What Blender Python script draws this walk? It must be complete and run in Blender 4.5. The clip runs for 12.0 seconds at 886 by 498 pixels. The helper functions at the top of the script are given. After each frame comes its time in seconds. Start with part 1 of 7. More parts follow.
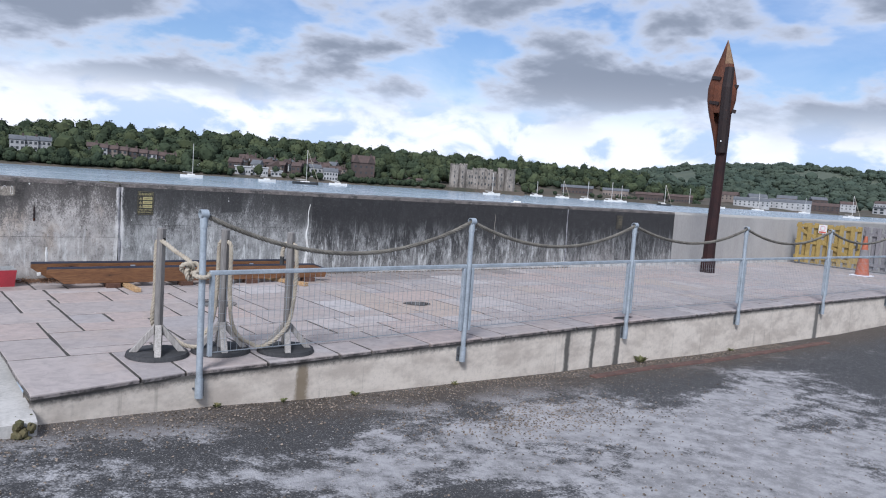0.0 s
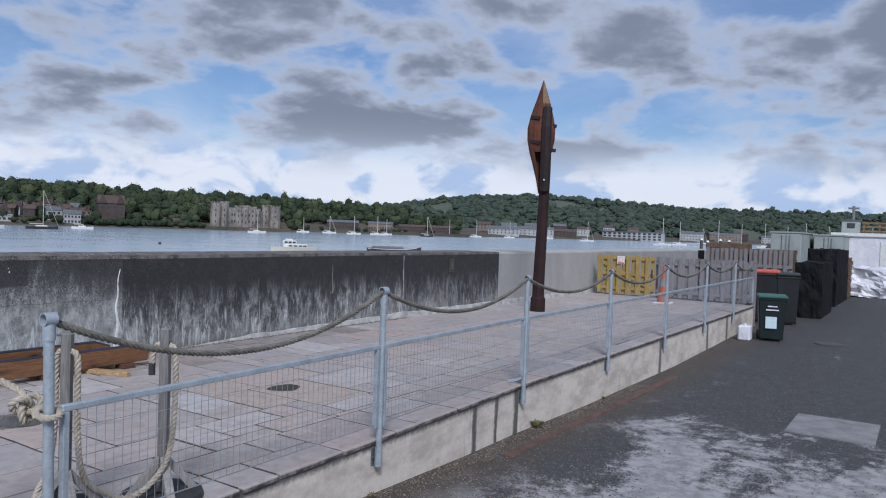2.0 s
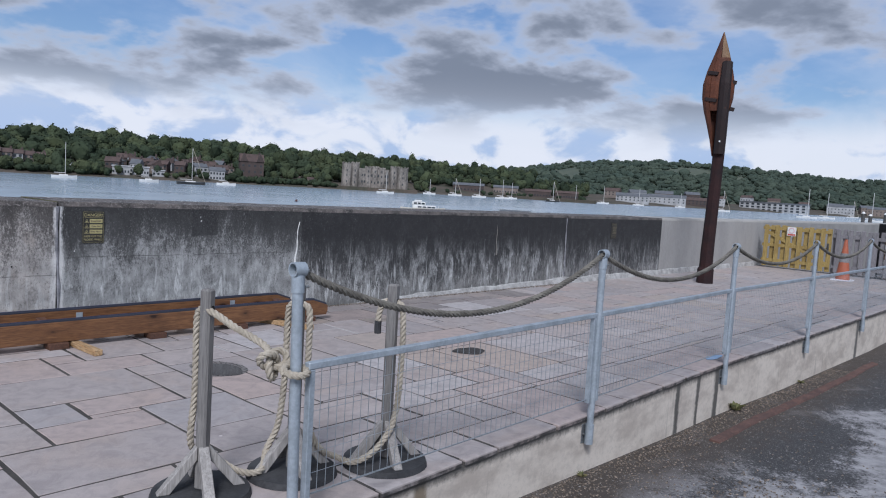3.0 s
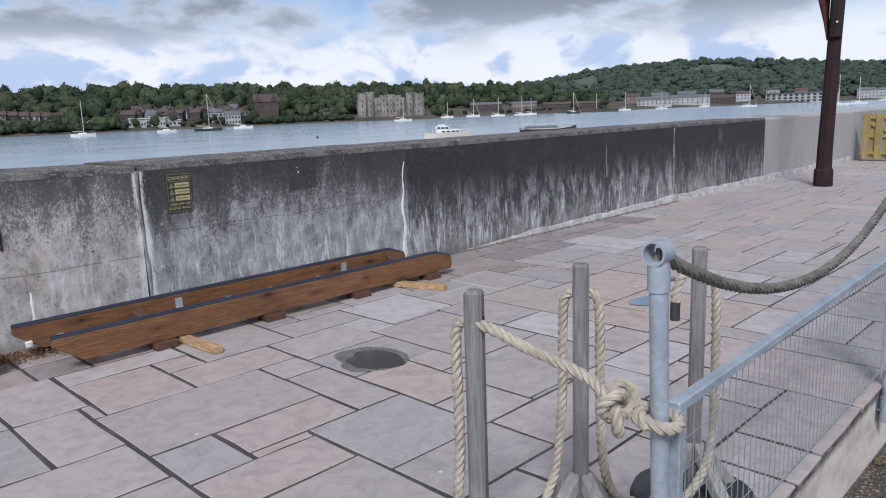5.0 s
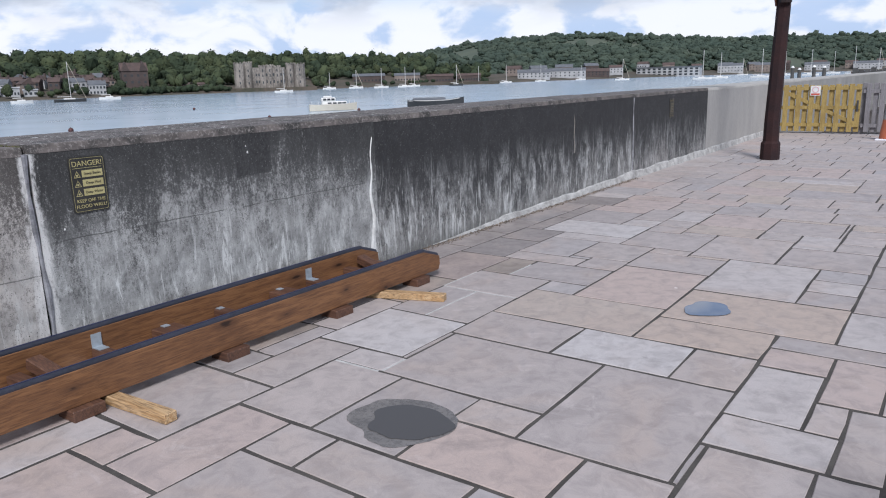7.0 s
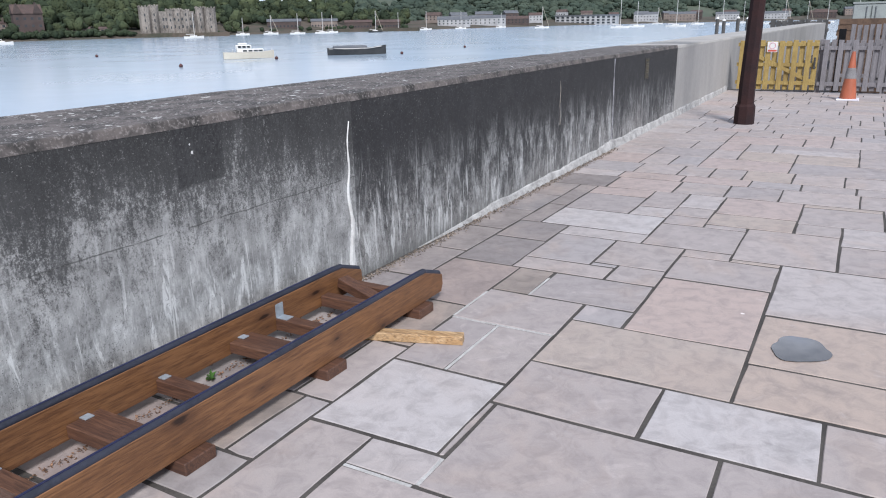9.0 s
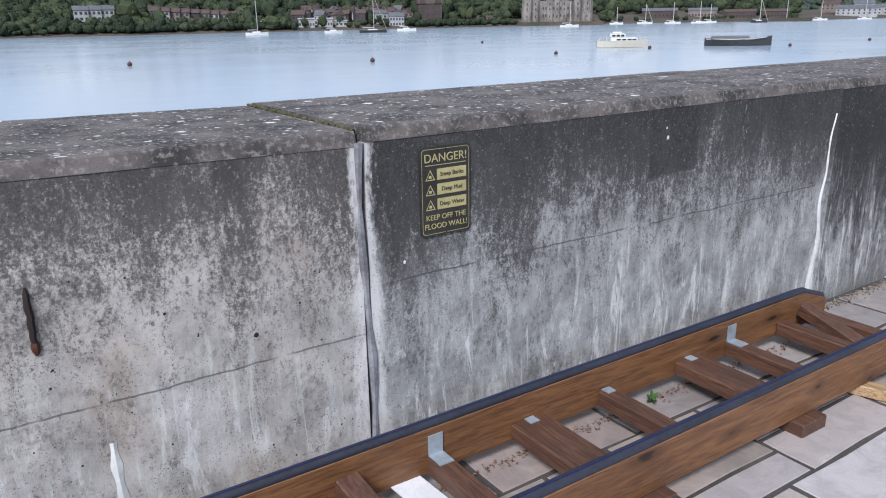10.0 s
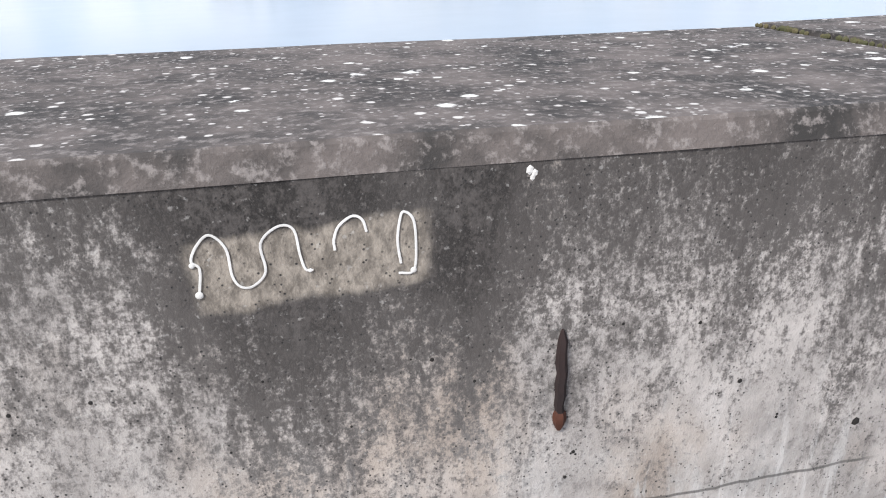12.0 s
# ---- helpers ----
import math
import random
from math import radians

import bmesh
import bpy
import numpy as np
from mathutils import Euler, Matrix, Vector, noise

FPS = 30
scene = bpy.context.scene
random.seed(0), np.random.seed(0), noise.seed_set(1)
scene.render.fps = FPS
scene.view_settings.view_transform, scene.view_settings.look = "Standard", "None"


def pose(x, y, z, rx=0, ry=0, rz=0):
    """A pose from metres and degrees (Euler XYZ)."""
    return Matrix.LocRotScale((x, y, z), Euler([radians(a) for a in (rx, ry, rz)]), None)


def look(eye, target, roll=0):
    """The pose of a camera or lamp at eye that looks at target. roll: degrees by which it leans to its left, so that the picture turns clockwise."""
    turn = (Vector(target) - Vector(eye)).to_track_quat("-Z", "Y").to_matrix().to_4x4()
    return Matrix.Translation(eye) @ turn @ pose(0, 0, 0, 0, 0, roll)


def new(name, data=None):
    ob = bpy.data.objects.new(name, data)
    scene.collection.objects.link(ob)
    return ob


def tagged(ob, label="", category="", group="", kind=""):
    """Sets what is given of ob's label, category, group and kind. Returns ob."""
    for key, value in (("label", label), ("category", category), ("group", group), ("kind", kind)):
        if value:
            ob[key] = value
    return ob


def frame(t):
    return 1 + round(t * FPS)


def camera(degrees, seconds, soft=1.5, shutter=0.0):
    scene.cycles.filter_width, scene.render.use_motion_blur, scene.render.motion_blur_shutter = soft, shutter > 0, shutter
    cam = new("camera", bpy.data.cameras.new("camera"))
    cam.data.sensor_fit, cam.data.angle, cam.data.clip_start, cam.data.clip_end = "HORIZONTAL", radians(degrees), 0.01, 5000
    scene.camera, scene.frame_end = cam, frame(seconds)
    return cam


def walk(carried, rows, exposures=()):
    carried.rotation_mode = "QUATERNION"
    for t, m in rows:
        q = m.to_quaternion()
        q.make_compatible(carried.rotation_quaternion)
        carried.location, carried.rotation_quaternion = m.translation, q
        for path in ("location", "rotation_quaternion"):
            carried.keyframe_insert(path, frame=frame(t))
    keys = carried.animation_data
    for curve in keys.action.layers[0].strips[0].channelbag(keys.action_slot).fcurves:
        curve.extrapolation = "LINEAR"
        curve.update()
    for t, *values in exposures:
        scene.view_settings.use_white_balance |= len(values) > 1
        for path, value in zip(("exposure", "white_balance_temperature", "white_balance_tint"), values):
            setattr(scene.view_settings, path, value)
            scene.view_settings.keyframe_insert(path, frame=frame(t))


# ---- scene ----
cam = camera(62.3, 12.0, soft=1.1)
PATH = [
    (0, (0.138, -0.047, 1.479), (1.383, 1.507, 1.3), 4.0),
    (0.5, (0.108, 0.374, 1.489), (1.508, 1.79, 1.307), 6.6),
    (1, (0.156, 0.826, 1.399), (1.584, 2.201, 1.134), 8.9),
    (1.5, (0.213, 1.304, 1.453), (1.687, 2.64, 1.252), 8.6),
    (2, (0.231, 1.73, 1.617), (1.901, 2.83, 1.566), 2.0),
    (2.5, (0.23, 2.139, 1.542), (1.75, 3.434, 1.425), 1.2),
    (3, (0.195, 2.546, 1.524), (1.657, 3.901, 1.359), 3.5),
    (3.5, (0.142, 2.945, 1.557), (1.629, 4.251, 1.266), 0.8),
    (3.7, (0.135, 3.131, 1.517), (1.575, 4.475, 1.172), 0.1),
    (5.3, (0.519, 4.474, 1.508), (1.904, 5.868, 1.136), -2.7),
    (5.5, (0.593, 4.637, 1.51), (1.969, 6.038, 1.136), -3.2),
    (6, (0.647, 5.019, 1.444), (2.046, 6.392, 1.044), -3.1),
    (6.5, (0.765, 5.396, 1.453), (2.246, 6.67, 1.027), -2.2),
    (7, (0.88, 5.749, 1.464), (2.462, 6.885, 1.012), -1.6),
    (7.2, (0.932, 5.904, 1.458), (2.561, 6.962, 0.982), -1.3),
    (8.8, (1.582, 6.701, 1.553), (3.284, 7.567, 0.961), -1.0),
    (9, (1.647, 6.873, 1.593), (3.31, 7.815, 1.005), -1.1),
    (9.5, (1.752, 7.283, 1.571), (3.223, 8.522, 1.022), -1.8),
    (10, (1.667, 7.612, 1.505), (2.711, 9.21, 0.907), -0.9),
    (10.5, (1.561, 7.846, 1.443), (2.391, 9.477, 0.636), 1.6),
    (11, (1.508, 8.081, 1.393), (2.15, 9.739, 0.475), 0.5),
    (11.5, (1.474, 8.394, 1.441), (1.848, 10.158, 0.575), -2.7),
    (12, (1.362, 8.696, 1.438), (1.734, 10.497, 0.653), -1.8),
]
walk(cam, [(t, look(eye, target, roll)) for t, eye, target, roll in PATH],
     [(0, 0.06, 5800, 12), (0.5, -0.14, 5750, 12), (1.5, -0.1, 5750, 12), (2.0, -0.36, 5650, 12), (3.5, -0.33, 5750, 12), (5.5, -0.12, 5900, 12), (7.2, -0.04, 5950, 12), (8.8, 0.2, 6000, 12), (9.6, 0.2, 5900, 12), (10.0, 0.15, 5850, 12), (10.5, 0.35, 6000, 12), (11.0, 0.7, 6150, 12), (11.5, 0.64, 6250, 12), (12.0, 0.5, 6350, 12)])

# ---- world, sun, exposure ----
scene.view_settings.exposure = 0.0


def lk(t, value, socket):
    if isinstance(value, bpy.types.NodeSocket):
        t.links.new(value, socket)
    elif value is not None:
        socket.default_value = value if not isinstance(value, tuple) or len(value) != 3 or socket.type != "RGBA" else (*value, 1)


def mth(t, op, a, b=None, c=None, clamp=False):
    n = t.nodes.new("ShaderNodeMath")
    n.operation, n.use_clamp = op, clamp
    for v, s in zip((a, b, c), n.inputs):
        lk(t, v, s)
    return n.outputs[0]


def vmul(t, vec, by):
    n = t.nodes.new("ShaderNodeVectorMath")
    n.operation = "MULTIPLY"
    lk(t, vec, n.inputs[0])
    lk(t, by, n.inputs[1])
    return n.outputs[0]


def vadd(t, vec, by):
    n = t.nodes.new("ShaderNodeVectorMath")
    n.operation = "ADD"
    lk(t, vec, n.inputs[0])
    lk(t, by, n.inputs[1])
    return n.outputs[0]


def nz(t, vec, scale, detail=4.0, rough=0.55, dist=0.0):
    n = t.nodes.new("ShaderNodeTexNoise")
    lk(t, vec, n.inputs["Vector"])
    n.inputs["Scale"].default_value, n.inputs["Detail"].default_value = scale, detail
    n.inputs["Roughness"].default_value, n.inputs["Distortion"].default_value = rough, dist
    return n.outputs[0]


def vor(t, vec, scale, rand=1.0):
    n = t.nodes.new("ShaderNodeTexVoronoi")
    lk(t, vec, n.inputs["Vector"])
    n.inputs["Scale"].default_value, n.inputs["Randomness"].default_value = scale, rand
    return n.outputs["Distance"], n.outputs["Color"]


def mixc(t, fac, a, b, blend="MIX"):
    n = t.nodes.new("ShaderNodeMix")
    n.data_type, n.blend_type = "RGBA", blend
    lk(t, fac, n.inputs[0])
    lk(t, a, n.inputs[6])
    lk(t, b, n.inputs[7])
    return n.outputs[2]


def step(t, v, lo, hi):
    n = t.nodes.new("ShaderNodeMapRange")
    n.interpolation_type = "SMOOTHSTEP"
    lk(t, v, n.inputs[0])
    lk(t, lo, n.inputs[1])
    lk(t, hi, n.inputs[2])
    return n.outputs[0]


def xyz(t, vec):
    n = t.nodes.new("ShaderNodeSeparateXYZ")
    lk(t, vec, n.inputs[0])
    return n.outputs[0], n.outputs[1], n.outputs[2]


def vec3(t, x, y, z):
    n = t.nodes.new("ShaderNodeCombineXYZ")
    for v, s in zip((x, y, z), n.inputs):
        lk(t, v, s)
    return n.outputs[0]


SUN_AZ, SUN_EL = 232.0, 44.0
world = bpy.data.worlds.new("sky")
scene.world = world
world.use_nodes = True
wt = world.node_tree
wt.nodes.clear()
sky = wt.nodes.new("ShaderNodeTexSky")
sky.sky_type, sky.sun_disc = "NISHITA", False
sky.sun_elevation, sky.sun_rotation = radians(SUN_EL), radians(SUN_AZ)
way = wt.nodes.new("ShaderNodeTexCoord").outputs["Generated"]
sx, sy, sz = xyz(wt, way)
up = mth(wt, "MAXIMUM", sz, 0.0)
deep = mth(wt, "DIVIDE", 1.0, mth(wt, "ADD", up, 0.28))
flat = vec3(wt, mth(wt, "MULTIPLY", sx, deep), mth(wt, "MULTIPLY", sy, deep), mth(wt, "MULTIPLY", up, 1.2))
big = nz(wt, vadd(wt, flat, (3.1, 1.7, 0.4)), 2.3, 5.0, 0.5, 0.15)
fine = nz(wt, vadd(wt, flat, (1.4, 8.2, 2.0)), 6.0, 6.0, 0.6, 0.2)
body = mth(wt, "ADD", mth(wt, "MULTIPLY", big, 0.8), mth(wt, "MULTIPLY", fine, 0.2))
body = mth(wt, "ADD", body, mth(wt, "MULTIPLY", step(wt, up, 0.13, 0.34), 0.06))
low = step(wt, up, 0.16, 0.02)
cover = mth(wt, "MULTIPLY", step(wt, body, 0.45, 0.55), step(wt, up, 0.05, 0.13))
thick = step(wt, body, 0.48, 0.61)
veil = step(wt, nz(wt, vadd(wt, flat, (7.7, 2.1, 5.0)), 1.3, 6.0, 0.6, 0.5), 0.38, 0.62)
cloud = mixc(wt, thick, (0.70, 0.73, 0.80), (0.29, 0.32, 0.375))
cloud = mixc(wt, mth(wt, "MULTIPLY", low, 0.85), cloud, (0.88, 0.90, 0.94))
clear = mixc(wt, 1.0, sky.outputs[0], (0.098, 0.104, 0.116), "MULTIPLY")
clear = mixc(wt, mth(wt, "MULTIPLY", veil, mth(wt, "ADD", 0.20, mth(wt, "MULTIPLY", low, 0.55))), clear, (0.97, 0.99, 1.03))
haze = mixc(wt, step(wt, nz(wt, vec3(wt, mth(wt, "MULTIPLY", sx, 11.0), mth(wt, "MULTIPLY", sy, 11.0), mth(wt, "MULTIPLY", up, 19.0)), 1.0, 7.0, 0.52, 0.25), 0.41, 0.54), (0.57, 0.69, 0.89), (1.06, 1.04, 1.03))
clear = mixc(wt, mth(wt, "MULTIPLY", step(wt, up, 0.135, 0.075), 0.9), clear, haze)
back = wt.nodes.new("ShaderNodeBackground")
lk(wt, mixc(wt, cover, clear, cloud), back.inputs[0])
back.inputs[1].default_value = 1.0
wt.links.new(back.outputs[0], wt.nodes.new("ShaderNodeOutputWorld").inputs[0])

sun = new("sun", bpy.data.lights.new("sun", "SUN"))
sun.data.energy, sun.data.angle, sun.data.color = 3.6, radians(16), (1.0, 0.965, 0.92)
sun.matrix_world = look((0, 0, 0), (-math.sin(radians(SUN_AZ)) * math.cos(radians(SUN_EL)), -math.cos(radians(SUN_AZ)) * math.cos(radians(SUN_EL)), -math.sin(radians(SUN_EL))))


# ---- materials ----
def make(name):
    m = bpy.data.materials.new(name)
    m.use_nodes = True
    t = m.node_tree
    t.nodes.clear()
    b = t.nodes.new("ShaderNodeBsdfPrincipled")
    t.links.new(b.outputs[0], t.nodes.new("ShaderNodeOutputMaterial").inputs[0])
    return m, t, b


def place(t):
    return t.nodes.new("ShaderNodeNewGeometry").outputs["Position"]


def local(t):
    return t.nodes.new("ShaderNodeTexCoord").outputs["Object"]


def relief(t, b, height, strength, distance=0.01):
    n = t.nodes.new("ShaderNodeBump")
    n.inputs["Strength"].default_value, n.inputs["Distance"].default_value = strength, distance
    lk(t, height, n.inputs["Height"])
    lk(t, n.outputs[0], b.inputs["Normal"])


def surface(name, c1, c2, big_scale=3.0, grain=40.0, rough=0.7, metal=0.0, bump=0.25, stretch=(1, 1, 1), island=0.0, obj_rand=0.0, spots=None, spot_at=0.62):
    """Two colours mixed at two scales, with relief; spots: a third colour in patches."""
    m, t, b = make(name)
    p = vmul(t, local(t), stretch)
    n1, n2 = nz(t, p, big_scale, 5), nz(t, p, grain, 3)
    f = step(t, mth(t, "ADD", mth(t, "MULTIPLY", n1, 0.65), mth(t, "MULTIPLY", n2, 0.35)), 0.36, 0.64)
    c = mixc(t, f, c1, c2)
    if spots:
        c = mixc(t, step(t, nz(t, p, big_scale * 2.3, 6, 0.65), spot_at, spot_at + 0.1), c, spots)
    if island:
        r = t.nodes.new("ShaderNodeNewGeometry").outputs["Random Per Island"]
        c = mixc(t, 1.0, c, mixc(t, r, (1 - island,) * 3, (1 + island,) * 3), "MULTIPLY")
    if obj_rand:
        r = t.nodes.new("ShaderNodeObjectInfo").outputs["Random"]
        c = mixc(t, 1.0, c, mixc(t, r, (1 - obj_rand,) * 3, (1 + obj_rand,) * 3), "MULTIPLY")
    lk(t, c, b.inputs["Base Color"])
    lk(t, mth(t, "ADD", rough - 0.1, mth(t, "MULTIPLY", n2, 0.2)), b.inputs["Roughness"])
    b.inputs["Metallic"].default_value = metal
    if bump:
        relief(t, b, n2, bump, 0.006)
    return m


def wall_concrete(name, dark, pale, line, joint=None, dark_at=0.85, soft=0.5, streak=0.5, ochre=0.0, lime=0.5, stains=(), patch=None, patch_tone=((0.17, 0.15, 0.125), (0.42, 0.375, 0.315))):
    """Old flood-wall concrete: black growth from the top, running down in streaks, lime bloom below."""
    m, t, b = make(name)
    p = place(t)
    x, y, z = xyz(t, p)
    run = nz(t, vmul(t, p, (8, 8, 2.4)), 1.0, 7, 0.66, 1.1)
    wide = nz(t, vmul(t, p, (1.9, 1.9, 0.7)), 1.0, 4, 0.5, 0.4)
    spot = nz(t, vmul(t, p, (1, 1, 0.55)), 62.0, 5, 0.75)
    pit, _ = vor(t, p, 95.0)
    mid = nz(t, vmul(t, p, (1, 1, 0.4)), 13.0, 6, 0.7, 0.6)
    fleck = nz(t, p, 140.0, 3, 0.7)
    dev = lambda n, k: mth(t, "MULTIPLY", mth(t, "SUBTRACT", n, 0.5), k)
    thin = nz(t, vmul(t, p, (24, 24, 5.5)), 1.0, 6, 0.68, 1.2)
    high = mth(t, "ADD", z, mth(t, "ADD", mth(t, "ADD", dev(run, streak * 2.2), dev(thin, 0.1 + streak * 0.45)), dev(wide, 0.9)))
    growth = step(t, high, dark_at - soft * 1.3, dark_at + soft)
    for at, half, low in stains:
        band = mth(t, "ABSOLUTE", mth(t, "ADD", mth(t, "SUBTRACT", x, at), mth(t, "ADD", dev(wide, 0.3), dev(mid, 0.16))))
        growth = mth(t, "ADD", growth, mth(t, "MULTIPLY", mth(t, "MULTIPLY", step(t, band, half * 1.4, 0.0), step(t, mth(t, "ADD", z, dev(mid, 0.3)), low - 0.15, low + 0.25)), 0.34))
    growth = mth(t, "ADD", growth, mth(t, "ADD", dev(spot, 1.7), mth(t, "ADD", dev(mid, 1.1), dev(fleck, 1.4))), None, True)
    base = mixc(t, step(t, nz(t, p, 7.0, 5, 0.65), 0.33, 0.66), pale, tuple(v * 0.66 for v in pale))
    if ochre:
        base = mixc(t, mth(t, "MULTIPLY", step(t, nz(t, vmul(t, p, (2.3, 2.3, 1.2)), 1.7, 3), 0.48, 0.7), ochre), base, (0.40, 0.30, 0.21))
    half_ = tuple((a * b) ** 0.5 for a, b in zip(dark, pale))
    c = mixc(t, step(t, growth, 0.0, 0.62), base, half_)
    c = mixc(t, step(t, growth, 0.42, 1.0), c, mixc(t, step(t, mth(t, "ADD", mth(t, "MULTIPLY", mid, 0.3), mth(t, "ADD", mth(t, "MULTIPLY", spot, 0.4), mth(t, "MULTIPLY", fleck, 0.3))), 0.41, 0.60), tuple(v * 0.35 for v in dark), tuple(v * 2.6 for v in dark)))
    c = mixc(t, mth(t, "MULTIPLY", mth(t, "MULTIPLY", step(t, run, 0.5, 0.66), step(t, mid, 0.38, 0.6)), mth(t, "SUBTRACT", 0.8 * lime, mth(t, "MULTIPLY", growth, 0.6 * lime))), c, half_)
    smudge = nz(t, vmul(t, p, (1.6, 1.6, 2.6)), 1.5, 7, 0.7, 1.0)
    c = mixc(t, mth(t, "MULTIPLY", mth(t, "MULTIPLY", step(t, smudge, 0.5, 0.66), step(t, spot, 0.34, 0.6)), 0.55), c, tuple(v * 0.8 for v in half_))
    if patch:
        px, pz, hw, hh = patch
        inside = mth(t, "MULTIPLY", step(t, mth(t, "ADD", mth(t, "ABSOLUTE", mth(t, "SUBTRACT", x, px)), dev(mid, 0.05)), hw + 0.012, hw - 0.012), step(t, mth(t, "ADD", mth(t, "ABSOLUTE", mth(t, "SUBTRACT", mth(t, "SUBTRACT", z, pz), mth(t, "MULTIPLY", mth(t, "SUBTRACT", x, px), 0.05))), dev(mid, 0.04)), hh + 0.008, hh - 0.008))
        c = mixc(t, mth(t, "MULTIPLY", inside, 0.8), c, mixc(t, step(t, spot, 0.35, 0.65), *patch_tone))
    vein = nz(t, vmul(t, p, (17, 17, 2.6)), 1.0, 5, 0.7, 0.9)
    bloom = mth(t, "MULTIPLY", step(t, vein, 0.55, 0.64), step(t, mth(t, "ADD", z, mth(t, "MULTIPLY", wide, 0.5)), 1.12, 0.5))
    c = mixc(t, mth(t, "MULTIPLY", bloom, 0.1 + 0.85 * lime), c, (0.84, 0.85, 0.83))
    sheet = mth(t, "ADD", mth(t, "MULTIPLY", nz(t, vmul(t, p, (5.5, 5.5, 1.9)), 1.0, 7, 0.68, 1.0), 0.65), mth(t, "MULTIPLY", thin, 0.35))
    sheet = mth(t, "MULTIPLY", step(t, sheet, 0.465, 0.60), step(t, mth(t, "ADD", z, dev(thin, 0.7)), 0.88, 0.42))
    c = mixc(t, mth(t, "MULTIPLY", mth(t, "MULTIPLY", sheet, step(t, spot, 0.3, 0.6)), lime), c, (0.80, 0.81, 0.79))
    # darker grey towards the foot
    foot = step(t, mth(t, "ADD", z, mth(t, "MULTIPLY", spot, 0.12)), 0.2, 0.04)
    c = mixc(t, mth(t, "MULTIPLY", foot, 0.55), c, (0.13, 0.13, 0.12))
    if line:
        wob = mth(t, "MULTIPLY", mth(t, "SUBTRACT", nz(t, vmul(t, p, (3, 3, 0)), 2.0, 4), 0.5), 0.025)
        off = mth(t, "ABSOLUTE", mth(t, "ADD", mth(t, "SUBTRACT", z, line), wob))
        broken = step(t, nz(t, vmul(t, p, (4, 4, 0)), 1.3, 3), 0.36, 0.5)
        c = mixc(t, mth(t, "MULTIPLY", mth(t, "MULTIPLY", step(t, off, 0.0045, 0.0015), broken), 0.7), c, (0.05, 0.05, 0.048))
    if joint:
        side = mth(t, "ABSOLUTE", mth(t, "ADD", mth(t, "SUBTRACT", x, joint), mth(t, "MULTIPLY", mth(t, "SUBTRACT", nz(t, vmul(t, p, (20, 20, 3)), 1.0, 5), 0.5), 0.11)))
        c = mixc(t, mth(t, "MULTIPLY", step(t, mth(t, "ADD", side, dev(spot, 0.06)), mth(t, "SUBTRACT", 0.085, mth(t, "MULTIPLY", z, 0.035)), 0.022), mth(t, "MULTIPLY", step(t, nz(t, vmul(t, p, (9, 9, 2.5)), 1.5, 5, 0.65), 0.36, 0.58), 0.8)), c, (0.72, 0.71, 0.69))
    c = mixc(t, mth(t, "MULTIPLY", step(t, pit, 0.22, 0.1), step(t, mid, 0.40, 0.56)), c, (0.035, 0.034, 0.033))
    c = mixc(t, mth(t, "MULTIPLY", step(t, nz(t, p, 85.0, 3, 0.6), 0.62, 0.72), 0.3), c, (0.6, 0.59, 0.56))
    lk(t, c, b.inputs["Base Color"])
    b.inputs["Roughness"].default_value = 0.9
    relief(t, b, mth(t, "ADD", mth(t, "ADD", spot, mth(t, "MULTIPLY", fleck, 0.5)), mth(t, "MULTIPLY", step(t, pit, 0.0, 0.2), 0.6)), 0.35, 0.006)
    return m


def coping_concrete():
    m, t, b = make("lichen coping")
    p = place(t)
    n1, n2 = nz(t, p, 5.0, 6, 0.65), nz(t, p, 55.0, 4, 0.7)
    c = mixc(t, step(t, n1, 0.35, 0.65), (0.038, 0.036, 0.034), (0.15, 0.13, 0.12))
    c = mixc(t, mth(t, "MULTIPLY", step(t, n2, 0.49, 0.68), 0.75), c, (0.28, 0.255, 0.24))
    for scale, size, tone in ((8.0, 0.2, (0.80, 0.80, 0.77)), (14.0, 0.26, (0.74, 0.74, 0.70)), (27.0, 0.32, (0.62, 0.60, 0.57)), (60.0, 0.34, (0.5, 0.48, 0.46))):
        d, col = vor(t, vadd(t, p, (scale * 0.37, 0, 0)), scale)
        r, g, _ = xyz(t, col)
        edge = mth(t, "ADD", d, mth(t, "MULTIPLY", mth(t, "SUBTRACT", nz(t, p, 70, 3), 0.5), 0.3))
        c = mixc(t, mth(t, "MULTIPLY", step(t, edge, mth(t, "MULTIPLY", g, size), mth(t, "MULTIPLY", g, size * 0.6)), mth(t, "MULTIPLY", step(t, r, 0.30, 0.34), step(t, xyz(t, t.nodes.new("ShaderNodeNewGeometry").outputs["Normal"])[2], 0.85, 0.97))), c, tone)
    lk(t, c, b.inputs["Base Color"])
    b.inputs["Roughness"].default_value = 0.92
    relief(t, b, n2, 0.45, 0.008)
    return m


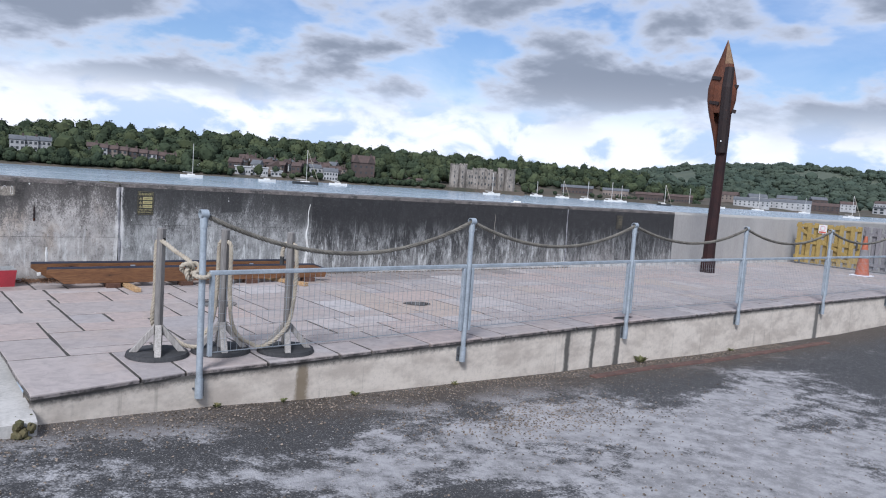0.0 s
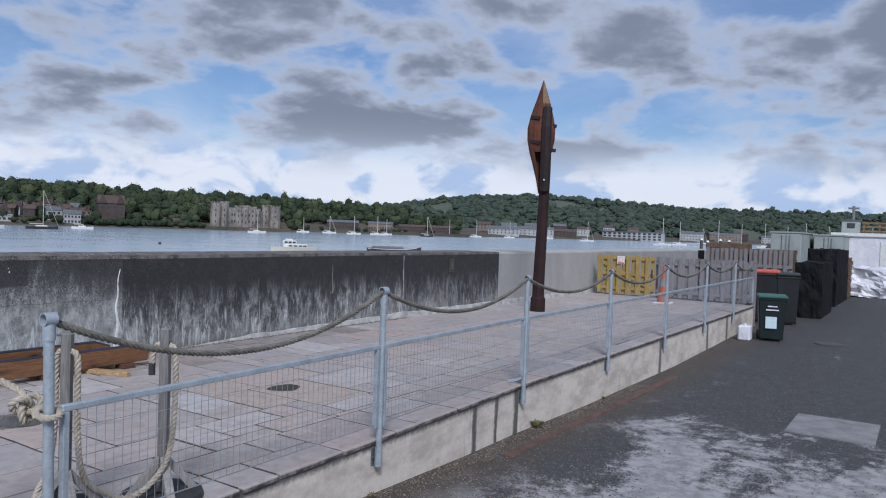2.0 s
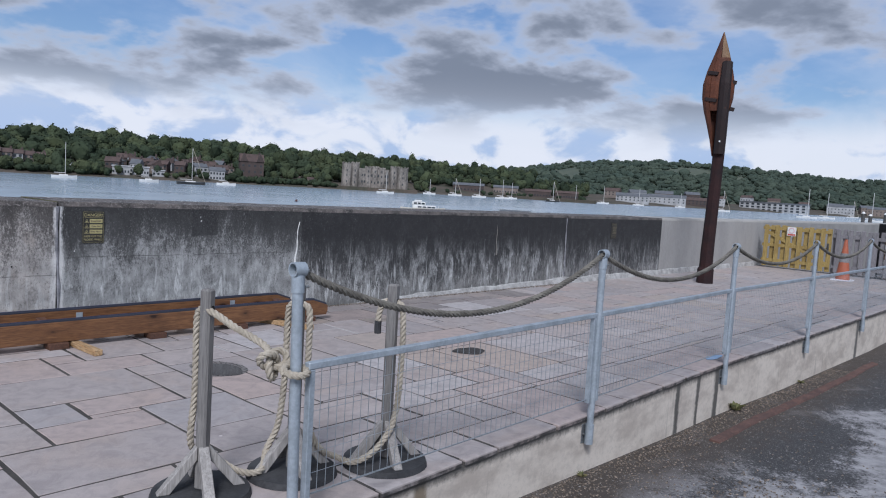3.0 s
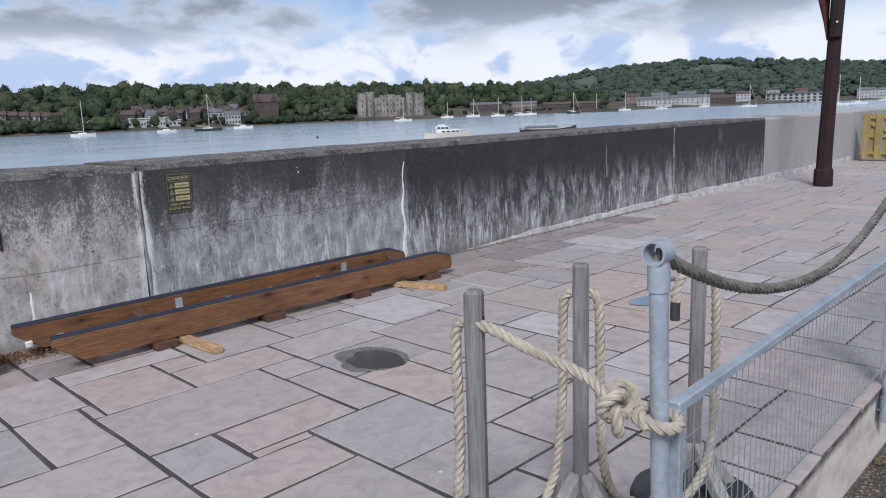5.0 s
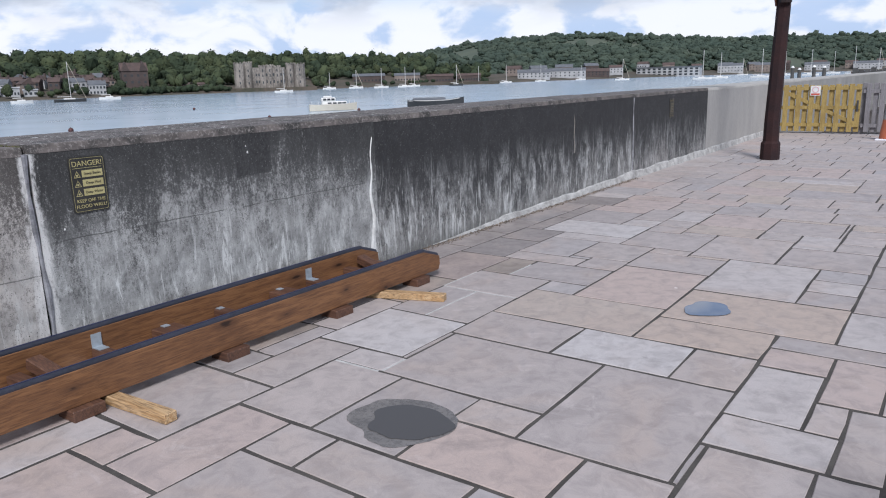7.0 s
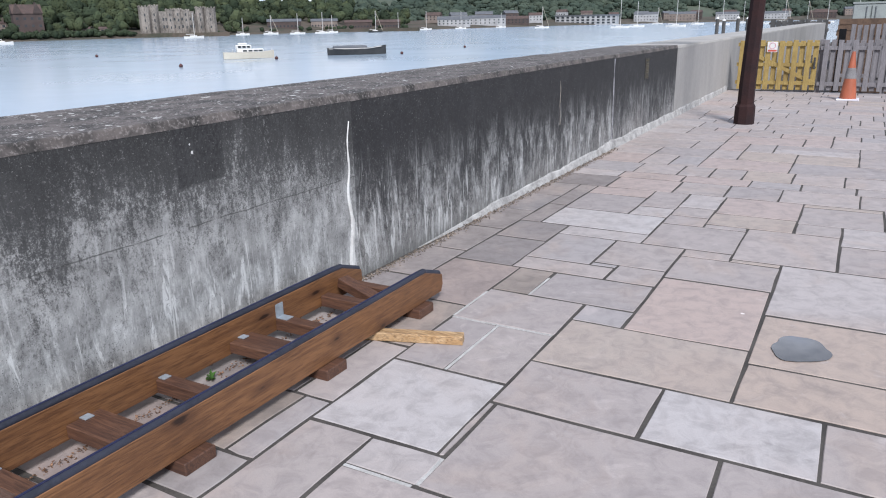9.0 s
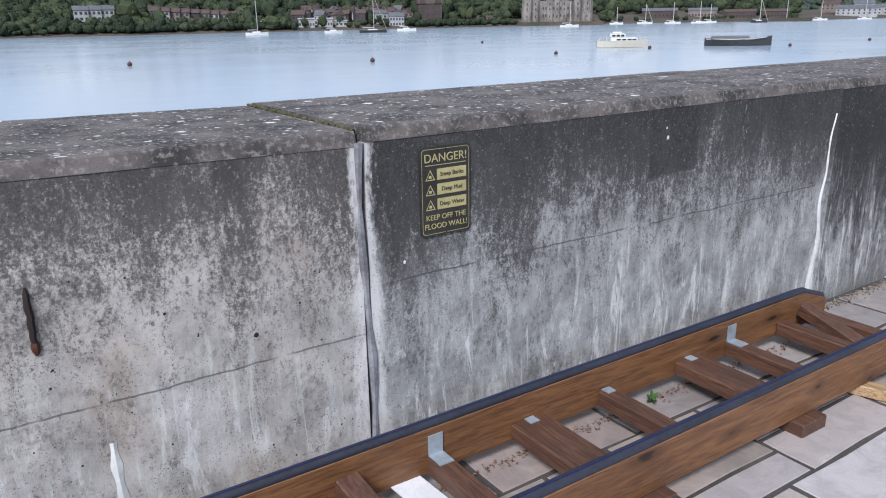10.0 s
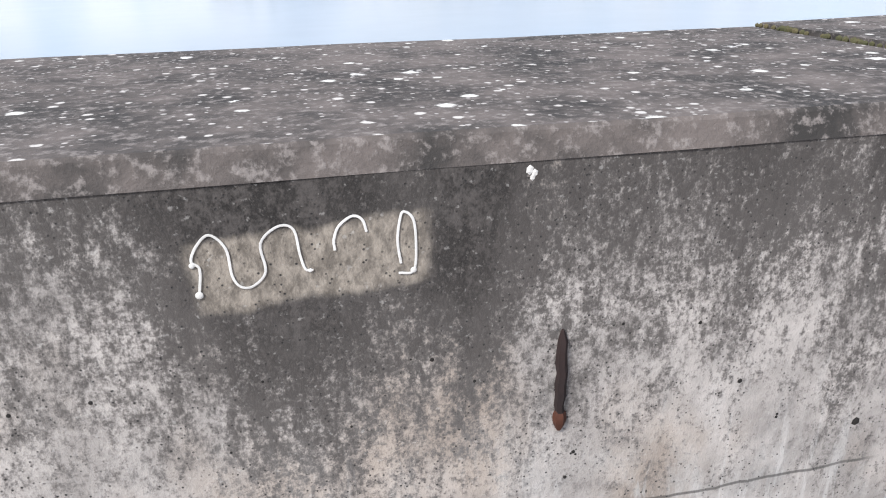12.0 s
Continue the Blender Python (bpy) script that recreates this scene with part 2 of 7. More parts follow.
def flagstone(name="sandstone flag", wet=1.0, hue=None):
    m, t, b = make(name)
    info = t.nodes.new("ShaderNodeObjectInfo").outputs["Random"]
    p = vadd(t, place(t), vec3(t, mth(t, "MULTIPLY", info, 40.0), mth(t, "MULTIPLY", info, 17.0), 0.0))
    n1, n2, n3 = nz(t, p, 1.6, 5, 0.6, 0.8), nz(t, p, 9.0, 6, 0.68, 0.6), nz(t, p, 90.0, 3, 0.7)
    tone = t.nodes.new("ShaderNodeValToRGB")
    tone.color_ramp.interpolation = "CONSTANT"
    for i, (at, col) in enumerate(((0.0, (0.405, 0.38, 0.365)), (0.18, (0.445, 0.415, 0.395)), (0.36, (0.375, 0.358, 0.35)), (0.50, (0.415, 0.39, 0.372)), (0.64, (0.455, 0.395, 0.365)), (0.76, (0.475, 0.46, 0.447)), (0.86, (0.44, 0.395, 0.345)), (0.93, (0.39, 0.382, 0.38)))):
        e = tone.color_ramp.elements[i] if i < 2 else tone.color_ramp.elements.new(at)
        e.position, e.color = at, (*col, 1)
    lk(t, info, tone.inputs[0])
    c = mixc(t, mth(t, "MULTIPLY", step(t, n1, 0.47, 0.70), 0.15 if hue else 0.5), hue or tone.outputs[0], (0.44, 0.37, 0.315))
    c = mixc(t, mth(t, "MULTIPLY", step(t, n2, 0.38, 0.7), 0.42), c, (0.19, 0.18, 0.18))
    c = mixc(t, mth(t, "MULTIPLY", step(t, nz(t, p, 3.4, 6, 0.7, 1.2), 0.58, 0.7), 0.4), c, (0.58, 0.55, 0.53))
    c = mixc(t, mth(t, "MULTIPLY", n3, 0.25), c, (0.24, 0.225, 0.22))
    d, _ = vor(t, p, 2.1)
    c = mixc(t, step(t, mth(t, "ADD", d, mth(t, "MULTIPLY", n3, 0.03)), 0.045, 0.03), c, (0.75, 0.74, 0.72))
    smear = nz(t, vmul(t, p, (0.8, 0.8, 1)), 2.2, 6, 0.7, 1.6)
    c = mixc(t, mth(t, "MULTIPLY", step(t, smear, 0.56, 0.70), 0.32), c, (0.17, 0.16, 0.155))
    c = mixc(t, 1.0, c, (1.055, 0.99, 0.98), "MULTIPLY")
    # lip and joint shade, with edge grime, coloured into the stone sides
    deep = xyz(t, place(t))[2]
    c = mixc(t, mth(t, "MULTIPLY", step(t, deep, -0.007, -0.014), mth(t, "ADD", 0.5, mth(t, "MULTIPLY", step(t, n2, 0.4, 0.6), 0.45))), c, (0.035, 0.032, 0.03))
    # wet below 1: darker to stand for shade, and slightly glossier
    if wet < 1:
        c = mixc(t, 1.0, c, mixc(t, step(t, n1, 0.35, 0.65), (wet,) * 3, (wet * 1.35,) * 3), "MULTIPLY")
    lk(t, c, b.inputs["Base Color"])
    lk(t, mth(t, "ADD", 0.42 if wet == 1 else 0.3, mth(t, "MULTIPLY", n2, 0.35)), b.inputs["Roughness"])
    relief(t, b, mth(t, "ADD", n2, mth(t, "MULTIPLY", n3, 0.35)), 0.35, 0.008)
    return m


def asphalt():
    """Coarse worn asphalt under a broken skin of pale dusty cement."""
    m, t, b = make("worn asphalt")
    p = place(t)
    n1 = nz(t, vmul(t, p, (0.75, 1.25, 1)), 0.9, 7, 0.66, 0.4)
    n2, n3 = nz(t, p, 6.0, 6, 0.7), nz(t, p, 120.0, 2, 0.7)
    d1, col1 = vor(t, p, 75.0)
    g1 = xyz(t, col1)[0]
    px, py, _ = xyz(t, p)
    dev = lambda n, k: mth(t, "MULTIPLY", mth(t, "SUBTRACT", n, 0.5), k)
    verge = mth(t, "ADD", py, mth(t, "ADD", dev(n2, 1.1), dev(n3, 0.5)))
    screed = mth(t, "MULTIPLY", mth(t, "MULTIPLY", step(t, px, 2.9, 3.9), step(t, py, 4.4, 3.7)), step(t, px, 10.5, 8.0))
    cover = mth(t, "ADD", mth(t, "ADD", mth(t, "MULTIPLY", n1, 0.76), mth(t, "MULTIPLY", n2, 0.27)), mth(t, "ADD", mth(t, "MULTIPLY", screed, 0.095), -0.004))
    cover = mth(t, "SUBTRACT", cover, mth(t, "MULTIPLY", step(t, px, 7.5, 12.0), 0.10))
    cover = mth(t, "ADD", cover, mth(t, "MULTIPLY", step(t, px, 7.0, 4.5), 0.03))
    pale = step(t, mth(t, "ADD", cover, dev(g1, 0.06)), 0.515, 0.61)
    stone = mixc(t, g1, (0.04, 0.039, 0.039), (0.16, 0.152, 0.147))
    c = mixc(t, step(t, d1, 0.28, 0.55), stone, (0.028, 0.027, 0.027))
    c = mixc(t, mth(t, "MULTIPLY", n3, 0.45), c, (0.075, 0.073, 0.073))
    c = mixc(t, mth(t, "MULTIPLY", pale, 0.85), c, mixc(t, step(t, n2, 0.32, 0.68), (0.24, 0.232, 0.232), (0.46, 0.447, 0.45)))
    c = mixc(t, mth(t, "MULTIPLY", step(t, verge, 4.4, 4.95), 0.85), c, mixc(t, n3, (0.022, 0.018, 0.015), (0.11, 0.085, 0.066)))
    for sc, cut in ((40.0, 0.93), (85.0, 0.84)):
        d, col = vor(t, p, sc)
        r, _, _ = xyz(t, col)
        c = mixc(t, mth(t, "MULTIPLY", step(t, d, 0.34, 0.24), step(t, r, cut, cut + 0.03)), c, (0.42, 0.40, 0.375))
    lk(t, c, b.inputs["Base Color"])
    lk(t, mth(t, "ADD", 0.5, mth(t, "MULTIPLY", n2, 0.4)), b.inputs["Roughness"])
    relief(t, b, mth(t, "ADD", mth(t, "MULTIPLY", step(t, d1, 0.6, 0.1), 0.8), mth(t, "MULTIPLY", n2, 0.4)), 0.6, 0.008)
    return m


def kerb_render():
    """Cream-washed concrete with dark run-off stains below the drip points, and a painted shade line under the lip."""
    m, t, b = make("cream washed kerb")
    p = place(t)
    x, y, z = xyz(t, p)
    n1, n2 = nz(t, vmul(t, p, (1.5, 1.5, 3)), 1.6, 6, 0.65), nz(t, p, 30.0, 5, 0.7)
    c = mixc(t, step(t, n1, 0.38, 0.68), (0.68, 0.61, 0.525), (0.47, 0.41, 0.35))
    c = mixc(t, mth(t, "MULTIPLY", step(t, n2, 0.45, 0.75), 0.35), c, (0.32, 0.29, 0.25))
    wob = mth(t, "MULTIPLY", mth(t, "SUBTRACT", nz(t, vmul(t, p, (9, 9, 2.5)), 1.0, 4), 0.5), 0.12)
    for at, wide, tone in ((2.93, 0.07, (0.20, 0.155, 0.10)), (6.22, 0.065, (0.06, 0.058, 0.054)), (6.67, 0.05, (0.065, 0.062, 0.058)), (7.12, 0.075, (0.06, 0.058, 0.054)), (12.2, 0.1, (0.10, 0.095, 0.088)), (15.3, 0.1, (0.09, 0.085, 0.08)), (17.0, 0.12, (0.10, 0.095, 0.09))):
        off = mth(t, "ABSOLUTE", mth(t, "ADD", mth(t, "SUBTRACT", x, at), wob))
        c = mixc(t, mth(t, "MULTIPLY", step(t, mth(t, "ADD", off, mth(t, "MULTIPLY", mth(t, "SUBTRACT", n2, 0.5), 0.05)), wide, wide * 0.4), 0.9), c, tone)
    drip = step(t, nz(t, vmul(t, p, (14, 14, 0.8)), 1.0, 5, 0.6), 0.60, 0.72)
    c = mixc(t, mth(t, "MULTIPLY", drip, 0.4), c, (0.16, 0.15, 0.125))
    # shadow line under the flag overhang, painted dark along the top of the face
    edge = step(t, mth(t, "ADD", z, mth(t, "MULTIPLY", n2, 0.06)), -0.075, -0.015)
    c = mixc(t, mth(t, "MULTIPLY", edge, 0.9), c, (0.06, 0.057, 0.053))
    lk(t, c, b.inputs["Base Color"])
    b.inputs["Roughness"].default_value = 0.88
    relief(t, b, n2, 0.4, 0.006)
    return m


def timber(name, c1, c2, c3, along=(1, 0.0, 0), rough=0.6, knots=True, obj=True):
    """Sawn wood with grain along one axis."""
    m, t, b = make(name)
    p = local(t) if obj else place(t)
    a = 0 if along[0] else (1 if along[1] else 2)
    squeeze = [1.0, 1.0, 1.0]
    squeeze[a] = 0.07
    q = vmul(t, p, tuple(squeeze))
    n1, n2 = nz(t, q, 30.0, 4, 0.6, 1.6), nz(t, q, 170.0, 3, 0.6)
    big = nz(t, p, 2.4, 4)
    c = mixc(t, step(t, n1, 0.33, 0.68), c1, c2)
    c = mixc(t, mth(t, "MULTIPLY", step(t, n2, 0.45, 0.65), 0.6), c, c3)
    c = mixc(t, mth(t, "MULTIPLY", step(t, big, 0.5, 0.7), 0.45), c, c3)
    if knots:
        parts_ = xyz(t, p)
        across = mth(t, "ADD", mth(t, "MULTIPLY", parts_[2], 7.0), mth(t, "MULTIPLY", parts_[0 if a == 1 else 1], 3.0))
        v_ = t.nodes.new("ShaderNodeTexVoronoi")
        v_.voronoi_dimensions = "2D"
        v_.inputs["Scale"].default_value = 1.0
        lk(t, vec3(t, mth(t, "MULTIPLY", parts_[a], 2.3), across, 0.0), v_.inputs["Vector"])
        r, g, _ = xyz(t, v_.outputs["Color"])
        ringed = mth(t, "ADD", v_.outputs["Distance"], mth(t, "ADD", mth(t, "MULTIPLY", mth(t, "SUBTRACT", n1, 0.5), 0.2), mth(t, "MULTIPLY", g, 0.07)))
        on = step(t, r, 0.46, 0.5)
        c = mixc(t, mth(t, "MULTIPLY", mth(t, "MULTIPLY", step(t, ringed, 0.30, 0.12), on), 0.55), c, c3)
        c = mixc(t, mth(t, "MULTIPLY", step(t, ringed, 0.13, 0.06), on), c, tuple(v * 0.35 for v in c3))
    lk(t, c, b.inputs["Base Color"])
    b.inputs["Roughness"].default_value = rough
    relief(t, b, mth(t, "ADD", n1, n2), 0.3, 0.004)
    return m


def water():
    m, t, b = make("river water")
    p = place(t)
    n1 = nz(t, vmul(t, p, (1.0, 1.0, 1)), 0.9, 5, 0.6)
    n2 = nz(t, vmul(t, p, (0.05, 0.05, 1)), 1.0, 4, 0.6)
    # sky reflection partly painted in: base paler than river water is
    c = mixc(t, n2, (0.34, 0.425, 0.505), (0.42, 0.50, 0.57))
    lk(t, c, b.inputs["Base Color"])
    lk(t, mth(t, "ADD", 0.1, mth(t, "MULTIPLY", n2, 0.12)), b.inputs["Roughness"])
    b.inputs["IOR"].default_value = 1.33
    relief(t, b, n1, 0.09, 0.03)
    return m


M_BAY_A = wall_concrete("wall bay mottled", (0.034, 0.031, 0.029), (0.53, 0.50, 0.47), 0.52, 2.675, 1.00, 0.40, 0.24, 0.4, 0.35, ((1.33, 0.17, 0.72), (2.23, 0.07, 0.55), (1.60, 0.08, 0.75)), (1.372, 1.04, 0.158, 0.052))
M_BAY_B = wall_concrete("wall bay bloomed", (0.024, 0.024, 0.024), (0.40, 0.40, 0.39), 0.68, 2.675, 0.82, 0.40, 0.34, lime=0.55, patch=(4.125, 1.015, 0.15, 0.14), patch_tone=((0.014, 0.014, 0.015), (0.055, 0.055, 0.056)))
M_BAY_C = wall_concrete("wall bay blackened", (0.016, 0.016, 0.017), (0.27, 0.265, 0.255), 0.60, None, 0.42, 0.46, 0.22, lime=0.42)
M_BAY_D = wall_concrete("wall bay far", (0.018, 0.018, 0.019), (0.28, 0.27, 0.26), None, None, 0.34, 0.42, 0.3, lime=0.25)
M_BAY_E = surface("wall bay recast", (0.40, 0.385, 0.365), (0.31, 0.30, 0.285), 0.8, 30, 0.85, stretch=(2, 2, 0.6))
M_COPING = coping_concrete()
M_COPING_NEW = surface("recast coping", (0.44, 0.42, 0.39), (0.34, 0.325, 0.30), 1.2, 40, 0.88)
M_FLAG = flagstone()
# occlusion shade and damp near the wall foot, darkened into the flag
M_FLAG_SHADED = flagstone("shaded sandstone flag", 0.66)
M_FLAG_PALE = flagstone("pale blue-grey flag", 1.0, (0.51, 0.51, 0.505))
M_FLAG_PINK = flagstone("pink sandstone flag", 1.0, (0.47, 0.40, 0.36))
M_FLAG_OCHRE = flagstone("ochre sandstone flag", 1.0, (0.455, 0.39, 0.33))
M_MORTAR = surface("dark joint mortar", (0.045, 0.04, 0.036), (0.09, 0.081, 0.072), 4, 70, 0.95)
M_LIME = surface("pale joint mortar", (0.55, 0.54, 0.52), (0.40, 0.39, 0.37), 9, 70, 0.9)
M_ASPHALT = asphalt()
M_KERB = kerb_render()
M_HAUNCH = surface("rough foot mortar", (0.52, 0.51, 0.49), (0.27, 0.262, 0.25), 7, 60, 0.95)
M_RAMP = surface("pale ramp concrete", (0.52, 0.50, 0.47), (0.36, 0.345, 0.32), 2.5, 40, 0.9, spots=(0.20, 0.19, 0.17))
M_MOSS = surface("moss", (0.06, 0.065, 0.028), (0.12, 0.10, 0.05), 12, 60, 0.95)
M_GALV = surface("galvanised steel", (0.46, 0.51, 0.555), (0.33, 0.37, 0.405), 9, 60, 0.5, 0.4, 0.08)
M_WIRE = surface("galvanised wire", (0.44, 0.47, 0.5), (0.32, 0.35, 0.37), 20, 80, 0.5, 0.6, 0.0)
M_BRACKET = surface("dull bracket steel", (0.26, 0.28, 0.29), (0.15, 0.155, 0.16), 14, 80, 0.55, 0.6, 0.1, spots=(0.16, 0.09, 0.05))
M_GREYWOOD = timber("weathered post timber", (0.25, 0.235, 0.22), (0.17, 0.16, 0.152), (0.11, 0.104, 0.10), (0, 0, 1), 0.85, False, False)
M_PALEWOOD = timber("pale brace timber", (0.46, 0.43, 0.40), (0.30, 0.28, 0.26), (0.2, 0.185, 0.17), (0, 0, 1), 0.85, False, False)
M_RUBBER = surface("black rubber", (0.028, 0.028, 0.03), (0.06, 0.06, 0.062), 8, 70, 0.75)
M_TRIM = surface("blue black rubber strip", (0.018, 0.02, 0.03), (0.032, 0.035, 0.052), 3, 60, 0.5)
M_BEAM = timber("stained beam timber", (0.235, 0.112, 0.046), (0.155, 0.07, 0.029), (0.075, 0.033, 0.017), (1, 0, 0), 0.5, True, False)
M_RUNG = timber("dark stained rung", (0.14, 0.068, 0.04), (0.085, 0.04, 0.025), (0.04, 0.02, 0.014), (0, 1, 0), 0.55, False, False)
M_BATTEN = timber("charred pale batten", (0.58, 0.40, 0.22), (0.42, 0.25, 0.11), (0.07, 0.042, 0.024), (0, 1, 0), 0.6, True, False)
M_ROPE = surface("tan rope", (0.48, 0.425, 0.34), (0.34, 0.295, 0.23), 12, 90, 0.9, bump=0.4)
M_ROPE_OLD = surface("grey weathered rope", (0.20, 0.185, 0.155), (0.11, 0.10, 0.085), 9, 90, 0.92, bump=0.4)
M_RUST = surface("rusted steel mast", (0.032, 0.010, 0.009), (0.016, 0.006, 0.007), 4, 50, 0.85, 0.1)
M_RUST_BRIGHT = surface("orange rusted plate", (0.14, 0.045, 0.02), (0.065, 0.022, 0.012), 3.5, 40, 0.75, 0.15, spots=(0.07, 0.03, 0.02))
M_RUST_BLACK = surface("near-black steel spine", (0.014, 0.008, 0.008), (0.022, 0.011, 0.010), 5, 50, 0.75, spots=(0.09, 0.03, 0.015))
M_RUST_PALE = surface("pale worn tip", (0.25, 0.16, 0.085), (0.15, 0.08, 0.04), 5, 40, 0.7)
M_WHITE = surface("white paint", (0.76, 0.76, 0.74), (0.64, 0.64, 0.61), 6, 60, 0.7)
M_CALCITE = surface("lime deposit", (0.80, 0.80, 0.77), (0.62, 0.61, 0.58), 14, 90, 0.9)
M_STAINPATCH = surface("scrubbed concrete patch", (0.30, 0.275, 0.24), (0.14, 0.13, 0.12), 22, 80, 0.9)
M_SIGN_BLACK = surface("black sign plastic", (0.022, 0.021, 0.019), (0.038, 0.036, 0.032), 10, 60, 0.5, bump=0.05)
M_SIGN_YELLOW = surface("sign yellow print", (0.47, 0.42, 0.20), (0.38, 0.335, 0.155), 20, 90, 0.55, bump=0.0)
M_SIGN_DULL = surface("faded sign print", (0.17, 0.15, 0.10), (0.12, 0.105, 0.07), 20, 90, 0.6, bump=0.0)
M_LICHEN = surface("yellow lichen", (0.50, 0.36, 0.06), (0.40, 0.30, 0.08), 30, 90, 0.95)
M_SEAL = surface("grey joint sealant", (0.30, 0.30, 0.32), (0.13, 0.13, 0.14), 9, 60, 0.8)
# flat near-black, painting the shade inside drawn holes and the wall joint
M_HOLE = surface("shadowed hole", (0.012, 0.011, 0.010), (0.02, 0.018, 0.016), 10, 60, 0.95)
M_GRAVEL = surface("loose gravel", (0.30, 0.245, 0.195), (0.07, 0.055, 0.042), 30, 90, 0.9, island=0.5)
M_CHIPS = surface("wood chip litter", (0.29, 0.17, 0.10), (0.11, 0.06, 0.04), 30, 90, 0.9, island=0.5)
M_WEED = surface("weed leaves", (0.06, 0.14, 0.025), (0.04, 0.09, 0.018), 20, 60, 0.6, island=0.3)
M_DRYWEED = surface("dry grass", (0.22, 0.19, 0.09), (0.10, 0.12, 0.045), 20, 60, 0.8, island=0.4)
M_PAPER = surface("white card", (0.78, 0.78, 0.78), (0.68, 0.68, 0.68), 8, 60, 0.7)
M_TORN = surface("torn brown card", (0.27, 0.15, 0.09), (0.19, 0.10, 0.06), 12, 60, 0.9)
M_GATE = timber("yellow gate timber", (0.41, 0.30, 0.10), (0.32, 0.225, 0.07), (0.20, 0.13, 0.04), (0, 0, 1), 0.7, False, False)
M_FENCE = timber("grey fence paling", (0.26, 0.245, 0.255), (0.19, 0.18, 0.185), (0.13, 0.12, 0.122), (0, 0, 1), 0.85, False, False)
M_PINK = surface("pink notice", (0.72, 0.42, 0.45), (0.66, 0.36, 0.40), 12, 60, 0.6, bump=0.0)
M_RED = surface("red plastic lid", (0.55, 0.11, 0.075), (0.45, 0.085, 0.06), 6, 60, 0.5)
M_ORANGE = surface("orange cone plastic", (0.42, 0.12, 0.06), (0.34, 0.10, 0.05), 6, 60, 0.5)
M_BIN = surface("dark green bin plastic", (0.009, 0.016, 0.018), (0.014, 0.022, 0.024), 5, 60, 0.45)
M_BINLID = surface("green bin lid", (0.045, 0.13, 0.10), (0.035, 0.10, 0.08), 5, 60, 0.45)
M_BINGREY = surface("grey bin plastic", (0.02, 0.022, 0.024), (0.014, 0.016, 0.017), 5, 60, 0.5)
M_LABEL = surface("pale blue label", (0.50, 0.66, 0.72), (0.62, 0.72, 0.72), 20, 60, 0.6, bump=0.0)
M_TARP = surface("black tarpaulin", (0.009, 0.009, 0.010), (0.018, 0.018, 0.02), 3, 20, 0.9)
M_SHEET = surface("white plastic sheet", (0.62, 0.60, 0.66), (0.78, 0.78, 0.80), 3, 20, 0.5)
M_STACK = surface("brown pallet wood", (0.16, 0.10, 0.065), (0.09, 0.058, 0.04), 5, 30, 0.85)
M_PUDDLE, _t, _b = make("standing water")
_b.inputs["Base Color"].default_value = (0.075, 0.071, 0.07, 1)
_b.inputs["Roughness"].default_value = 0.04
lk(_t, 0.5, _b.inputs["Specular IOR Level"])
M_STILL, _t, _b = make("still shallow water")
_n = nz(_t, place(_t), 9.0, 5, 0.6)
lk(_t, mixc(_t, step(_t, _n, 0.35, 0.65), (0.08, 0.076, 0.074), (0.14, 0.133, 0.128)), _b.inputs["Base Color"])
_b.inputs["Roughness"].default_value = 0.03
_b.inputs["IOR"].default_value = 2.3
_b.inputs["Coat Weight"].default_value = 1.0
_b.inputs["Coat IOR"].default_value = 1.6
M_WETSTONE = surface("wet flagstone", (0.13, 0.122, 0.118), (0.20, 0.185, 0.175), 5, 40, 0.28)
M_WATER = water()
M_BLUE = surface("blue stripe", (0.015, 0.019, 0.06), (0.022, 0.027, 0.08), 6, 60, 0.4, bump=0.0)
M_LEAF = surface("woodland leaves", (0.046, 0.062, 0.036), (0.075, 0.088, 0.045), 0.06, 1.0, 0.9, bump=0.0, island=0.25)
M_LEAF_DARK = surface("dark woodland leaves", (0.032, 0.045, 0.029), (0.047, 0.061, 0.035), 0.06, 1.0, 0.9, bump=0.0, island=0.25)
# distance haze mixed into the hill's leaf colour as a bluer green
M_LEAF_FAR = surface("haze-tinted far woodland", (0.05, 0.07, 0.056), (0.072, 0.09, 0.066), 0.012, 0.3, 0.9, bump=0.0, island=0.15)
for leafy in (M_LEAF, M_LEAF_DARK, M_LEAF_FAR):
    leafy.node_tree.nodes["Principled BSDF"].inputs["Specular IOR Level"].default_value = 0.08
M_TARP.node_tree.nodes["Principled BSDF"].inputs["Specular IOR Level"].default_value = 0.1
M_BANK = surface("river bank", (0.05, 0.052, 0.034), (0.11, 0.085, 0.065), 0.06, 0.9, 0.95)
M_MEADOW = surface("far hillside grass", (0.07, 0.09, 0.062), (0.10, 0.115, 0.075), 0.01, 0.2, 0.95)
M_STONE = surface("castle ragstone", (0.30, 0.265, 0.23), (0.11, 0.098, 0.085), 0.25, 2.0, 0.9, stretch=(1, 1, 0.4))
M_BRICK = surface("weathered red brick", (0.095, 0.07, 0.062), (0.06, 0.046, 0.042), 0.2, 3.0, 0.9)
M_HWHITE = surface("white rendered house", (0.46, 0.46, 0.46), (0.30, 0.30, 0.30), 0.2, 3.0, 0.85)
M_HCREAM = surface("buff house wall", (0.26, 0.21, 0.18), (0.17, 0.14, 0.12), 0.2, 3.0, 0.85)
M_TILE = surface("brown roof tile", (0.11, 0.074, 0.064), (0.07, 0.05, 0.045), 0.3, 3.0, 0.85)
M_SLATE = surface("slate roof", (0.10, 0.108, 0.12), (0.145, 0.15, 0.16), 0.3, 3.0, 0.7)
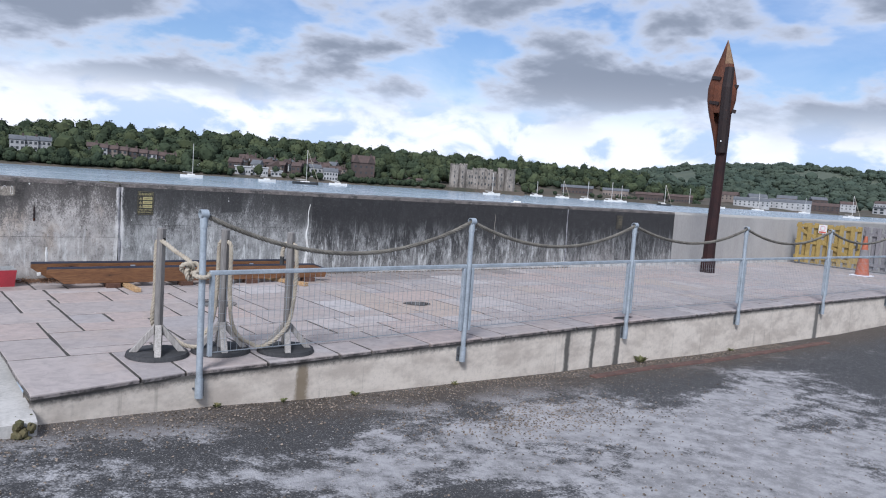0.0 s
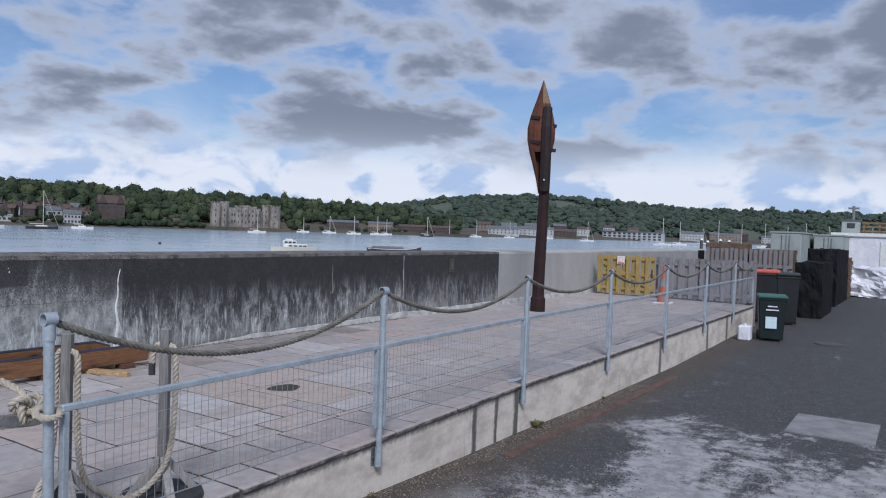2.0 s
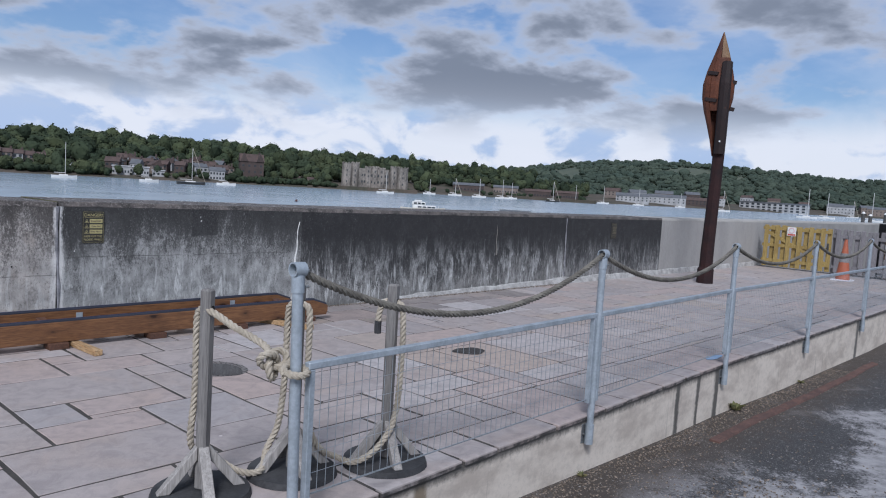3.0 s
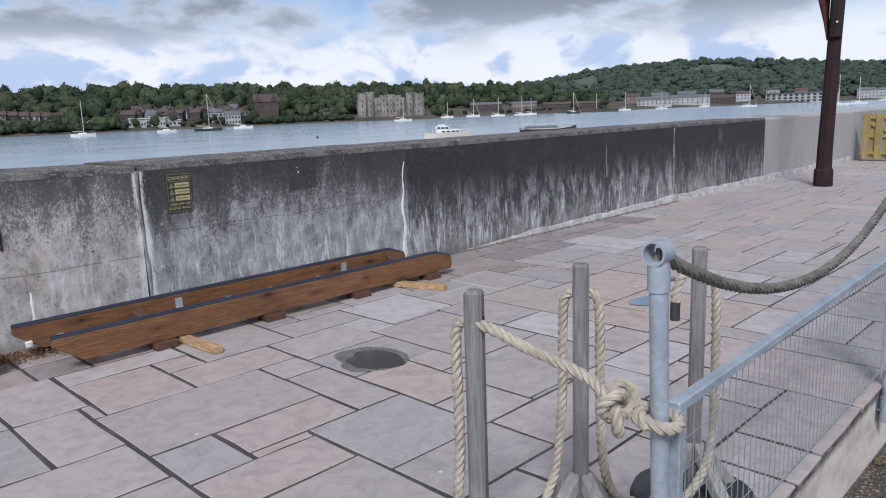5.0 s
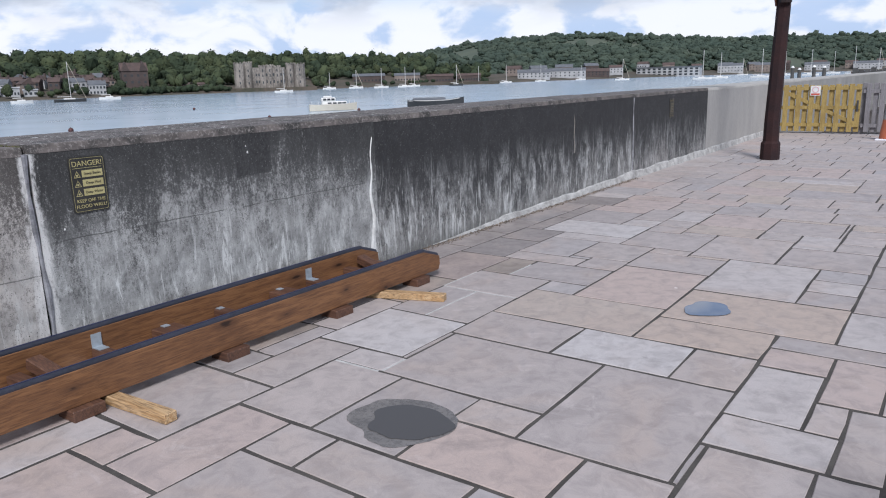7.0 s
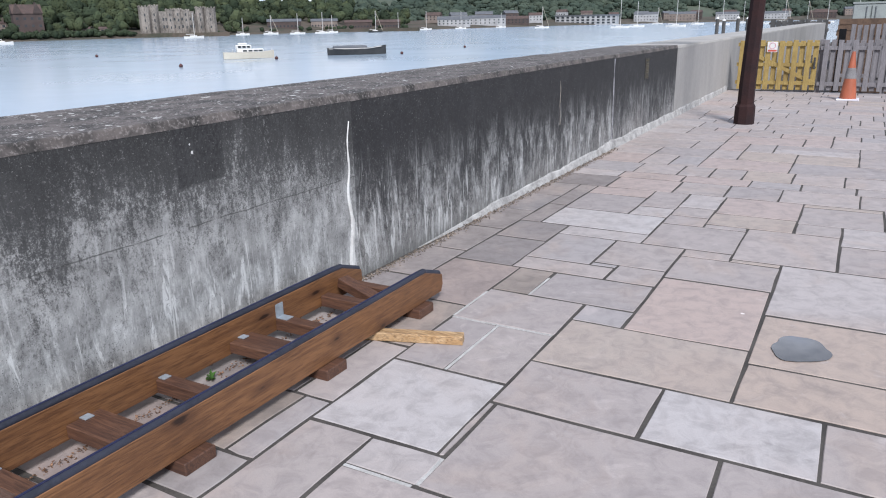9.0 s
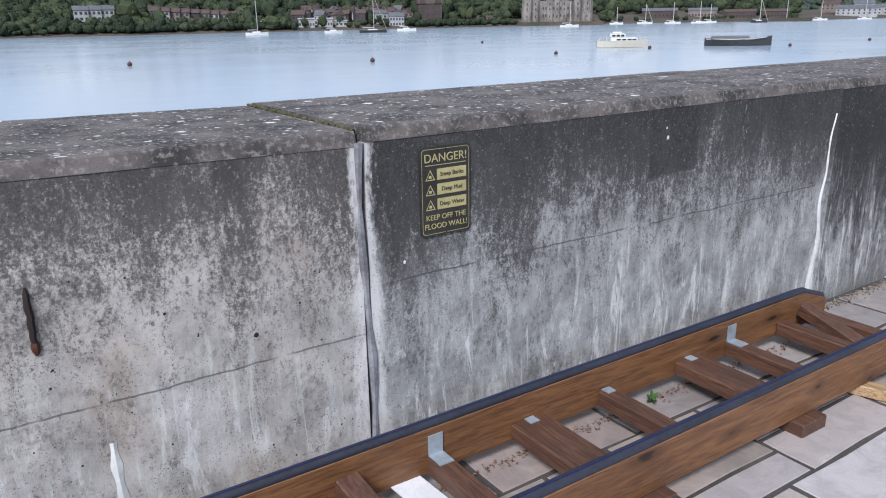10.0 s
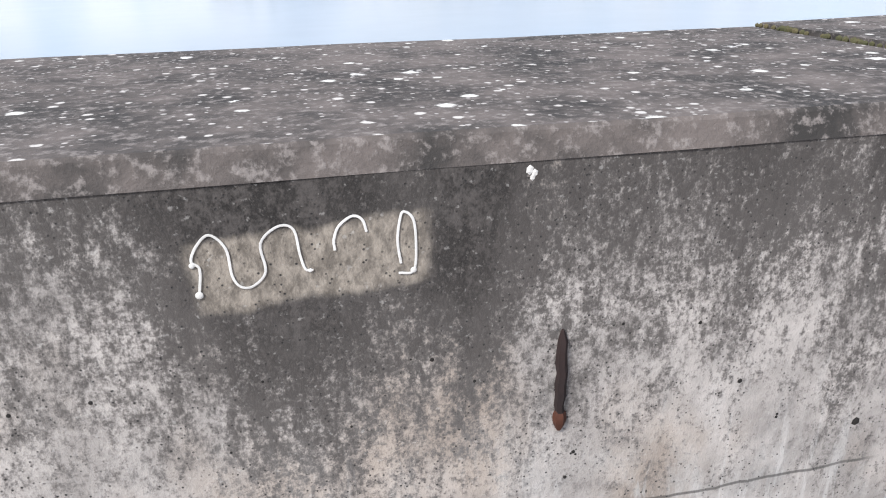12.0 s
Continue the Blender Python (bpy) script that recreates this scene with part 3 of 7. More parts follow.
M_WINDOW = surface("dark window glass", (0.03, 0.035, 0.04), (0.055, 0.06, 0.065), 0.5, 3.0, 0.15, bump=0.0)
M_HULL = surface("white boat hull", (0.74, 0.73, 0.70), (0.66, 0.65, 0.62), 0.4, 4.0, 0.35, bump=0.0)
M_HULL_CREAM = surface("cream boat hull", (0.62, 0.57, 0.47), (0.54, 0.49, 0.40), 0.4, 4.0, 0.4, bump=0.0)
M_HULL_DARK = surface("black boat hull", (0.022, 0.024, 0.026), (0.045, 0.045, 0.045), 0.4, 4.0, 0.5, bump=0.0)
M_MAST = surface("pale mast", (0.62, 0.60, 0.56), (0.5, 0.48, 0.45), 0.4, 4.0, 0.5, bump=0.0)
M_BUOY = surface("dull red buoy", (0.10, 0.03, 0.028), (0.06, 0.025, 0.024), 2, 9, 0.6)
M_PILE = surface("dark mooring pile", (0.05, 0.048, 0.045), (0.10, 0.095, 0.09), 1, 9, 0.9)
M_PIPE = surface("red brown buried rail", (0.15, 0.082, 0.064), (0.085, 0.05, 0.042), 5, 40, 0.85)
M_CONTAINER = surface("weathered pale green steel", (0.36, 0.39, 0.37), (0.27, 0.29, 0.28), 1.2, 30, 0.6, 0.1)
M_COVER = surface("worn concrete cover", (0.27, 0.26, 0.262), (0.17, 0.165, 0.166), 4, 50, 0.85)
M_TUB = surface("red plastic tub", (0.40, 0.035, 0.05), (0.30, 0.03, 0.04), 5, 60, 0.45, bump=0.05)
M_TUBGREY = surface("pale grey plastic lining", (0.42, 0.43, 0.43), (0.30, 0.31, 0.31), 5, 60, 0.5, bump=0.05)
M_STRAW = surface("dry straw and bark", (0.40, 0.28, 0.14), (0.20, 0.12, 0.055), 30, 90, 0.9, island=0.6)
M_FILM = surface("thin lilac plastic film", (0.60, 0.55, 0.60), (0.70, 0.67, 0.70), 12, 60, 0.4)
M_IRON = surface("cast iron cover", (0.06, 0.055, 0.05), (0.10, 0.09, 0.082), 6, 60, 0.6, 0.1)


# ---- building helpers ----
def mesh_of(name, bm, mat):
    bmesh.ops.recalc_face_normals(bm, faces=bm.faces)
    me = bpy.data.meshes.new(name)
    bm.to_mesh(me)
    bm.free()
    me.materials.append(mat)
    return me


def part(name, bm, mat, parent=None, label="", smooth=False):
    me = mesh_of(name, bm, mat)
    if smooth:
        me.polygons.foreach_set("use_smooth", [True] * len(me.polygons))
        me.set_sharp_from_angle(angle=0.75)
    ob = new(name, me)
    ob.parent = parent
    return tagged(ob, label) if label else ob


def raw(name, verts, faces, mat, parent=None):
    me = bpy.data.meshes.new(name)
    me.from_pydata(verts, [], faces)
    me.materials.append(mat)
    ob = new(name, me)
    ob.parent = parent
    return ob


def root(name, label, category, m=None, group="", kind=""):
    ob = new(name)
    ob.empty_display_size = 0.1
    if m is not None:
        ob.matrix_basis = m
    return tagged(ob, label, category, group, kind)


def thing(name, bm, mat, label, category, group="", kind="", smooth=False):
    return tagged(part(name, bm, mat, None, "", smooth), label, category, group, kind)


def box(bm, x0, x1, y0, y1, z0, z1, bevel=0.0, m=None):
    r = bmesh.ops.create_cube(bm, size=1.0)
    v = r["verts"]
    for p in v:
        p.co = Vector((x0 + (p.co.x + 0.5) * (x1 - x0), y0 + (p.co.y + 0.5) * (y1 - y0), z0 + (p.co.z + 0.5) * (z1 - z0)))
    if bevel:
        es = list({e for p in v for e in p.link_edges})
        r = bmesh.ops.bevel(bm, geom=es, offset=bevel, segments=1, affect="EDGES")
        v = list({p for f in r["faces"] for p in f.verts} | {p for p in v if p.is_valid})
    if m is not None:
        bmesh.ops.transform(bm, matrix=m, verts=v)
    return bm


def boxed(*a, **k):
    return box(bmesh.new(), *a, **k)


def tube(bm, pts, r, seg=8, caps=True, closed=False):
    """Sweeps a ring of radius r (a number, or one for each point) along pts."""
    pts = [Vector(p) for p in pts]
    n = len(pts)
    rings = []
    side = None
    for i, p in enumerate(pts):
        d = (pts[(i + 1) % n] - pts[i - 1]) if closed else (pts[min(i + 1, n - 1)] - pts[max(i - 1, 0)])
        d.normalize()
        if side is None:
            side = d.orthogonal().normalized()
        side = (side - d * side.dot(d)).normalized()
        other = d.cross(side)
        rad = r[i] if isinstance(r, (list, tuple)) else r
        rings.append([bm.verts.new(p + rad * (math.cos(a) * side + math.sin(a) * other)) for a in (2 * math.pi * k / seg for k in range(seg))])
    for i in range(n if closed else n - 1):
        a, b = rings[i], rings[(i + 1) % n]
        for k in range(seg):
            bm.faces.new((a[k], a[(k + 1) % seg], b[(k + 1) % seg], b[k]))
    if caps and not closed:
        bm.faces.new(rings[0][::-1])
        bm.faces.new(rings[-1])
    return bm


def resample(pts, gap):
    pts = [Vector(p) for p in pts]
    out, carry = [pts[0]], 0.0
    for a, b in zip(pts, pts[1:]):
        d = (b - a).length
        s = gap - carry
        while s <= d:
            out.append(a + (b - a) * (s / d))
            s += gap
        carry = (carry + d) % gap if d else carry
    out.append(pts[-1])
    return out


def spline(pts, k=10):
    """Catmull-Rom curve through the given points."""
    p = [Vector(q) for q in pts]
    p = [2 * p[0] - p[1]] + p + [2 * p[-1] - p[-2]]
    out = []
    for i in range(1, len(p) - 2):
        for s in range(k):
            t = s / k
            out.append(0.5 * ((2 * p[i]) + (p[i + 1] - p[i - 1]) * t + (2 * p[i - 1] - 5 * p[i] + 4 * p[i + 1] - p[i + 2]) * t * t + (3 * p[i] - p[i - 1] - 3 * p[i + 1] + p[i + 2]) * t ** 3))
    out.append(p[-2])
    return out


def rope(bm, pts, r, lay=0.11, gap=0.012, seg=6):
    """Three twisted strands laid along the path."""
    c = resample(pts, gap)
    side, frames_ = None, []
    for i, p in enumerate(c):
        d = (c[min(i + 1, len(c) - 1)] - c[max(i - 1, 0)]).normalized()
        side = d.orthogonal().normalized() if side is None else (side - d * side.dot(d)).normalized()
        frames_.append((p, side.copy(), d.cross(side)))
    for s in range(3):
        strand = []
        for i, (p, u, v) in enumerate(frames_):
            a = 2 * math.pi * (s / 3 + i * gap / lay)
            strand.append(p + 0.52 * r * (math.cos(a) * u + math.sin(a) * v))
        tube(bm, strand, 0.56 * r, seg)
    return bm


def sag(a, b, drop, k=24):
    a, b = Vector(a), Vector(b)
    return [a.lerp(b, i / k) + Vector((0, 0, -4 * drop * (i / k) * (1 - i / k))) for i in range(k + 1)]


def lettering(body, size, mat, parent, m, label=""):
    cu = bpy.data.curves.new("text", "FONT")
    cu.body, cu.size, cu.align_x, cu.align_y, cu.extrude = body, size, "CENTER", "CENTER", 0.0006
    tmp = bpy.data.objects.new("text", cu)
    scene.collection.objects.link(tmp)
    me = bpy.data.meshes.new_from_object(tmp.evaluated_get(bpy.context.evaluated_depsgraph_get()))
    bpy.data.objects.remove(tmp)
    me.materials.clear()
    me.materials.append(mat)
    ob = new("lettering", me)
    ob.parent, ob.matrix_basis = parent, m
    return tagged(ob, label) if label else ob


def wobble(bm, amount, scale=3.0):
    for v in bm.verts:
        v.co += amount * noise.noise_vector(v.co * scale)
    return bm


# ---- plan ----
WALL_Y, WALL_BACK, WALL_TOP = 9.61, 10.62, 1.195
LEVEL = ((-60, -0.14), (0, -0.14), (1, -0.2), (3, -0.35), (6, -0.48), (9, -0.56), (13, -0.6), (18, -0.54), (60, -0.5))
FRONT = ((0.9, 4.93), (2.07, 5.12), (4.63, 5.19), (7.2, 5.28), (30, 5.3))


def along(table, x):
    for (x0, v0), (x1, v1) in zip(table, table[1:]):
        if x <= x1:
            return v0 + (v1 - v0) * max(0.0, (x - x0) / (x1 - x0))
    return table[-1][1]


def ground_z(x):
    return along(LEVEL, x)


def front_y(x):
    return along(FRONT, x)


# ---- ground, river, terrace, flood wall ----
bm = bmesh.new()
xs = sorted({-900, -300, -100, -40, -12, *[i * 0.5 for i in range(-8, 61)], 34, 40, 60, 100, 300, 900})
ys = [-900, -300, -80, -20, -8, *[-4 + i * 0.5 for i in range(19)]]
grid = []
for x in xs:
    col = [bm.verts.new((x, y, ground_z(x) + 0.012 * noise.noise((x * 0.7, y * 0.7, 0)))) for y in ys]
    col.append(bm.verts.new((x, front_y(x) + 0.1 if x < 20.1 else WALL_Y + 0.02, ground_z(x))))
    grid.append(col)
for a, b in zip(grid, grid[1:]):
    for j in range(len(a) - 1):
        bm.faces.new((a[j], b[j], b[j + 1], a[j + 1]))
thing("ground", bm, M_ASPHALT, "dark worn asphalt yard with pale dusty patches", "ground", kind="structure")

bm = boxed(-2500, 3000, WALL_BACK - 0.2, 3500, -4.0, -3.0)
thing("water", bm, M_WATER, "calm grey-blue tidal river water", "river", kind="structure")

floor = root("floor", "terrace of mixed sandstone flagstones with dark joints", "paving", kind="structure")
bm = bmesh.new()
line = [0.955 + i * 0.6205 for i in range(32)]
low_, high_ = [], []
for x in line:
    low_.append(bm.verts.new((x, front_y(x) + 0.03, -0.0026)))
    high_.append(bm.verts.new((x, WALL_Y + 0.02, -0.0026)))
for i in range(len(line) - 1):
    bm.faces.new((low_[i], low_[i + 1], high_[i + 1], high_[i]))
part("joint_bed", bm, M_MORTAR, floor, "dark recessed joint mortar")

kerb = root("kerb_wall", "cream-washed concrete retaining kerb with dark run-off stains", "kerb", kind="structure")
bm = bmesh.new()
for x0, x1 in zip(line, line[1:]):
    a, b = front_y(x0), front_y(x1)
    quad = [bm.verts.new(p) for p in ((x0, a, -0.9), (x1, b, -0.9), (x1, b, -0.032), (x0, a, -0.032), (x0, a + 0.22, -0.9), (x1, b + 0.22, -0.9), (x1, b + 0.22, -0.032), (x0, a + 0.22, -0.032))]
    for f in ((0, 1, 2, 3), (3, 2, 6, 7), (4, 7, 6, 5)):
        bm.faces.new([quad[i] for i in f])
bmesh.ops.remove_doubles(bm, verts=bm.verts, dist=0.001)
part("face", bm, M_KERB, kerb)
bm = boxed(19.9, 20.2, 5.3, 9.6, -0.9, -0.03)
part("end_face", bm, M_KERB, kerb)

ramp = root("ramp", "pale concrete ramp slab with a broken mossy edge", "ramp", kind="structure")
bm = bmesh.new()
prof = ((4.74, -0.7), (4.74, -0.11), (4.8, -0.09), (6.6, -0.012), (9.6, -0.012), (9.6, -0.7))
ends = [[bm.verts.new((x, y, z)) for y, z in prof] for x in (-9.0, 0.968)]
for i in range(len(prof) - 1):
    bm.faces.new((ends[0][i], ends[0][i + 1], ends[1][i + 1], ends[1][i]))
bm.faces.new(ends[1])
part("slab", bm, M_RAMP, ramp)
bm = bmesh.new()
rng = random.Random(5)
for i in range(46):
    c = Vector((0.90 + rng.uniform(-0.05, 0.05), 4.74 + rng.uniform(-0.05, 0.12), -0.2 + rng.uniform(0, 0.1)))
    bmesh.ops.create_icosphere(bm, subdivisions=1, radius=rng.uniform(0.012, 0.03), matrix=Matrix.Translation(c))
part("moss", bm, M_MOSS, ramp, "clump of brown-green moss")

wall = root("flood_wall", "old concrete flood wall, blackened above and lime-streaked below", "wall", kind="structure")


def bay(x0, x1, face, cope, top=WALL_TOP, rise=(0.0, 0.0)):
    bm = boxed(x0, x1, WALL_Y, WALL_BACK, -1.2, top - 0.045)
    for v in bm.verts:
        if v.co.z > 0:
            v.co.z += rise[0] if v.co.x < (x0 + x1) / 2 else rise[1]
    part("wall_face", bm, face, wall)
    bm = bmesh.new()
    n = max(2, int((x1 - x0) / 0.12))
    prof = ((WALL_Y - 0.002, top - 0.045), (WALL_Y + 0.009, top - 0.006), (WALL_Y + 0.014, top), (WALL_BACK - 0.02, top - 0.006), (WALL_BACK + 0.002, top - 0.03), (WALL_BACK + 0.002, top - 0.045))
    rows_ = []
    for i in range(n + 1):
        x = x0 + (x1 - x0) * i / n
        w = 0.003 * noise.noise((x * 2.3, 0, 0)) + 0.002 * noise.noise((x * 11, 3, 0))
        rows_.append([bm.verts.new((x, y + (w if j < 3 else 0), z + rise[0] + (rise[1] - rise[0]) * i / n + (w * 0.8 if 0 < j < 4 else 0))) for j, (y, z) in enumerate(prof)])
    for a, b in zip(rows_, rows_[1:]):
        for j in range(len(prof) - 1):
            bm.faces.new((a[j], b[j], b[j + 1], a[j + 1]))
    bm.faces.new(rows_[0])
    bm.faces.new(rows_[-1][::-1])
    part("coping", bm, cope, wall, "flat top spotted with white lichen" if cope is M_COPING else "pale recast top")


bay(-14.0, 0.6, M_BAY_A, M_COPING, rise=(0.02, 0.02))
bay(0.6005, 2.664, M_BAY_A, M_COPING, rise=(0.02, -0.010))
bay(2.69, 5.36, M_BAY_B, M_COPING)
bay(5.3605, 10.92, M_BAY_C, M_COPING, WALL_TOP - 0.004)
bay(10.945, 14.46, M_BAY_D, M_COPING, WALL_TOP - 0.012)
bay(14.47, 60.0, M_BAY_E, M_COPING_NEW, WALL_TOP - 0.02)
for x, z1 in ((2.677, 1.2), (10.9325, 1.185)):
    bm = tube(bmesh.new(), [(x + 0.012 * math.sin(z * 5), WALL_Y + 0.006, z) for z in (i * z1 / 12 - 0.05 for i in range(13))], [0.014 + 0.004 * math.sin(i * 1.7) for i in range(13)], 7)
    part("joint_sealant", bm, M_SEAL, wall, "grey cracked joint filler", True)
    part("joint_core", boxed(x - 0.02, x + 0.02, WALL_Y + 0.045, WALL_BACK - 0.04, -0.3, z1 - 0.03), M_HOLE, wall)
# haunch of mortar at the wall's foot
bm = bmesh.new()
cols = []
for i in range(120):
    x = 6.1 + i * 0.115
    h = (0.045 + 0.075 * min(1, max(0, (x - 6.0) / 5)) + 0.035 * noise.noise((x * 1.7, 1, 0)) + 0.018 * noise.noise((x * 9.3, 2, 0))) * min(1, 0.05 + (x - 6.1) / 1.4)
    cols.append([bm.verts.new((x, WALL_Y - (0.035 + 0.014 * noise.noise((x * 3, 0, 4))) * min(1, 0.1 + (x - 6.1) / 1.4), -0.01)), bm.verts.new((x, WALL_Y - 0.012 * min(1, 0.1 + (x - 6.1) / 1.4), h * 0.75)), bm.verts.new((x, WALL_Y + 0.01, h))])
for a, b in zip(cols, cols[1:]):
    for j in range(2):
        bm.faces.new((a[j], b[j], b[j + 1], a[j + 1]))
part("foot_haunch", bm, M_HAUNCH, wall, "rough pale mortar haunch")

def deposit(name, x, z0, z1, w0, w1, mat, label, seed, lean=0.0, sway=0.045):
    """A lime or paint run: a low relief strip, thin above and broad below."""
    bm = bmesh.new()
    n, prev = 34, None
    for i in range(n + 1):
        f = i / n
        z = z1 + (z0 - z1) * f
        cx = x + sway * noise.noise((z * 4.2, seed, 0)) + lean * f
        w = (w0 + (w1 - w0) * f ** 1.6) * (0.75 + 0.5 * noise.noise((z * 17, seed, 3)))
        row = [bm.verts.new((cx - w, WALL_Y - 0.0015, z)), bm.verts.new((cx, WALL_Y - 0.006, z)), bm.verts.new((cx + w, WALL_Y - 0.0015, z))]
        if prev:
            for j in range(2):
                bm.faces.new((prev[j], prev[j + 1], row[j + 1], row[j]))
        prev = row
    part(name, bm, mat, wall, label)


deposit("lime_run", 5.31, 0.02, 1.03, 0.008, 0.045, M_CALCITE, "white lime run spreading downward", 2.0, -0.02)
deposit("lime_run", 9.02, 0.55, 1.0, 0.004, 0.02, M_STAINPATCH, "faint lime run", 6.0)
deposit("paint_run", 1.872, 0.13, 0.40, 0.015, 0.024, M_WHITE, "white paint splash", 4.0, 0.0, 0.008)
bm = bmesh.new()
for pts in (((1.222, 1.012), (1.228, 1.05), (1.219, 1.062), (1.228, 1.082), (1.246, 1.096), (1.264, 1.075), (1.267, 1.036), (1.276, 1.019), (1.292, 1.018), (1.31, 1.037), (1.308, 1.077), (1.332, 1.098), (1.352, 1.092), (1.357, 1.055), (1.362, 1.034), (1.372, 1.031)), ((1.403, 1.056), (1.403, 1.072), (1.411, 1.09), (1.429, 1.102), (1.442, 1.096), (1.447, 1.078)), ((1.491, 1.026), (1.488, 1.06), (1.493, 1.092), (1.499, 1.101), (1.511, 1.088), (1.513, 1.05), (1.508, 1.013), (1.487, 1.012))):
    tube(bm, spline([(x, WALL_Y - 0.005, z) for x, z in pts], 6), 0.0019, 5)
for x, z, r in ((1.222, 1.013, 0.0055), (1.219, 1.056, 0.004), (1.508, 1.014, 0.0045), (1.368, 1.031, 0.003)):
    bmesh.ops.create_icosphere(bm, subdivisions=2, radius=r, matrix=Matrix.Translation((x, WALL_Y - 0.005, z)))
for v in bm.verts:
    v.co.y = WALL_Y - 0.0016 + (v.co.y - WALL_Y + 0.005) * 0.3
part("chalk_scrawl", bm, M_WHITE, wall, "white looping painted scrawl", True)
bm = tube(bmesh.new(), [(1.731 + 0.004 * noise.noise((i * 0.7, 0, 0)), WALL_Y - 0.003, 0.712 + i * 0.0195) for i in range(10)], [0.003, 0.007, 0.008, 0.009, 0.0095, 0.009, 0.0095, 0.0085, 0.008, 0.002], 6)
part("rusted_bar", bm, M_RUST_BLACK, wall, "black rusted iron stub", True)
bm = tube(bmesh.new(), [(1.731, WALL_Y - 0.0012, 0.703 + i * 0.008) for i in range(6)], [0.004, 0.008, 0.011, 0.012, 0.011, 0.007], 6)
part("rust_stain", bm, M_RUST_BRIGHT, wall, "", True)
rng = random.Random(8)
bm = bmesh.new()
for x, z, r in [(2.3, 0.612, 0.009), (2.05, 0.74, 0.005), (1.95, 0.16, 0.006)] + [(rng.uniform(0.9, 2.6), rng.uniform(0.05, 0.9), rng.uniform(0.002, 0.004)) for _ in range(60)]:
    bmesh.ops.create_icosphere(bm, subdivisions=1, radius=r, matrix=Matrix.Translation((x, WALL_Y, z)) @ Matrix.Diagonal((1, 0.3, 1, 1)))
part("blow_holes", bm, M_HOLE, wall)
bm = bmesh.new()
for x, z, r in ((1.675, 1.142, 0.006), (1.682, 1.137, 0.005), (1.679, 1.131, 0.004), (2.82, 0.74, 0.006), (4.07, 1.07, 0.005), (4.08, 1.03, 0.008)):
    bmesh.ops.create_icosphere(bm, subdivisions=1, radius=r, matrix=Matrix.Translation((x, WALL_Y, z)) @ Matrix.Diagonal((1, 0.25, 1.2, 1)))
part("paint_flecks", bm, M_WHITE, wall, "white paint flecks")

bm = bmesh.new()
rng = random.Random(14)
for cx, cy in ((1.27, 10.54), (1.285, 10.55), (1.23, 10.50)):
    for _ in range(6):
        bmesh.ops.create_icosphere(bm, subdivisions=1, radius=rng.uniform(0.004, 0.010), matrix=Matrix.Translation((cx + rng.gauss(0, 0.014), cy + rng.gauss(0, 0.014), WALL_TOP - 0.003)) @ Matrix.Diagonal((1, 1, 0.35, 1)))
part("lichen_patch", bm, M_LICHEN, wall, "yellow lichen on the wall top")
bm = bmesh.new()
for _ in range(70):
    bmesh.ops.create_icosphere(bm, subdivisions=1, radius=rng.uniform(0.005, 0.010), matrix=Matrix.Translation((2.677 + rng.gauss(0, 0.005), rng.uniform(9.66, WALL_BACK), WALL_TOP - 0.012)))
part("joint_moss", bm, M_MOSS, wall, "moss filling the top joint")

# ---- flagstones ----
# the flags keep to a small lattice: (x, y, width, depth) in cells
CELL, FX, FY = 0.0361, 2.95, 6.18
BY_STEPS = ((10, 27, 7, 9), (-1, 36, 18, 13), (-1, 18, 11, 18), (-13, 62, 18, 18), (-20, 62, 7, 7), (-20, 52, 19, 10), (-9, 44, 8, 8), (-1, 49, 18, 13), (5, 62, 18, 9), (-9, 25, 8, 19), (-36, 34, 27, 18), (-27, 25, 18, 9), (-18, 8, 17, 17), (-36, 23, 9, 11), (-36, 14, 18, 9), (-44, -3, 26, 17), (-34, 52, 14, 17))
BY_LADDER = ((23, 54, 18, 17), (27, 71, 18, 6), (13, 71, 14, 4), (17, 53, 6, 9), (36, 36, 13, 18), (36, 18, 13, 18), (49, 28, 16, 26), (65, 46, 7, 8), (58, 54, 14, 17), (41, 54, 17, 9), (41, 63, 17, 8), (17, 27, 19, 26), (10, 9, 26, 18), (36, 9, 13, 9), (49, 9, 12, 19), (29, 0, 18, 9), (47, 0, 8, 9), (38, -7, 17, 7), (20, -4, 9, 13))
BEYOND = ((91, 28, 14, 18), (65, 28, 26, 18), (105, 37, 5, 9), (107, 19, 24, 18), (110, 37, 18, 18), (128, 46, 8, 9), (131, 28, 11, 18), (131, 19, 9, 9), (140, 11, 17, 17), (110, 55, 7, 18), (117, 55, 16, 25), (92, 60, 18, 13), (94, 46, 16, 14), (85, 55, 7, 18), (85, 46, 9, 9), (72, 46, 13, 18), (61, 1, 19, 27), (80, 1, 9, 9), (80, 10, 27, 18))
GX0, GX1, GY0, GY1 = -54, 471, -27, 93
taken = np.zeros((GX1 - GX0, GY1 - GY0), bool)
slabs = []


def lay(x, y, w, h):
    w, h = min(w, GX1 - x), min(h, GY1 - y)
    spot = taken[x - GX0:x - GX0 + w, y - GY0:y - GY0 + h]
    if spot.any():
        return False
    spot[:] = True
    slabs.append((x, y, w, h))
    return True


for k in BY_STEPS + BY_LADDER + BEYOND:
    lay(*k)
rng = random.Random(77)
x = 160
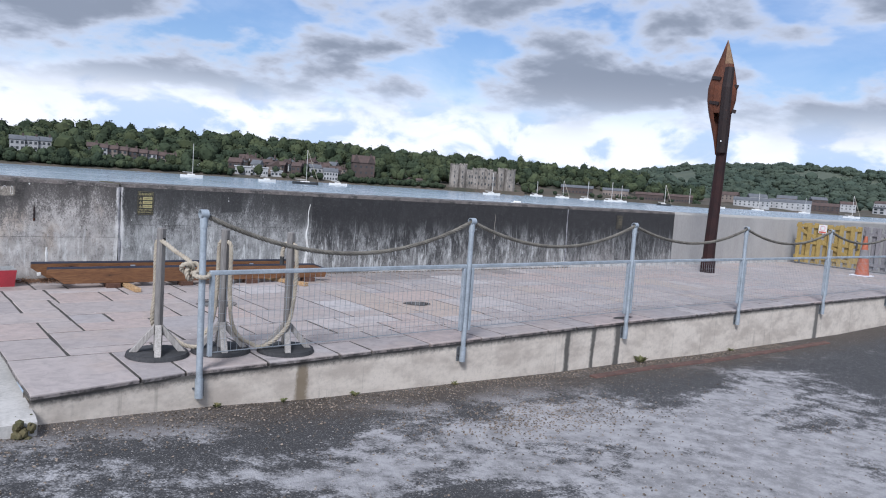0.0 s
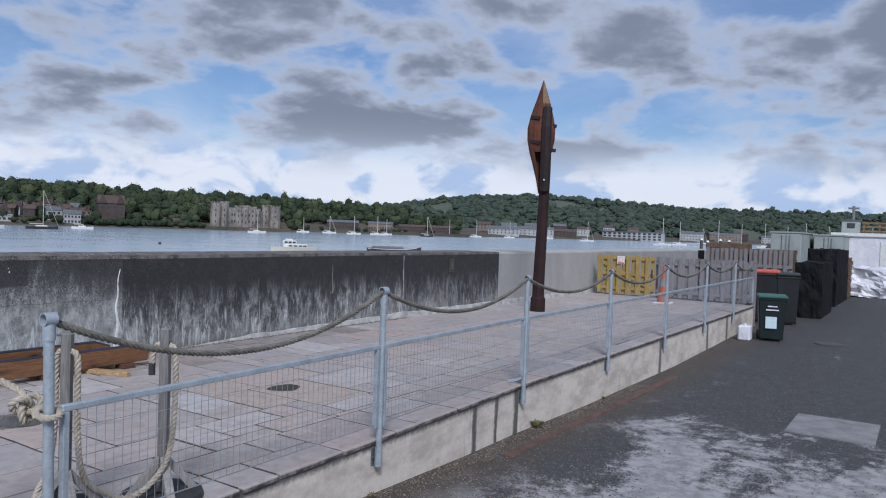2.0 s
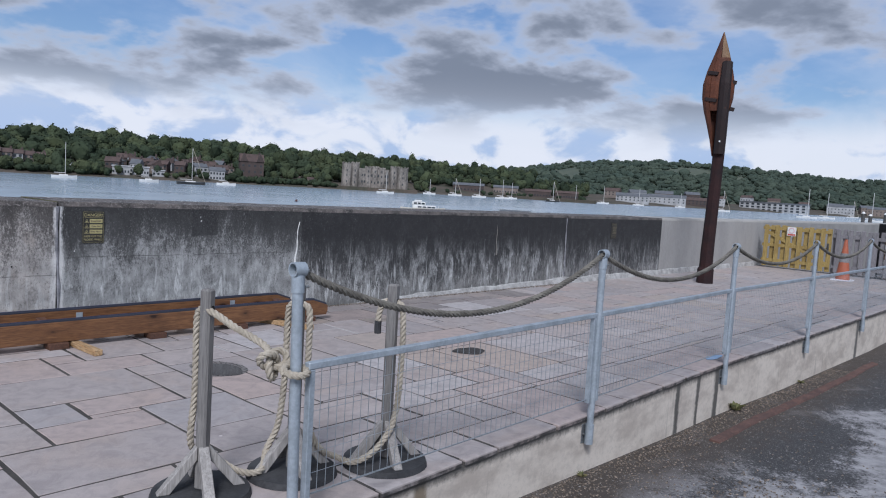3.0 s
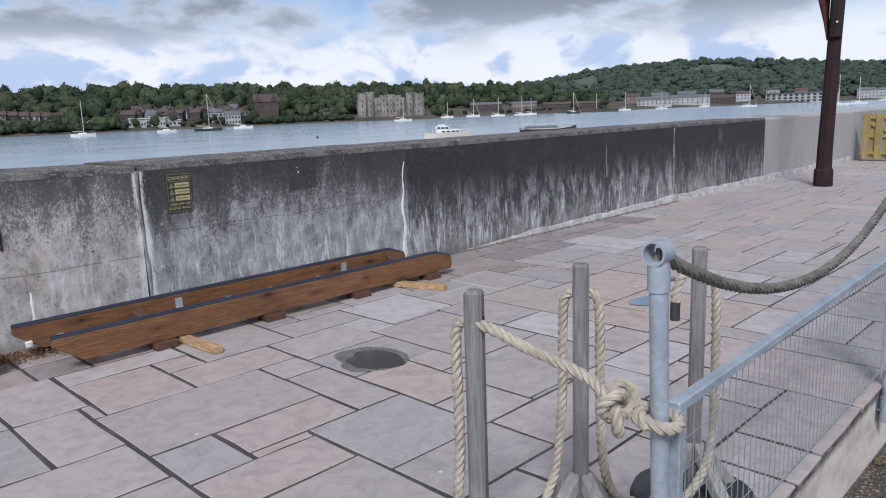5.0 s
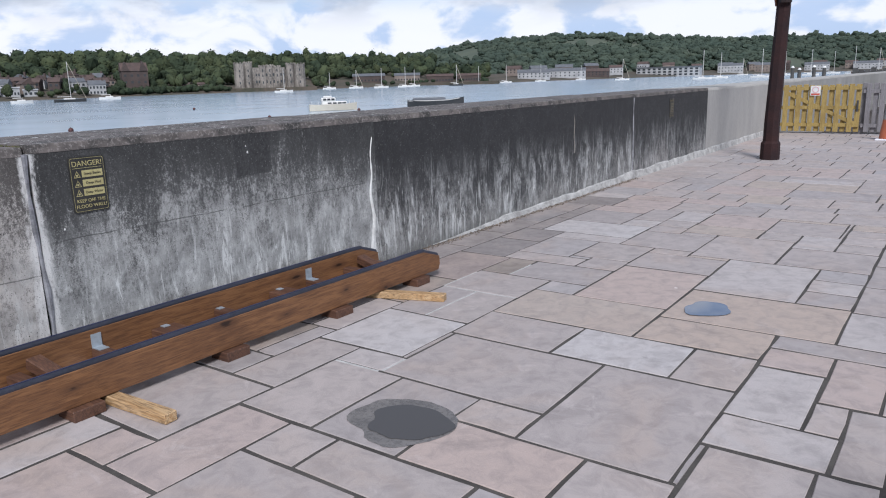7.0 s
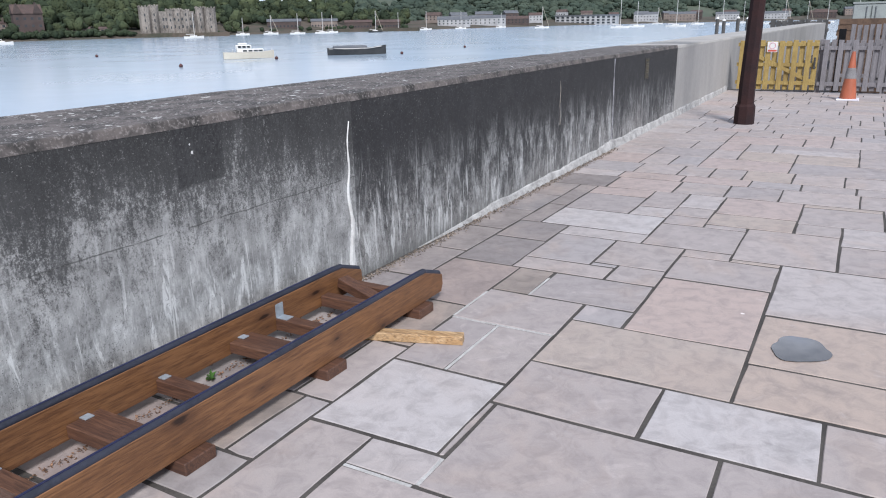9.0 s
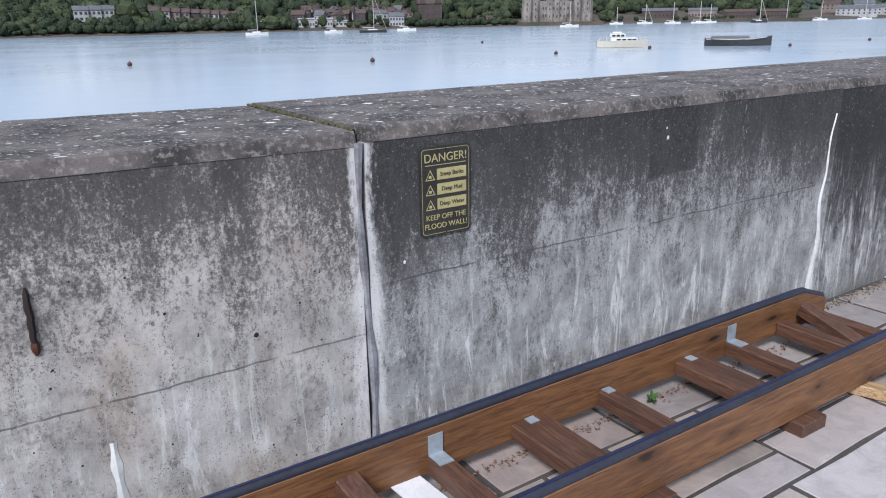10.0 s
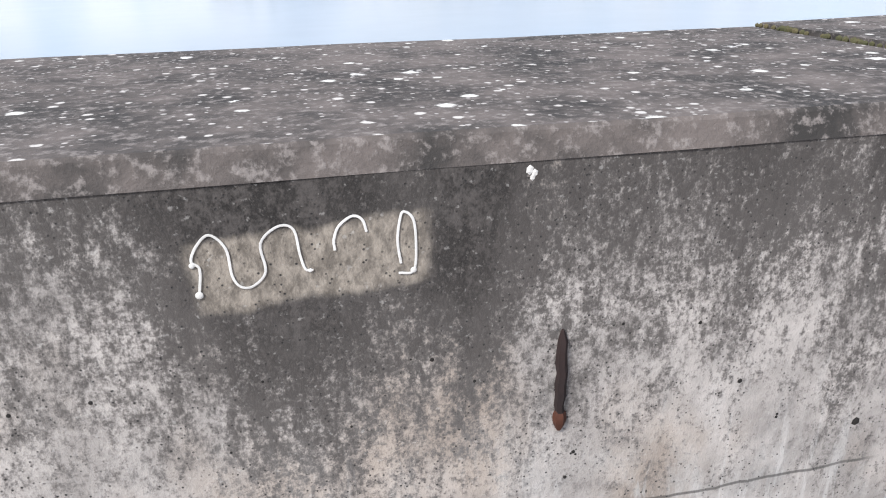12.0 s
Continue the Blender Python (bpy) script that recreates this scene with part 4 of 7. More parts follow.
while x < GX1:
    w = min(rng.choice((9, 12, 15, 17, 18, 18)), GX1 - x)
    if GX1 - x - w < 9:
        w = GX1 - x
    y = GY0
    while y < GY1:
        h = rng.choice((9, 13, 17, 18, 18, 26))
        if w > 12 and h > 15 and y + h <= GY1 and rng.random() < 0.3:
            cut = 9 if rng.random() < 0.5 else w - 9
            lay(x, y, cut, h)
            lay(x + cut, y, w - cut, h)
        else:
            lay(x, y, w, h if GY1 - y - h > 6 else GY1 - y)
            if GY1 - y - h <= 6:
                break
        y += h
    x += w
rng = random.Random(21)
SIZES = ((18, 18), (26, 18), (18, 26), (26, 17), (9, 9), (13, 18), (18, 13), (9, 18), (18, 9), (26, 13), (17, 26))
for x in range(GX0, GX1):
    for y in range(GY0, GY1):
        if taken[x - GX0, y - GY0]:
            continue
        run_y = 1
        while y + run_y < GY1 and run_y < 30 and not taken[x - GX0, y - GY0 + run_y]:
            run_y += 1
        run_x = 1
        while x + run_x < GX1 and run_x < 30 and not taken[x - GX0 + run_x, y - GY0:y - GY0 + min(run_y, 9)].any():
            run_x += 1
        opts = [s for s in SIZES if s[0] <= run_x and s[1] <= run_y and not 0 < run_y - s[1] < 8 and not 0 < run_x - s[0] < 8]
        opts += [(run_x if run_x < 27 else 18, s) for s in (run_y if run_y < 27 else 18, min(run_y, 9))]
        first = len(opts) - 2
        order = list(range(first))
        rng.shuffle(order)
        if not any(lay(x, y, *opts[i]) for i in order + [first, first + 1]):
            h = min(run_y, 9)
            w = run_x
            while w > 1 and taken[x - GX0:x - GX0 + w, y - GY0:y - GY0 + h].any():
                w -= 1
            lay(x, y, w, h)
J = 0.009
for x, y, w, h in slabs:
    x0, x1, y0, y1 = FX + x * CELL + J * 1.35, FX + (x + w) * CELL - J * 1.35, FY + y * CELL + J, FY + (y + h) * CELL - J
    if x <= GX0:
        x0 = 0.957
    if y + h >= GY1:
        y1 = WALL_Y - 0.03
    low = y <= GY0
    a0, a1 = (front_y(x0) - 0.012, front_y(x1) - 0.012) if low else (y0, y0)
    bm = bmesh.new()
    jit = lambda: rng.uniform(-0.005, 0.005)
    ring = [(x0 + jit(), a0 + jit()), ((x0 + x1) / 2, (a0 + a1) / 2 + jit()), (x1 + jit(), a1 + jit()), (x1 + jit(), (a1 + y1) / 2), (x1 + jit(), y1 + jit()), ((x0 + x1) / 2, y1 + jit()), (x0 + jit(), y1 + jit()), (x0 + jit(), (a0 + y1) / 2)]
    cx, cy = (x0 + x1) / 2, (a0 + a1 + 2 * y1) / 4
    dz, tx, ty = rng.uniform(0.0005, 0.0025), rng.uniform(-0.002, 0.002), rng.uniform(-0.002, 0.002)
    rise = lambda px, py: dz + tx * (px - cx) + ty * (py - cy)
    r0 = [bm.verts.new((px - cx, py - cy, -0.03)) for px, py in ring]
    r1 = [bm.verts.new((px - cx, py - cy, rise(px, py) - 0.003)) for px, py in ring]
    shrink = lambda p, c: c + (p - c) * (1 - 0.003 / max(0.03, abs(p - c))) if abs(p - c) > 1e-4 else p
    r2 = [bm.verts.new((shrink(px, cx) - cx, shrink(py, cy) - cy, rise(px, py))) for px, py in ring]
    for p, q in ((r0, r1), (r1, r2)):
        for k in range(8):
            bm.faces.new((p[k], p[(k + 1) % 8], q[(k + 1) % 8], q[k]))
    bm.faces.new(r2)
    # flags under the ladder and along the wall take the shade-darkened stone
    shaded = (y1 > 9.15 and cx < 9) or cy > 8.6 and 4.4 < cx < 8.0 and noise.noise((cx * 1.3, cy * 1.7, 4.0)) > -0.05
    skin = M_FLAG_SHADED if shaded else M_FLAG
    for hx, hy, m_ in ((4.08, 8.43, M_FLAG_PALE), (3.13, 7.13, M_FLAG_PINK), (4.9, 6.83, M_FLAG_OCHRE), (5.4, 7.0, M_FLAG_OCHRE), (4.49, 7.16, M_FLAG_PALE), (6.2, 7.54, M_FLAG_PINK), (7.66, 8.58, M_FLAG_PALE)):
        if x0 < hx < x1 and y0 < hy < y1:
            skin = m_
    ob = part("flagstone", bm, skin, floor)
    ob.location = (cx, cy, 0)


def blot(name, cx, cy, rx, ry, z, mat, label, seed, parent, cat=None):
    bm = bmesh.new()
    pts = []
    for k in range(40):
        a = 2 * math.pi * k / 40
        r = 1 + 0.3 * noise.noise((math.cos(a) * 1.3, math.sin(a) * 1.3, seed)) + 0.05 * noise.noise((math.cos(a) * 3, math.sin(a) * 4, seed))
        pts.append(bm.verts.new((cx + rx * r * math.cos(a), cy + ry * r * math.sin(a), z)))
    bm.faces.new(pts)
    if cat:
        return thing(name, bm, mat, label, cat, kind="structure")
    return part(name, bm, mat, parent, label)


blot("damp_patch", 3.19, 7.65, 0.22, 0.25, 0.0035, M_WETSTONE, "dark wet patch around a shallow puddle", 1.0, floor)
blot("puddle", 3.18, 7.62, 0.165, 0.19, 0.006, M_PUDDLE, "shallow rain puddle", 3.0, floor)
blot("puddle", 7.38, 5.43, 0.17, 0.05, 0.006, M_STILL, "narrow puddle at the kerb edge", 9.0, floor)
blot("puddle", 5.43, 6.98, 0.16, 0.14, 0.006, M_STILL, "shallow rain puddle", 7.0, floor)
for x0, x1, y0, y1 in ((4.44, 5.03, 8.446, 8.462), (5.036, 5.052, 8.14, 8.74), (5.06, 5.5, 8.735, 8.751), (5.56, 5.9, 8.483, 8.498), (3.58, 3.77, 8.086, 8.102), (3.556, 3.572, 8.11, 8.41)):
    part("pale_joint", boxed(x0, x1, y0, y1, -0.012, -0.001), M_LIME, floor, "pale mortar joint")


# ---- galvanised barrier along the kerb ----
POST_X = [2.067, 4.633, 7.22, 9.72, 12.3, 14.9, 17.45]
POST_TOP = 1.165


def barrier_post(x):
    y = front_y(x) - 0.035
    lean = -0.028 if x < 3 else 0.004 * math.sin(x * 3)
    top = root("barrier_post", "galvanised tube barrier post bolted to the kerb face", "post", Matrix.Translation((x, y, 0)) @ Matrix.Rotation(lean, 4, "X"), "barrier posts")
    part("tube", tube(bmesh.new(), [(0, 0, -0.17), (0, 0, 0.3), (0, 0, 0.8), (0, 0, POST_TOP - 0.045)], 0.0242, 14), M_GALV, top, "", True)
    bm = bmesh.new()
    n = 16
    out = [[bm.verts.new((xx, r * math.cos(2 * math.pi * k / n), POST_TOP - 0.025 + r * math.sin(2 * math.pi * k / n))) for k in range(n)] for xx, r in ((-0.029, 0.0325), (0.029, 0.0325), (0.029, 0.027), (-0.029, 0.027))]
    for a, b in zip(out, out[1:] + out[:1]):
        for k in range(n):
            bm.faces.new((a[k], a[(k + 1) % n], b[(k + 1) % n], b[k]))
    part("eye_clamp", bm, M_GALV, top, "open ring clamp", True)
    part("collar", tube(bmesh.new(), [(0, 0, POST_TOP - 0.125), (0, 0, POST_TOP - 0.053)], 0.0285, 14), M_GALV, top, "", True)
    for z in (POST_TOP - 0.10, POST_TOP - 0.03):
        part("grub_screw", tube(bmesh.new(), [(0.03, -0.01, z), (0.047, -0.016, z)], 0.007, 6), M_BRACKET, top)
    part("foot_socket", tube(bmesh.new(), [(0, 0, -0.2), (0, 0, -0.06)], 0.030, 14), M_GALV, top, "", True)
    part("wall_plate", boxed(-0.05, 0.05, 0.028, 0.05, -0.2, -0.06, 0.004), M_BRACKET, top)
    for sx_ in (-0.036, 0.036):
        part("bolt", tube(bmesh.new(), [(sx_, 0.03, -0.13), (sx_, 0.012, -0.13)], 0.009, 6), M_BRACKET, top)


for x in POST_X:
    barrier_post(x)


def mesh_panel(x0, x1):
    y0, y1 = front_y(x0) - 0.03, front_y(x1) - 0.03
    d = Vector((x1 - x0, y1 - y0, 0))
    w = d.length
    m = Matrix.Translation((x0, y0, 0)) @ Matrix.Rotation(math.atan2(d.y, d.x), 4, "Z")
    top = root("mesh_panel", "galvanised welded wire mesh barrier panel", "barrier panel", m, "barrier panels")
    part("top_rail", boxed(0.0, w, -0.018, 0.018, 0.70, 0.732, 0.004), M_GALV, top)
    part("bottom_wire", boxed(0.04, w - 0.04, -0.003, 0.003, 0.124, 0.13), M_WIRE, top)
    for s in (0.006, w - 0.036):
        part("side_bar", boxed(s, s + 0.03, -0.018, 0.018, 0.10, 0.699, 0.003), M_GALV, top)
    bm = bmesh.new()
    r = 0.0012
    k = int((w - 0.07) / 0.05)
    for i in range(1, k + 1):
        s = 0.035 + i * (w - 0.07) / (k + 1)
        box(bm, s - r, s + r, -r, r, 0.13, 0.695)
    for i in range(1, 6):
        z = 0.13 + i * 0.565 / 6
        box(bm, 0.035, w - 0.035, -r * 2, 0, z - r * 0.7, z + r * 0.7)
    part("wire_mesh", bm, M_WIRE, top)


for a, b in zip(POST_X, POST_X[1:]):
    mesh_panel(a + (0.05 if a < 3 else 0.03), b - 0.03)
mesh_panel(POST_X[-1] + 0.03, 19.6)

bm = bmesh.new()
path = []
for i, (a, b) in enumerate(zip(POST_X, POST_X[1:])):
    path += sag((a, front_y(a) - (0.005 if i == 0 else 0.035), POST_TOP - 0.03), (b, front_y(b) - 0.035, POST_TOP - 0.03), (0.29, 0.24, 0.2, 0.2, 0.19, 0.18)[i])
path += sag((POST_X[-1], front_y(POST_X[-1]) - 0.035, POST_TOP - 0.03), (19.7, 5.27, 1.08), 0.18)
rope(bm, path, 0.019, 0.1, 0.016, 5)
thing("barrier_rope", bm, M_ROPE_OLD, "grey weathered rope slung between the barrier posts", "rope", smooth=True)

# ---- rope stanchions ----
STAN = ((1.938, 5.632, 118), (2.425, 5.588, 122), (2.905, 5.40, 114))


def stanchion(x, y, turn):
    top = root("rope_stanchion", "weathered square timber stanchion on a round black rubber base", "stanchion", Matrix.Translation((x, y, 0.003)) @ Matrix.Rotation(radians(turn), 4, "Z"), "rope stanchions")
    bm = bmesh.new()
    bmesh.ops.create_cone(bm, cap_ends=True, segments=28, radius1=0.235, radius2=0.225, depth=0.03, matrix=Matrix.Translation((0, 0, 0.015)))
    part("base", wobble(bm, 0.003, 8), M_RUBBER, top, "round black rubber base")
    bm = boxed(-0.027, 0.027, -0.027, 0.027, 0.03, 0.99, 0.009)
    part("post", bm, M_GREYWOOD, top)
    for k in range(4):
        bm = bmesh.new()
        lo = [bm.verts.new(p) for p in ((0.148, -0.024, 0.03), (0.205, -0.024, 0.03), (0.028, -0.024, 0.245), (0.027, -0.024, 0.18))]
        hi = [bm.verts.new((v.co.x, 0.024, v.co.z)) for v in lo]
        bm.faces.new(lo[::-1])
        bm.faces.new(hi)
        for i in range(4):
            bm.faces.new((lo[i], lo[(i + 1) % 4], hi[(i + 1) % 4], hi[i]))
        bmesh.ops.bevel(bm, geom=list(bm.edges), offset=0.003, segments=1, affect="EDGES")
        bmesh.ops.rotate(bm, verts=bm.verts, matrix=Matrix.Rotation(k * math.pi / 2 + math.pi / 4, 3, "Z"))
        part("brace", bm, M_PALEWOOD, top, "pale timber brace")
    for s in (-1, 1):
        part("rope_hole", tube(bmesh.new(), [(s * 0.0265, 0, 0.895), (s * 0.0278, 0, 0.895)], 0.018, 12), M_HOLE, top)


for s in STAN:
    stanchion(*s)
s1, s2, s3 = (Vector((x, y, 0)) for x, y, _ in STAN)
p1 = Vector((POST_X[0], front_y(POST_X[0]) - 0.015, 0))
R = 0.017
knot_at = p1 + Vector((-0.055, 0.09, 0.725))


def off(v, dx, dy, z):
    """dx across the stanchion through its rope holes, dy along the barrier."""
    return (v.x + 0.47 * dx + 0.88 * dy, v.y - 0.88 * dx + 0.47 * dy, z)


bm = bmesh.new()
rope(bm, spline([off(s1, -0.02, -0.005, 0.895), off(s1, 0.05, -0.02, 0.885), off(s1, 0.16, -0.02, 0.83), off(s1, 0.32, -0.03, 0.765), knot_at]), R, 0.085, 0.012)
rope(bm, spline([off(s1, 0.0, 0.0, 0.895), off(s1, -0.05, 0.012, 0.885), off(s1, -0.062, 0.012, 0.8), off(s1, -0.058, 0.01, 0.5), off(s1, -0.075, 0.01, 0.26), off(s1, -0.075, 0.075, 0.18), off(s1, 0.0, 0.13, 0.13), off(s1, 0.10, 0.18, 0.065), off(s1, 0.17, 0.26, 0.055), off(s2, -0.12, -0.06, 0.13), off(s2, -0.085, -0.01, 0.26), off(s2, -0.065, 0.0, 0.5), off(s2, -0.06, 0.0, 0.82), off(s2, -0.045, 0.0, 0.885), off(s2, 0.0, 0.0, 0.895)]), R, 0.085, 0.012)
rope(bm, spline([off(s2, 0.0, 0.0, 0.895), off(s2, 0.045, 0.0, 0.885), off(s2, 0.062, 0.0, 0.82), off(s2, 0.066, 0.0, 0.5), off(s2, 0.08, 0.02, 0.25), off(s2, 0.12, 0.08, 0.12), off(s2, 0.18, 0.16, 0.06), off(s3, -0.10, -0.2, 0.06), off(s3, 0.0, -0.14, 0.13), off(s3, 0.06, -0.05, 0.28), off(s3, 0.066, 0.0, 0.6), off(s3, 0.06, 0.0, 0.82), off(s3, 0.045, 0.0, 0.885), off(s3, -0.03, 0.0, 0.898), off(s3, -0.06, 0.0, 0.88), off(s3, -0.078, 0.0, 0.82), off(s3, -0.08, 0.0, 0.77)]), R, 0.085, 0.012)
knot = []
for i in range(61):
    a = 2 * math.pi * i / 60
    knot.append(knot_at + Vector(((math.sin(a) + 2 * math.sin(2 * a)) * 0.023, -math.sin(3 * a) * 0.018, (math.cos(a) - 2 * math.cos(2 * a)) * 0.023)))
rope(bm, knot, R * 0.95, 0.085, 0.01)
rope(bm, [p1 + Vector((0.05 * math.cos(a), 0.05 * math.sin(a), 0.70 + 0.012 * math.sin(a))) for a in (2 * math.pi * i / 30 + 1.9 for i in range(31))], R, 0.085, 0.01)
rope(bm, spline([knot_at + Vector((0.02, -0.02, -0.02)), p1 + Vector((-0.03, 0.06, 0.7)), p1 + Vector((-0.055, 0.0, 0.695))]), R, 0.085, 0.01)
thing("stanchion_rope", bm, M_ROPE, "thick tan three-strand rope knotted round the barrier post", "rope", smooth=True)
bm = tube(bmesh.new(), [off(s3, -0.08, 0, 0.785), off(s3, -0.081, 0, 0.75), off(s3, -0.08, 0, 0.715)], 0.019, 8)
thing("rope_tape_end", bm, M_RUBBER, "black taped rope end hanging from the stanchion", "rope end", smooth=True)

# ---- timber slipway frame by the wall ----
frame_top = root("slipway_ladder", "long stained timber slipway ladder with rubber edging beside the wall", "ladder")


def beam(y0, y1, x0, x1):
    prof = [(x0, 0.175), (x0 + 0.17, 0.055), (x1 - 0.02, 0.055), (x1, 0.10), (x1 - 0.005, 0.16), (x1 - 0.2, 0.225), (x0 + 0.01, 0.225), (x0, 0.215)]
    bm = bmesh.new()
    lo = [bm.verts.new((x, y0, z)) for x, z in prof]
    hi = [bm.verts.new((x, y1, z)) for x, z in prof]
    bm.faces.new(lo)
    bm.faces.new(hi[::-1])
    for i in range(len(prof)):
        bm.faces.new((lo[i], hi[i], hi[(i + 1) % 8], lo[(i + 1) % 8]))
    bmesh.ops.bevel(bm, geom=list(bm.edges), offset=0.003, segments=1, affect="EDGES")
    side = part("beam", bm, M_BEAM, frame_top, "stained softwood beam with knots")
    y = (y0 + y1) / 2
    bm = tube(bmesh.new(), spline([(x0, y, 0.226), (x0 + 0.4, y, 0.228), (x1 - 0.7, y, 0.228), (x1 - 0.24, y, 0.228), (x1 - 0.17, y, 0.216), (x1 - 0.02, y, 0.166)], 8), 0.0185, 10)
    for v in bm.verts:
        v.co.y = y + (v.co.y - y) * 1.15
    part("rubber_edging", bm, M_TRIM, side, "black rubber edging strip", True)
    part("edging_stripe", boxed(x0, x1 - 0.25, y - 0.005, y + 0.004, 0.2452, 0.2475), M_BLUE, side, "blue stripe along the edging")
    return side


BX0, BX1 = 1.68, 5.12
beam(8.925, 8.972, BX0 + 0.08, BX1 + 0.14)
beam(9.415, 9.46, BX0, BX1)
for x in (2.37, 3.22, 4.07, 4.91):
    part("sleeper", wobble(boxed(x, x + 0.155, 8.878, 9.02, 0.0, 0.054, 0.004), 0.002), M_RUNG, frame_top, "dark stained cross plank")
for x in (3.12, 3.99):
    part("wide_rung", wobble(boxed(x, x + 0.155, 8.974, 9.412, 0.068, 0.124, 0.004), 0.0015), M_RUNG, frame_top, "wide dark stained rung")
for x, y0 in ((1.955, 8.975), (2.37, 8.975), (2.8, 8.975), (3.585, 8.975), (4.36, 8.975), (4.74, 8.975), (4.985, 8.975)):
    part("rung", boxed(x - 0.035, x + 0.035, y0, 9.412, 0.06, 0.125, 0.004), M_RUNG, frame_top, "dark stained rung")
for x, turn in ((2.485, 0.12), (4.86, -0.12)):
    m = Matrix.Translation((x, 9.19, 0.11)) @ Matrix.Rotation(turn, 4, "Z") @ Matrix.Rotation(0.25, 4, "X")
    part("loose_rung", boxed(-0.04, 0.04, -0.21, 0.21, -0.03, 0.03, 0.005, m), M_RUNG, frame_top, "tilted dark rung")
for x in (2.8, 4.36):
    b_ = part("angle_bracket", boxed(x - 0.028, x + 0.028, 9.408, 9.4125, 0.125, 0.20), M_GALV, frame_top, "bent galvanised bracket")
    part("bracket_foot", boxed(x - 0.028, x + 0.028, 9.34, 9.41, 0.1255, 0.129), M_GALV, b_)
for x in (1.955, 3.2, 3.585, 4.07, 4.985):
    z = 0.1258
    part("flat_bracket", boxed(x - 0.02, x + 0.02, 9.372, 9.411, z, z + 0.004), M_GALV, frame_top, "galvanised bracket")

for i, (x, y0, y1, turn) in enumerate(((2.59, 8.51, 9.41, -0.057), (4.607, 8.49, 9.29, -0.34))):
    m = Matrix.Translation((x, (y0 + y1) / 2, 0.0)) @ Matrix.Rotation(-turn, 4, "Z")
    bm = wobble(boxed(-0.033, 0.033, -(y1 - y0) / 2, (y1 - y0) / 2, 0.003, 0.05, 0.004, m), 0.003, 9)
    thing("batten", bm, M_BATTEN, "rough pale batten with charred streaks under the timber frame", "batten", "battens")

bm = boxed(-0.055, 0.055, -0.13, 0.13, 0, 0.004)
ob = thing("white_card", bm, M_PAPER, "strip of white card lying between the timber rungs", "card")
ob.matrix_basis = Matrix.Translation((2.69, 9.37, 0.055)) @ Matrix.Rotation(0.12, 4, "Z") @ Matrix.Rotation(0.06, 4, "X")
bm = bmesh.new()
pts = [bm.verts.new((0.07 * (0.7 + 0.5 * noise.noise((k, 2, 0))) * math.cos(k * 0.7) * 1.3, 0.035 * (0.8 + 0.6 * noise.noise((k, 5, 0))) * math.sin(k * 0.7), 0.006 * noise.noise((k, 9, 0)) + 0.012)) for k in range(9)]
r = bmesh.ops.extrude_face_region(bm, geom=[bm.faces.new(pts)])
bmesh.ops.translate(bm, verts=[v for v in r["geom"] if isinstance(v, bmesh.types.BMVert)], vec=(0, 0, 0.004))
ob = thing("torn_card", bm, M_TORN, "torn scrap of brown card beside the white card", "card scrap")
ob.location = (2.71, 9.24, 0.0)

# litter along the foot of the wall and under the kerb
def scatter(name, n, region, size, mat, label, cat, seed, flat=0.5):
    rng = random.Random(seed)
    verts, faces = [], []
    for _ in range(n):
        c = Vector(region(rng))
        s = size * rng.uniform(0.4, 1.3)
        turn = Euler((rng.uniform(-0.5, 0.5), rng.uniform(-0.5, 0.5), rng.uniform(0, 6.28))).to_matrix()
        k = len(verts)
        for p in ((1, 0, 0), (-0.4, 0.8, 0), (-0.5, -0.7, 0), (0.1, 0.1, flat), (0, 0, -flat)):
            verts.append(c + turn @ (Vector(p) * s * (0.7 + 0.6 * rng.random())))
        faces += [(k, k + 1, k + 3), (k + 1, k + 2, k + 3), (k + 2, k, k + 3), (k + 1, k, k + 4), (k + 2, k + 1, k + 4), (k, k + 2, k + 4)]
    return tagged(raw(name, verts, faces, mat), label, cat, kind="stuff")


def kerb_foot(r):
    x = r.uniform(0.4, 11) ** 1.0
    return (x, front_y(x) - 0.02 - abs(r.gauss(0, 0.22)) * (1.3 if x < 4 else 0.8), ground_z(x) + 0.004)


scatter("kerb_gravel", 5200, kerb_foot, 0.010, M_GRAVEL, "loose tan gravel and litter along the kerb foot", "gravel", 31)
scatter("yard_gravel", 3600, lambda r: ((x := r.gauss(4.6, 0.55) if r.random() < 0.45 else r.uniform(0.3, 8.0)), (r.gauss(4.1, 0.28) if 3.2 < x < 5.9 and r.random() < 0.7 else r.uniform(1.2, 4.9)), ground_z(x) + 0.006), 0.011, M_GRAVEL, "scattered fine gravel on the asphalt", "gravel", 32)
scatter("wood_chips", 1900, lambda r: (r.uniform(1.5, 1.98) + r.gauss(0, 0.05), WALL_Y - 0.02 - abs(r.gauss(0, 0.10)), 0.006 + abs(r.gauss(0, 0.014))), 0.011, M_CHIPS, "brown wood chips and grit heaped by the wall foot", "litter", 33, 0.25)
scatter("frame_litter", 700, lambda r: (r.uniform(1.75, 4.8), 9.40 - abs(r.gauss(0, 0.022)), 0.004 + abs(r.gauss(0, 0.006))), 0.008, M_CHIPS, "brown leaf litter and grit along the timber beam", "litter", 35, 0.3)
scatter("wall_foot_grit", 2600, lambda r: (r.uniform(1.8, 11), WALL_Y - 0.035 - abs(r.gauss(0, 0.035)), 0.004 + abs(r.gauss(0, 0.006))), 0.009, M_GRAVEL, "brown grit along the wall foot", "grit", 34)


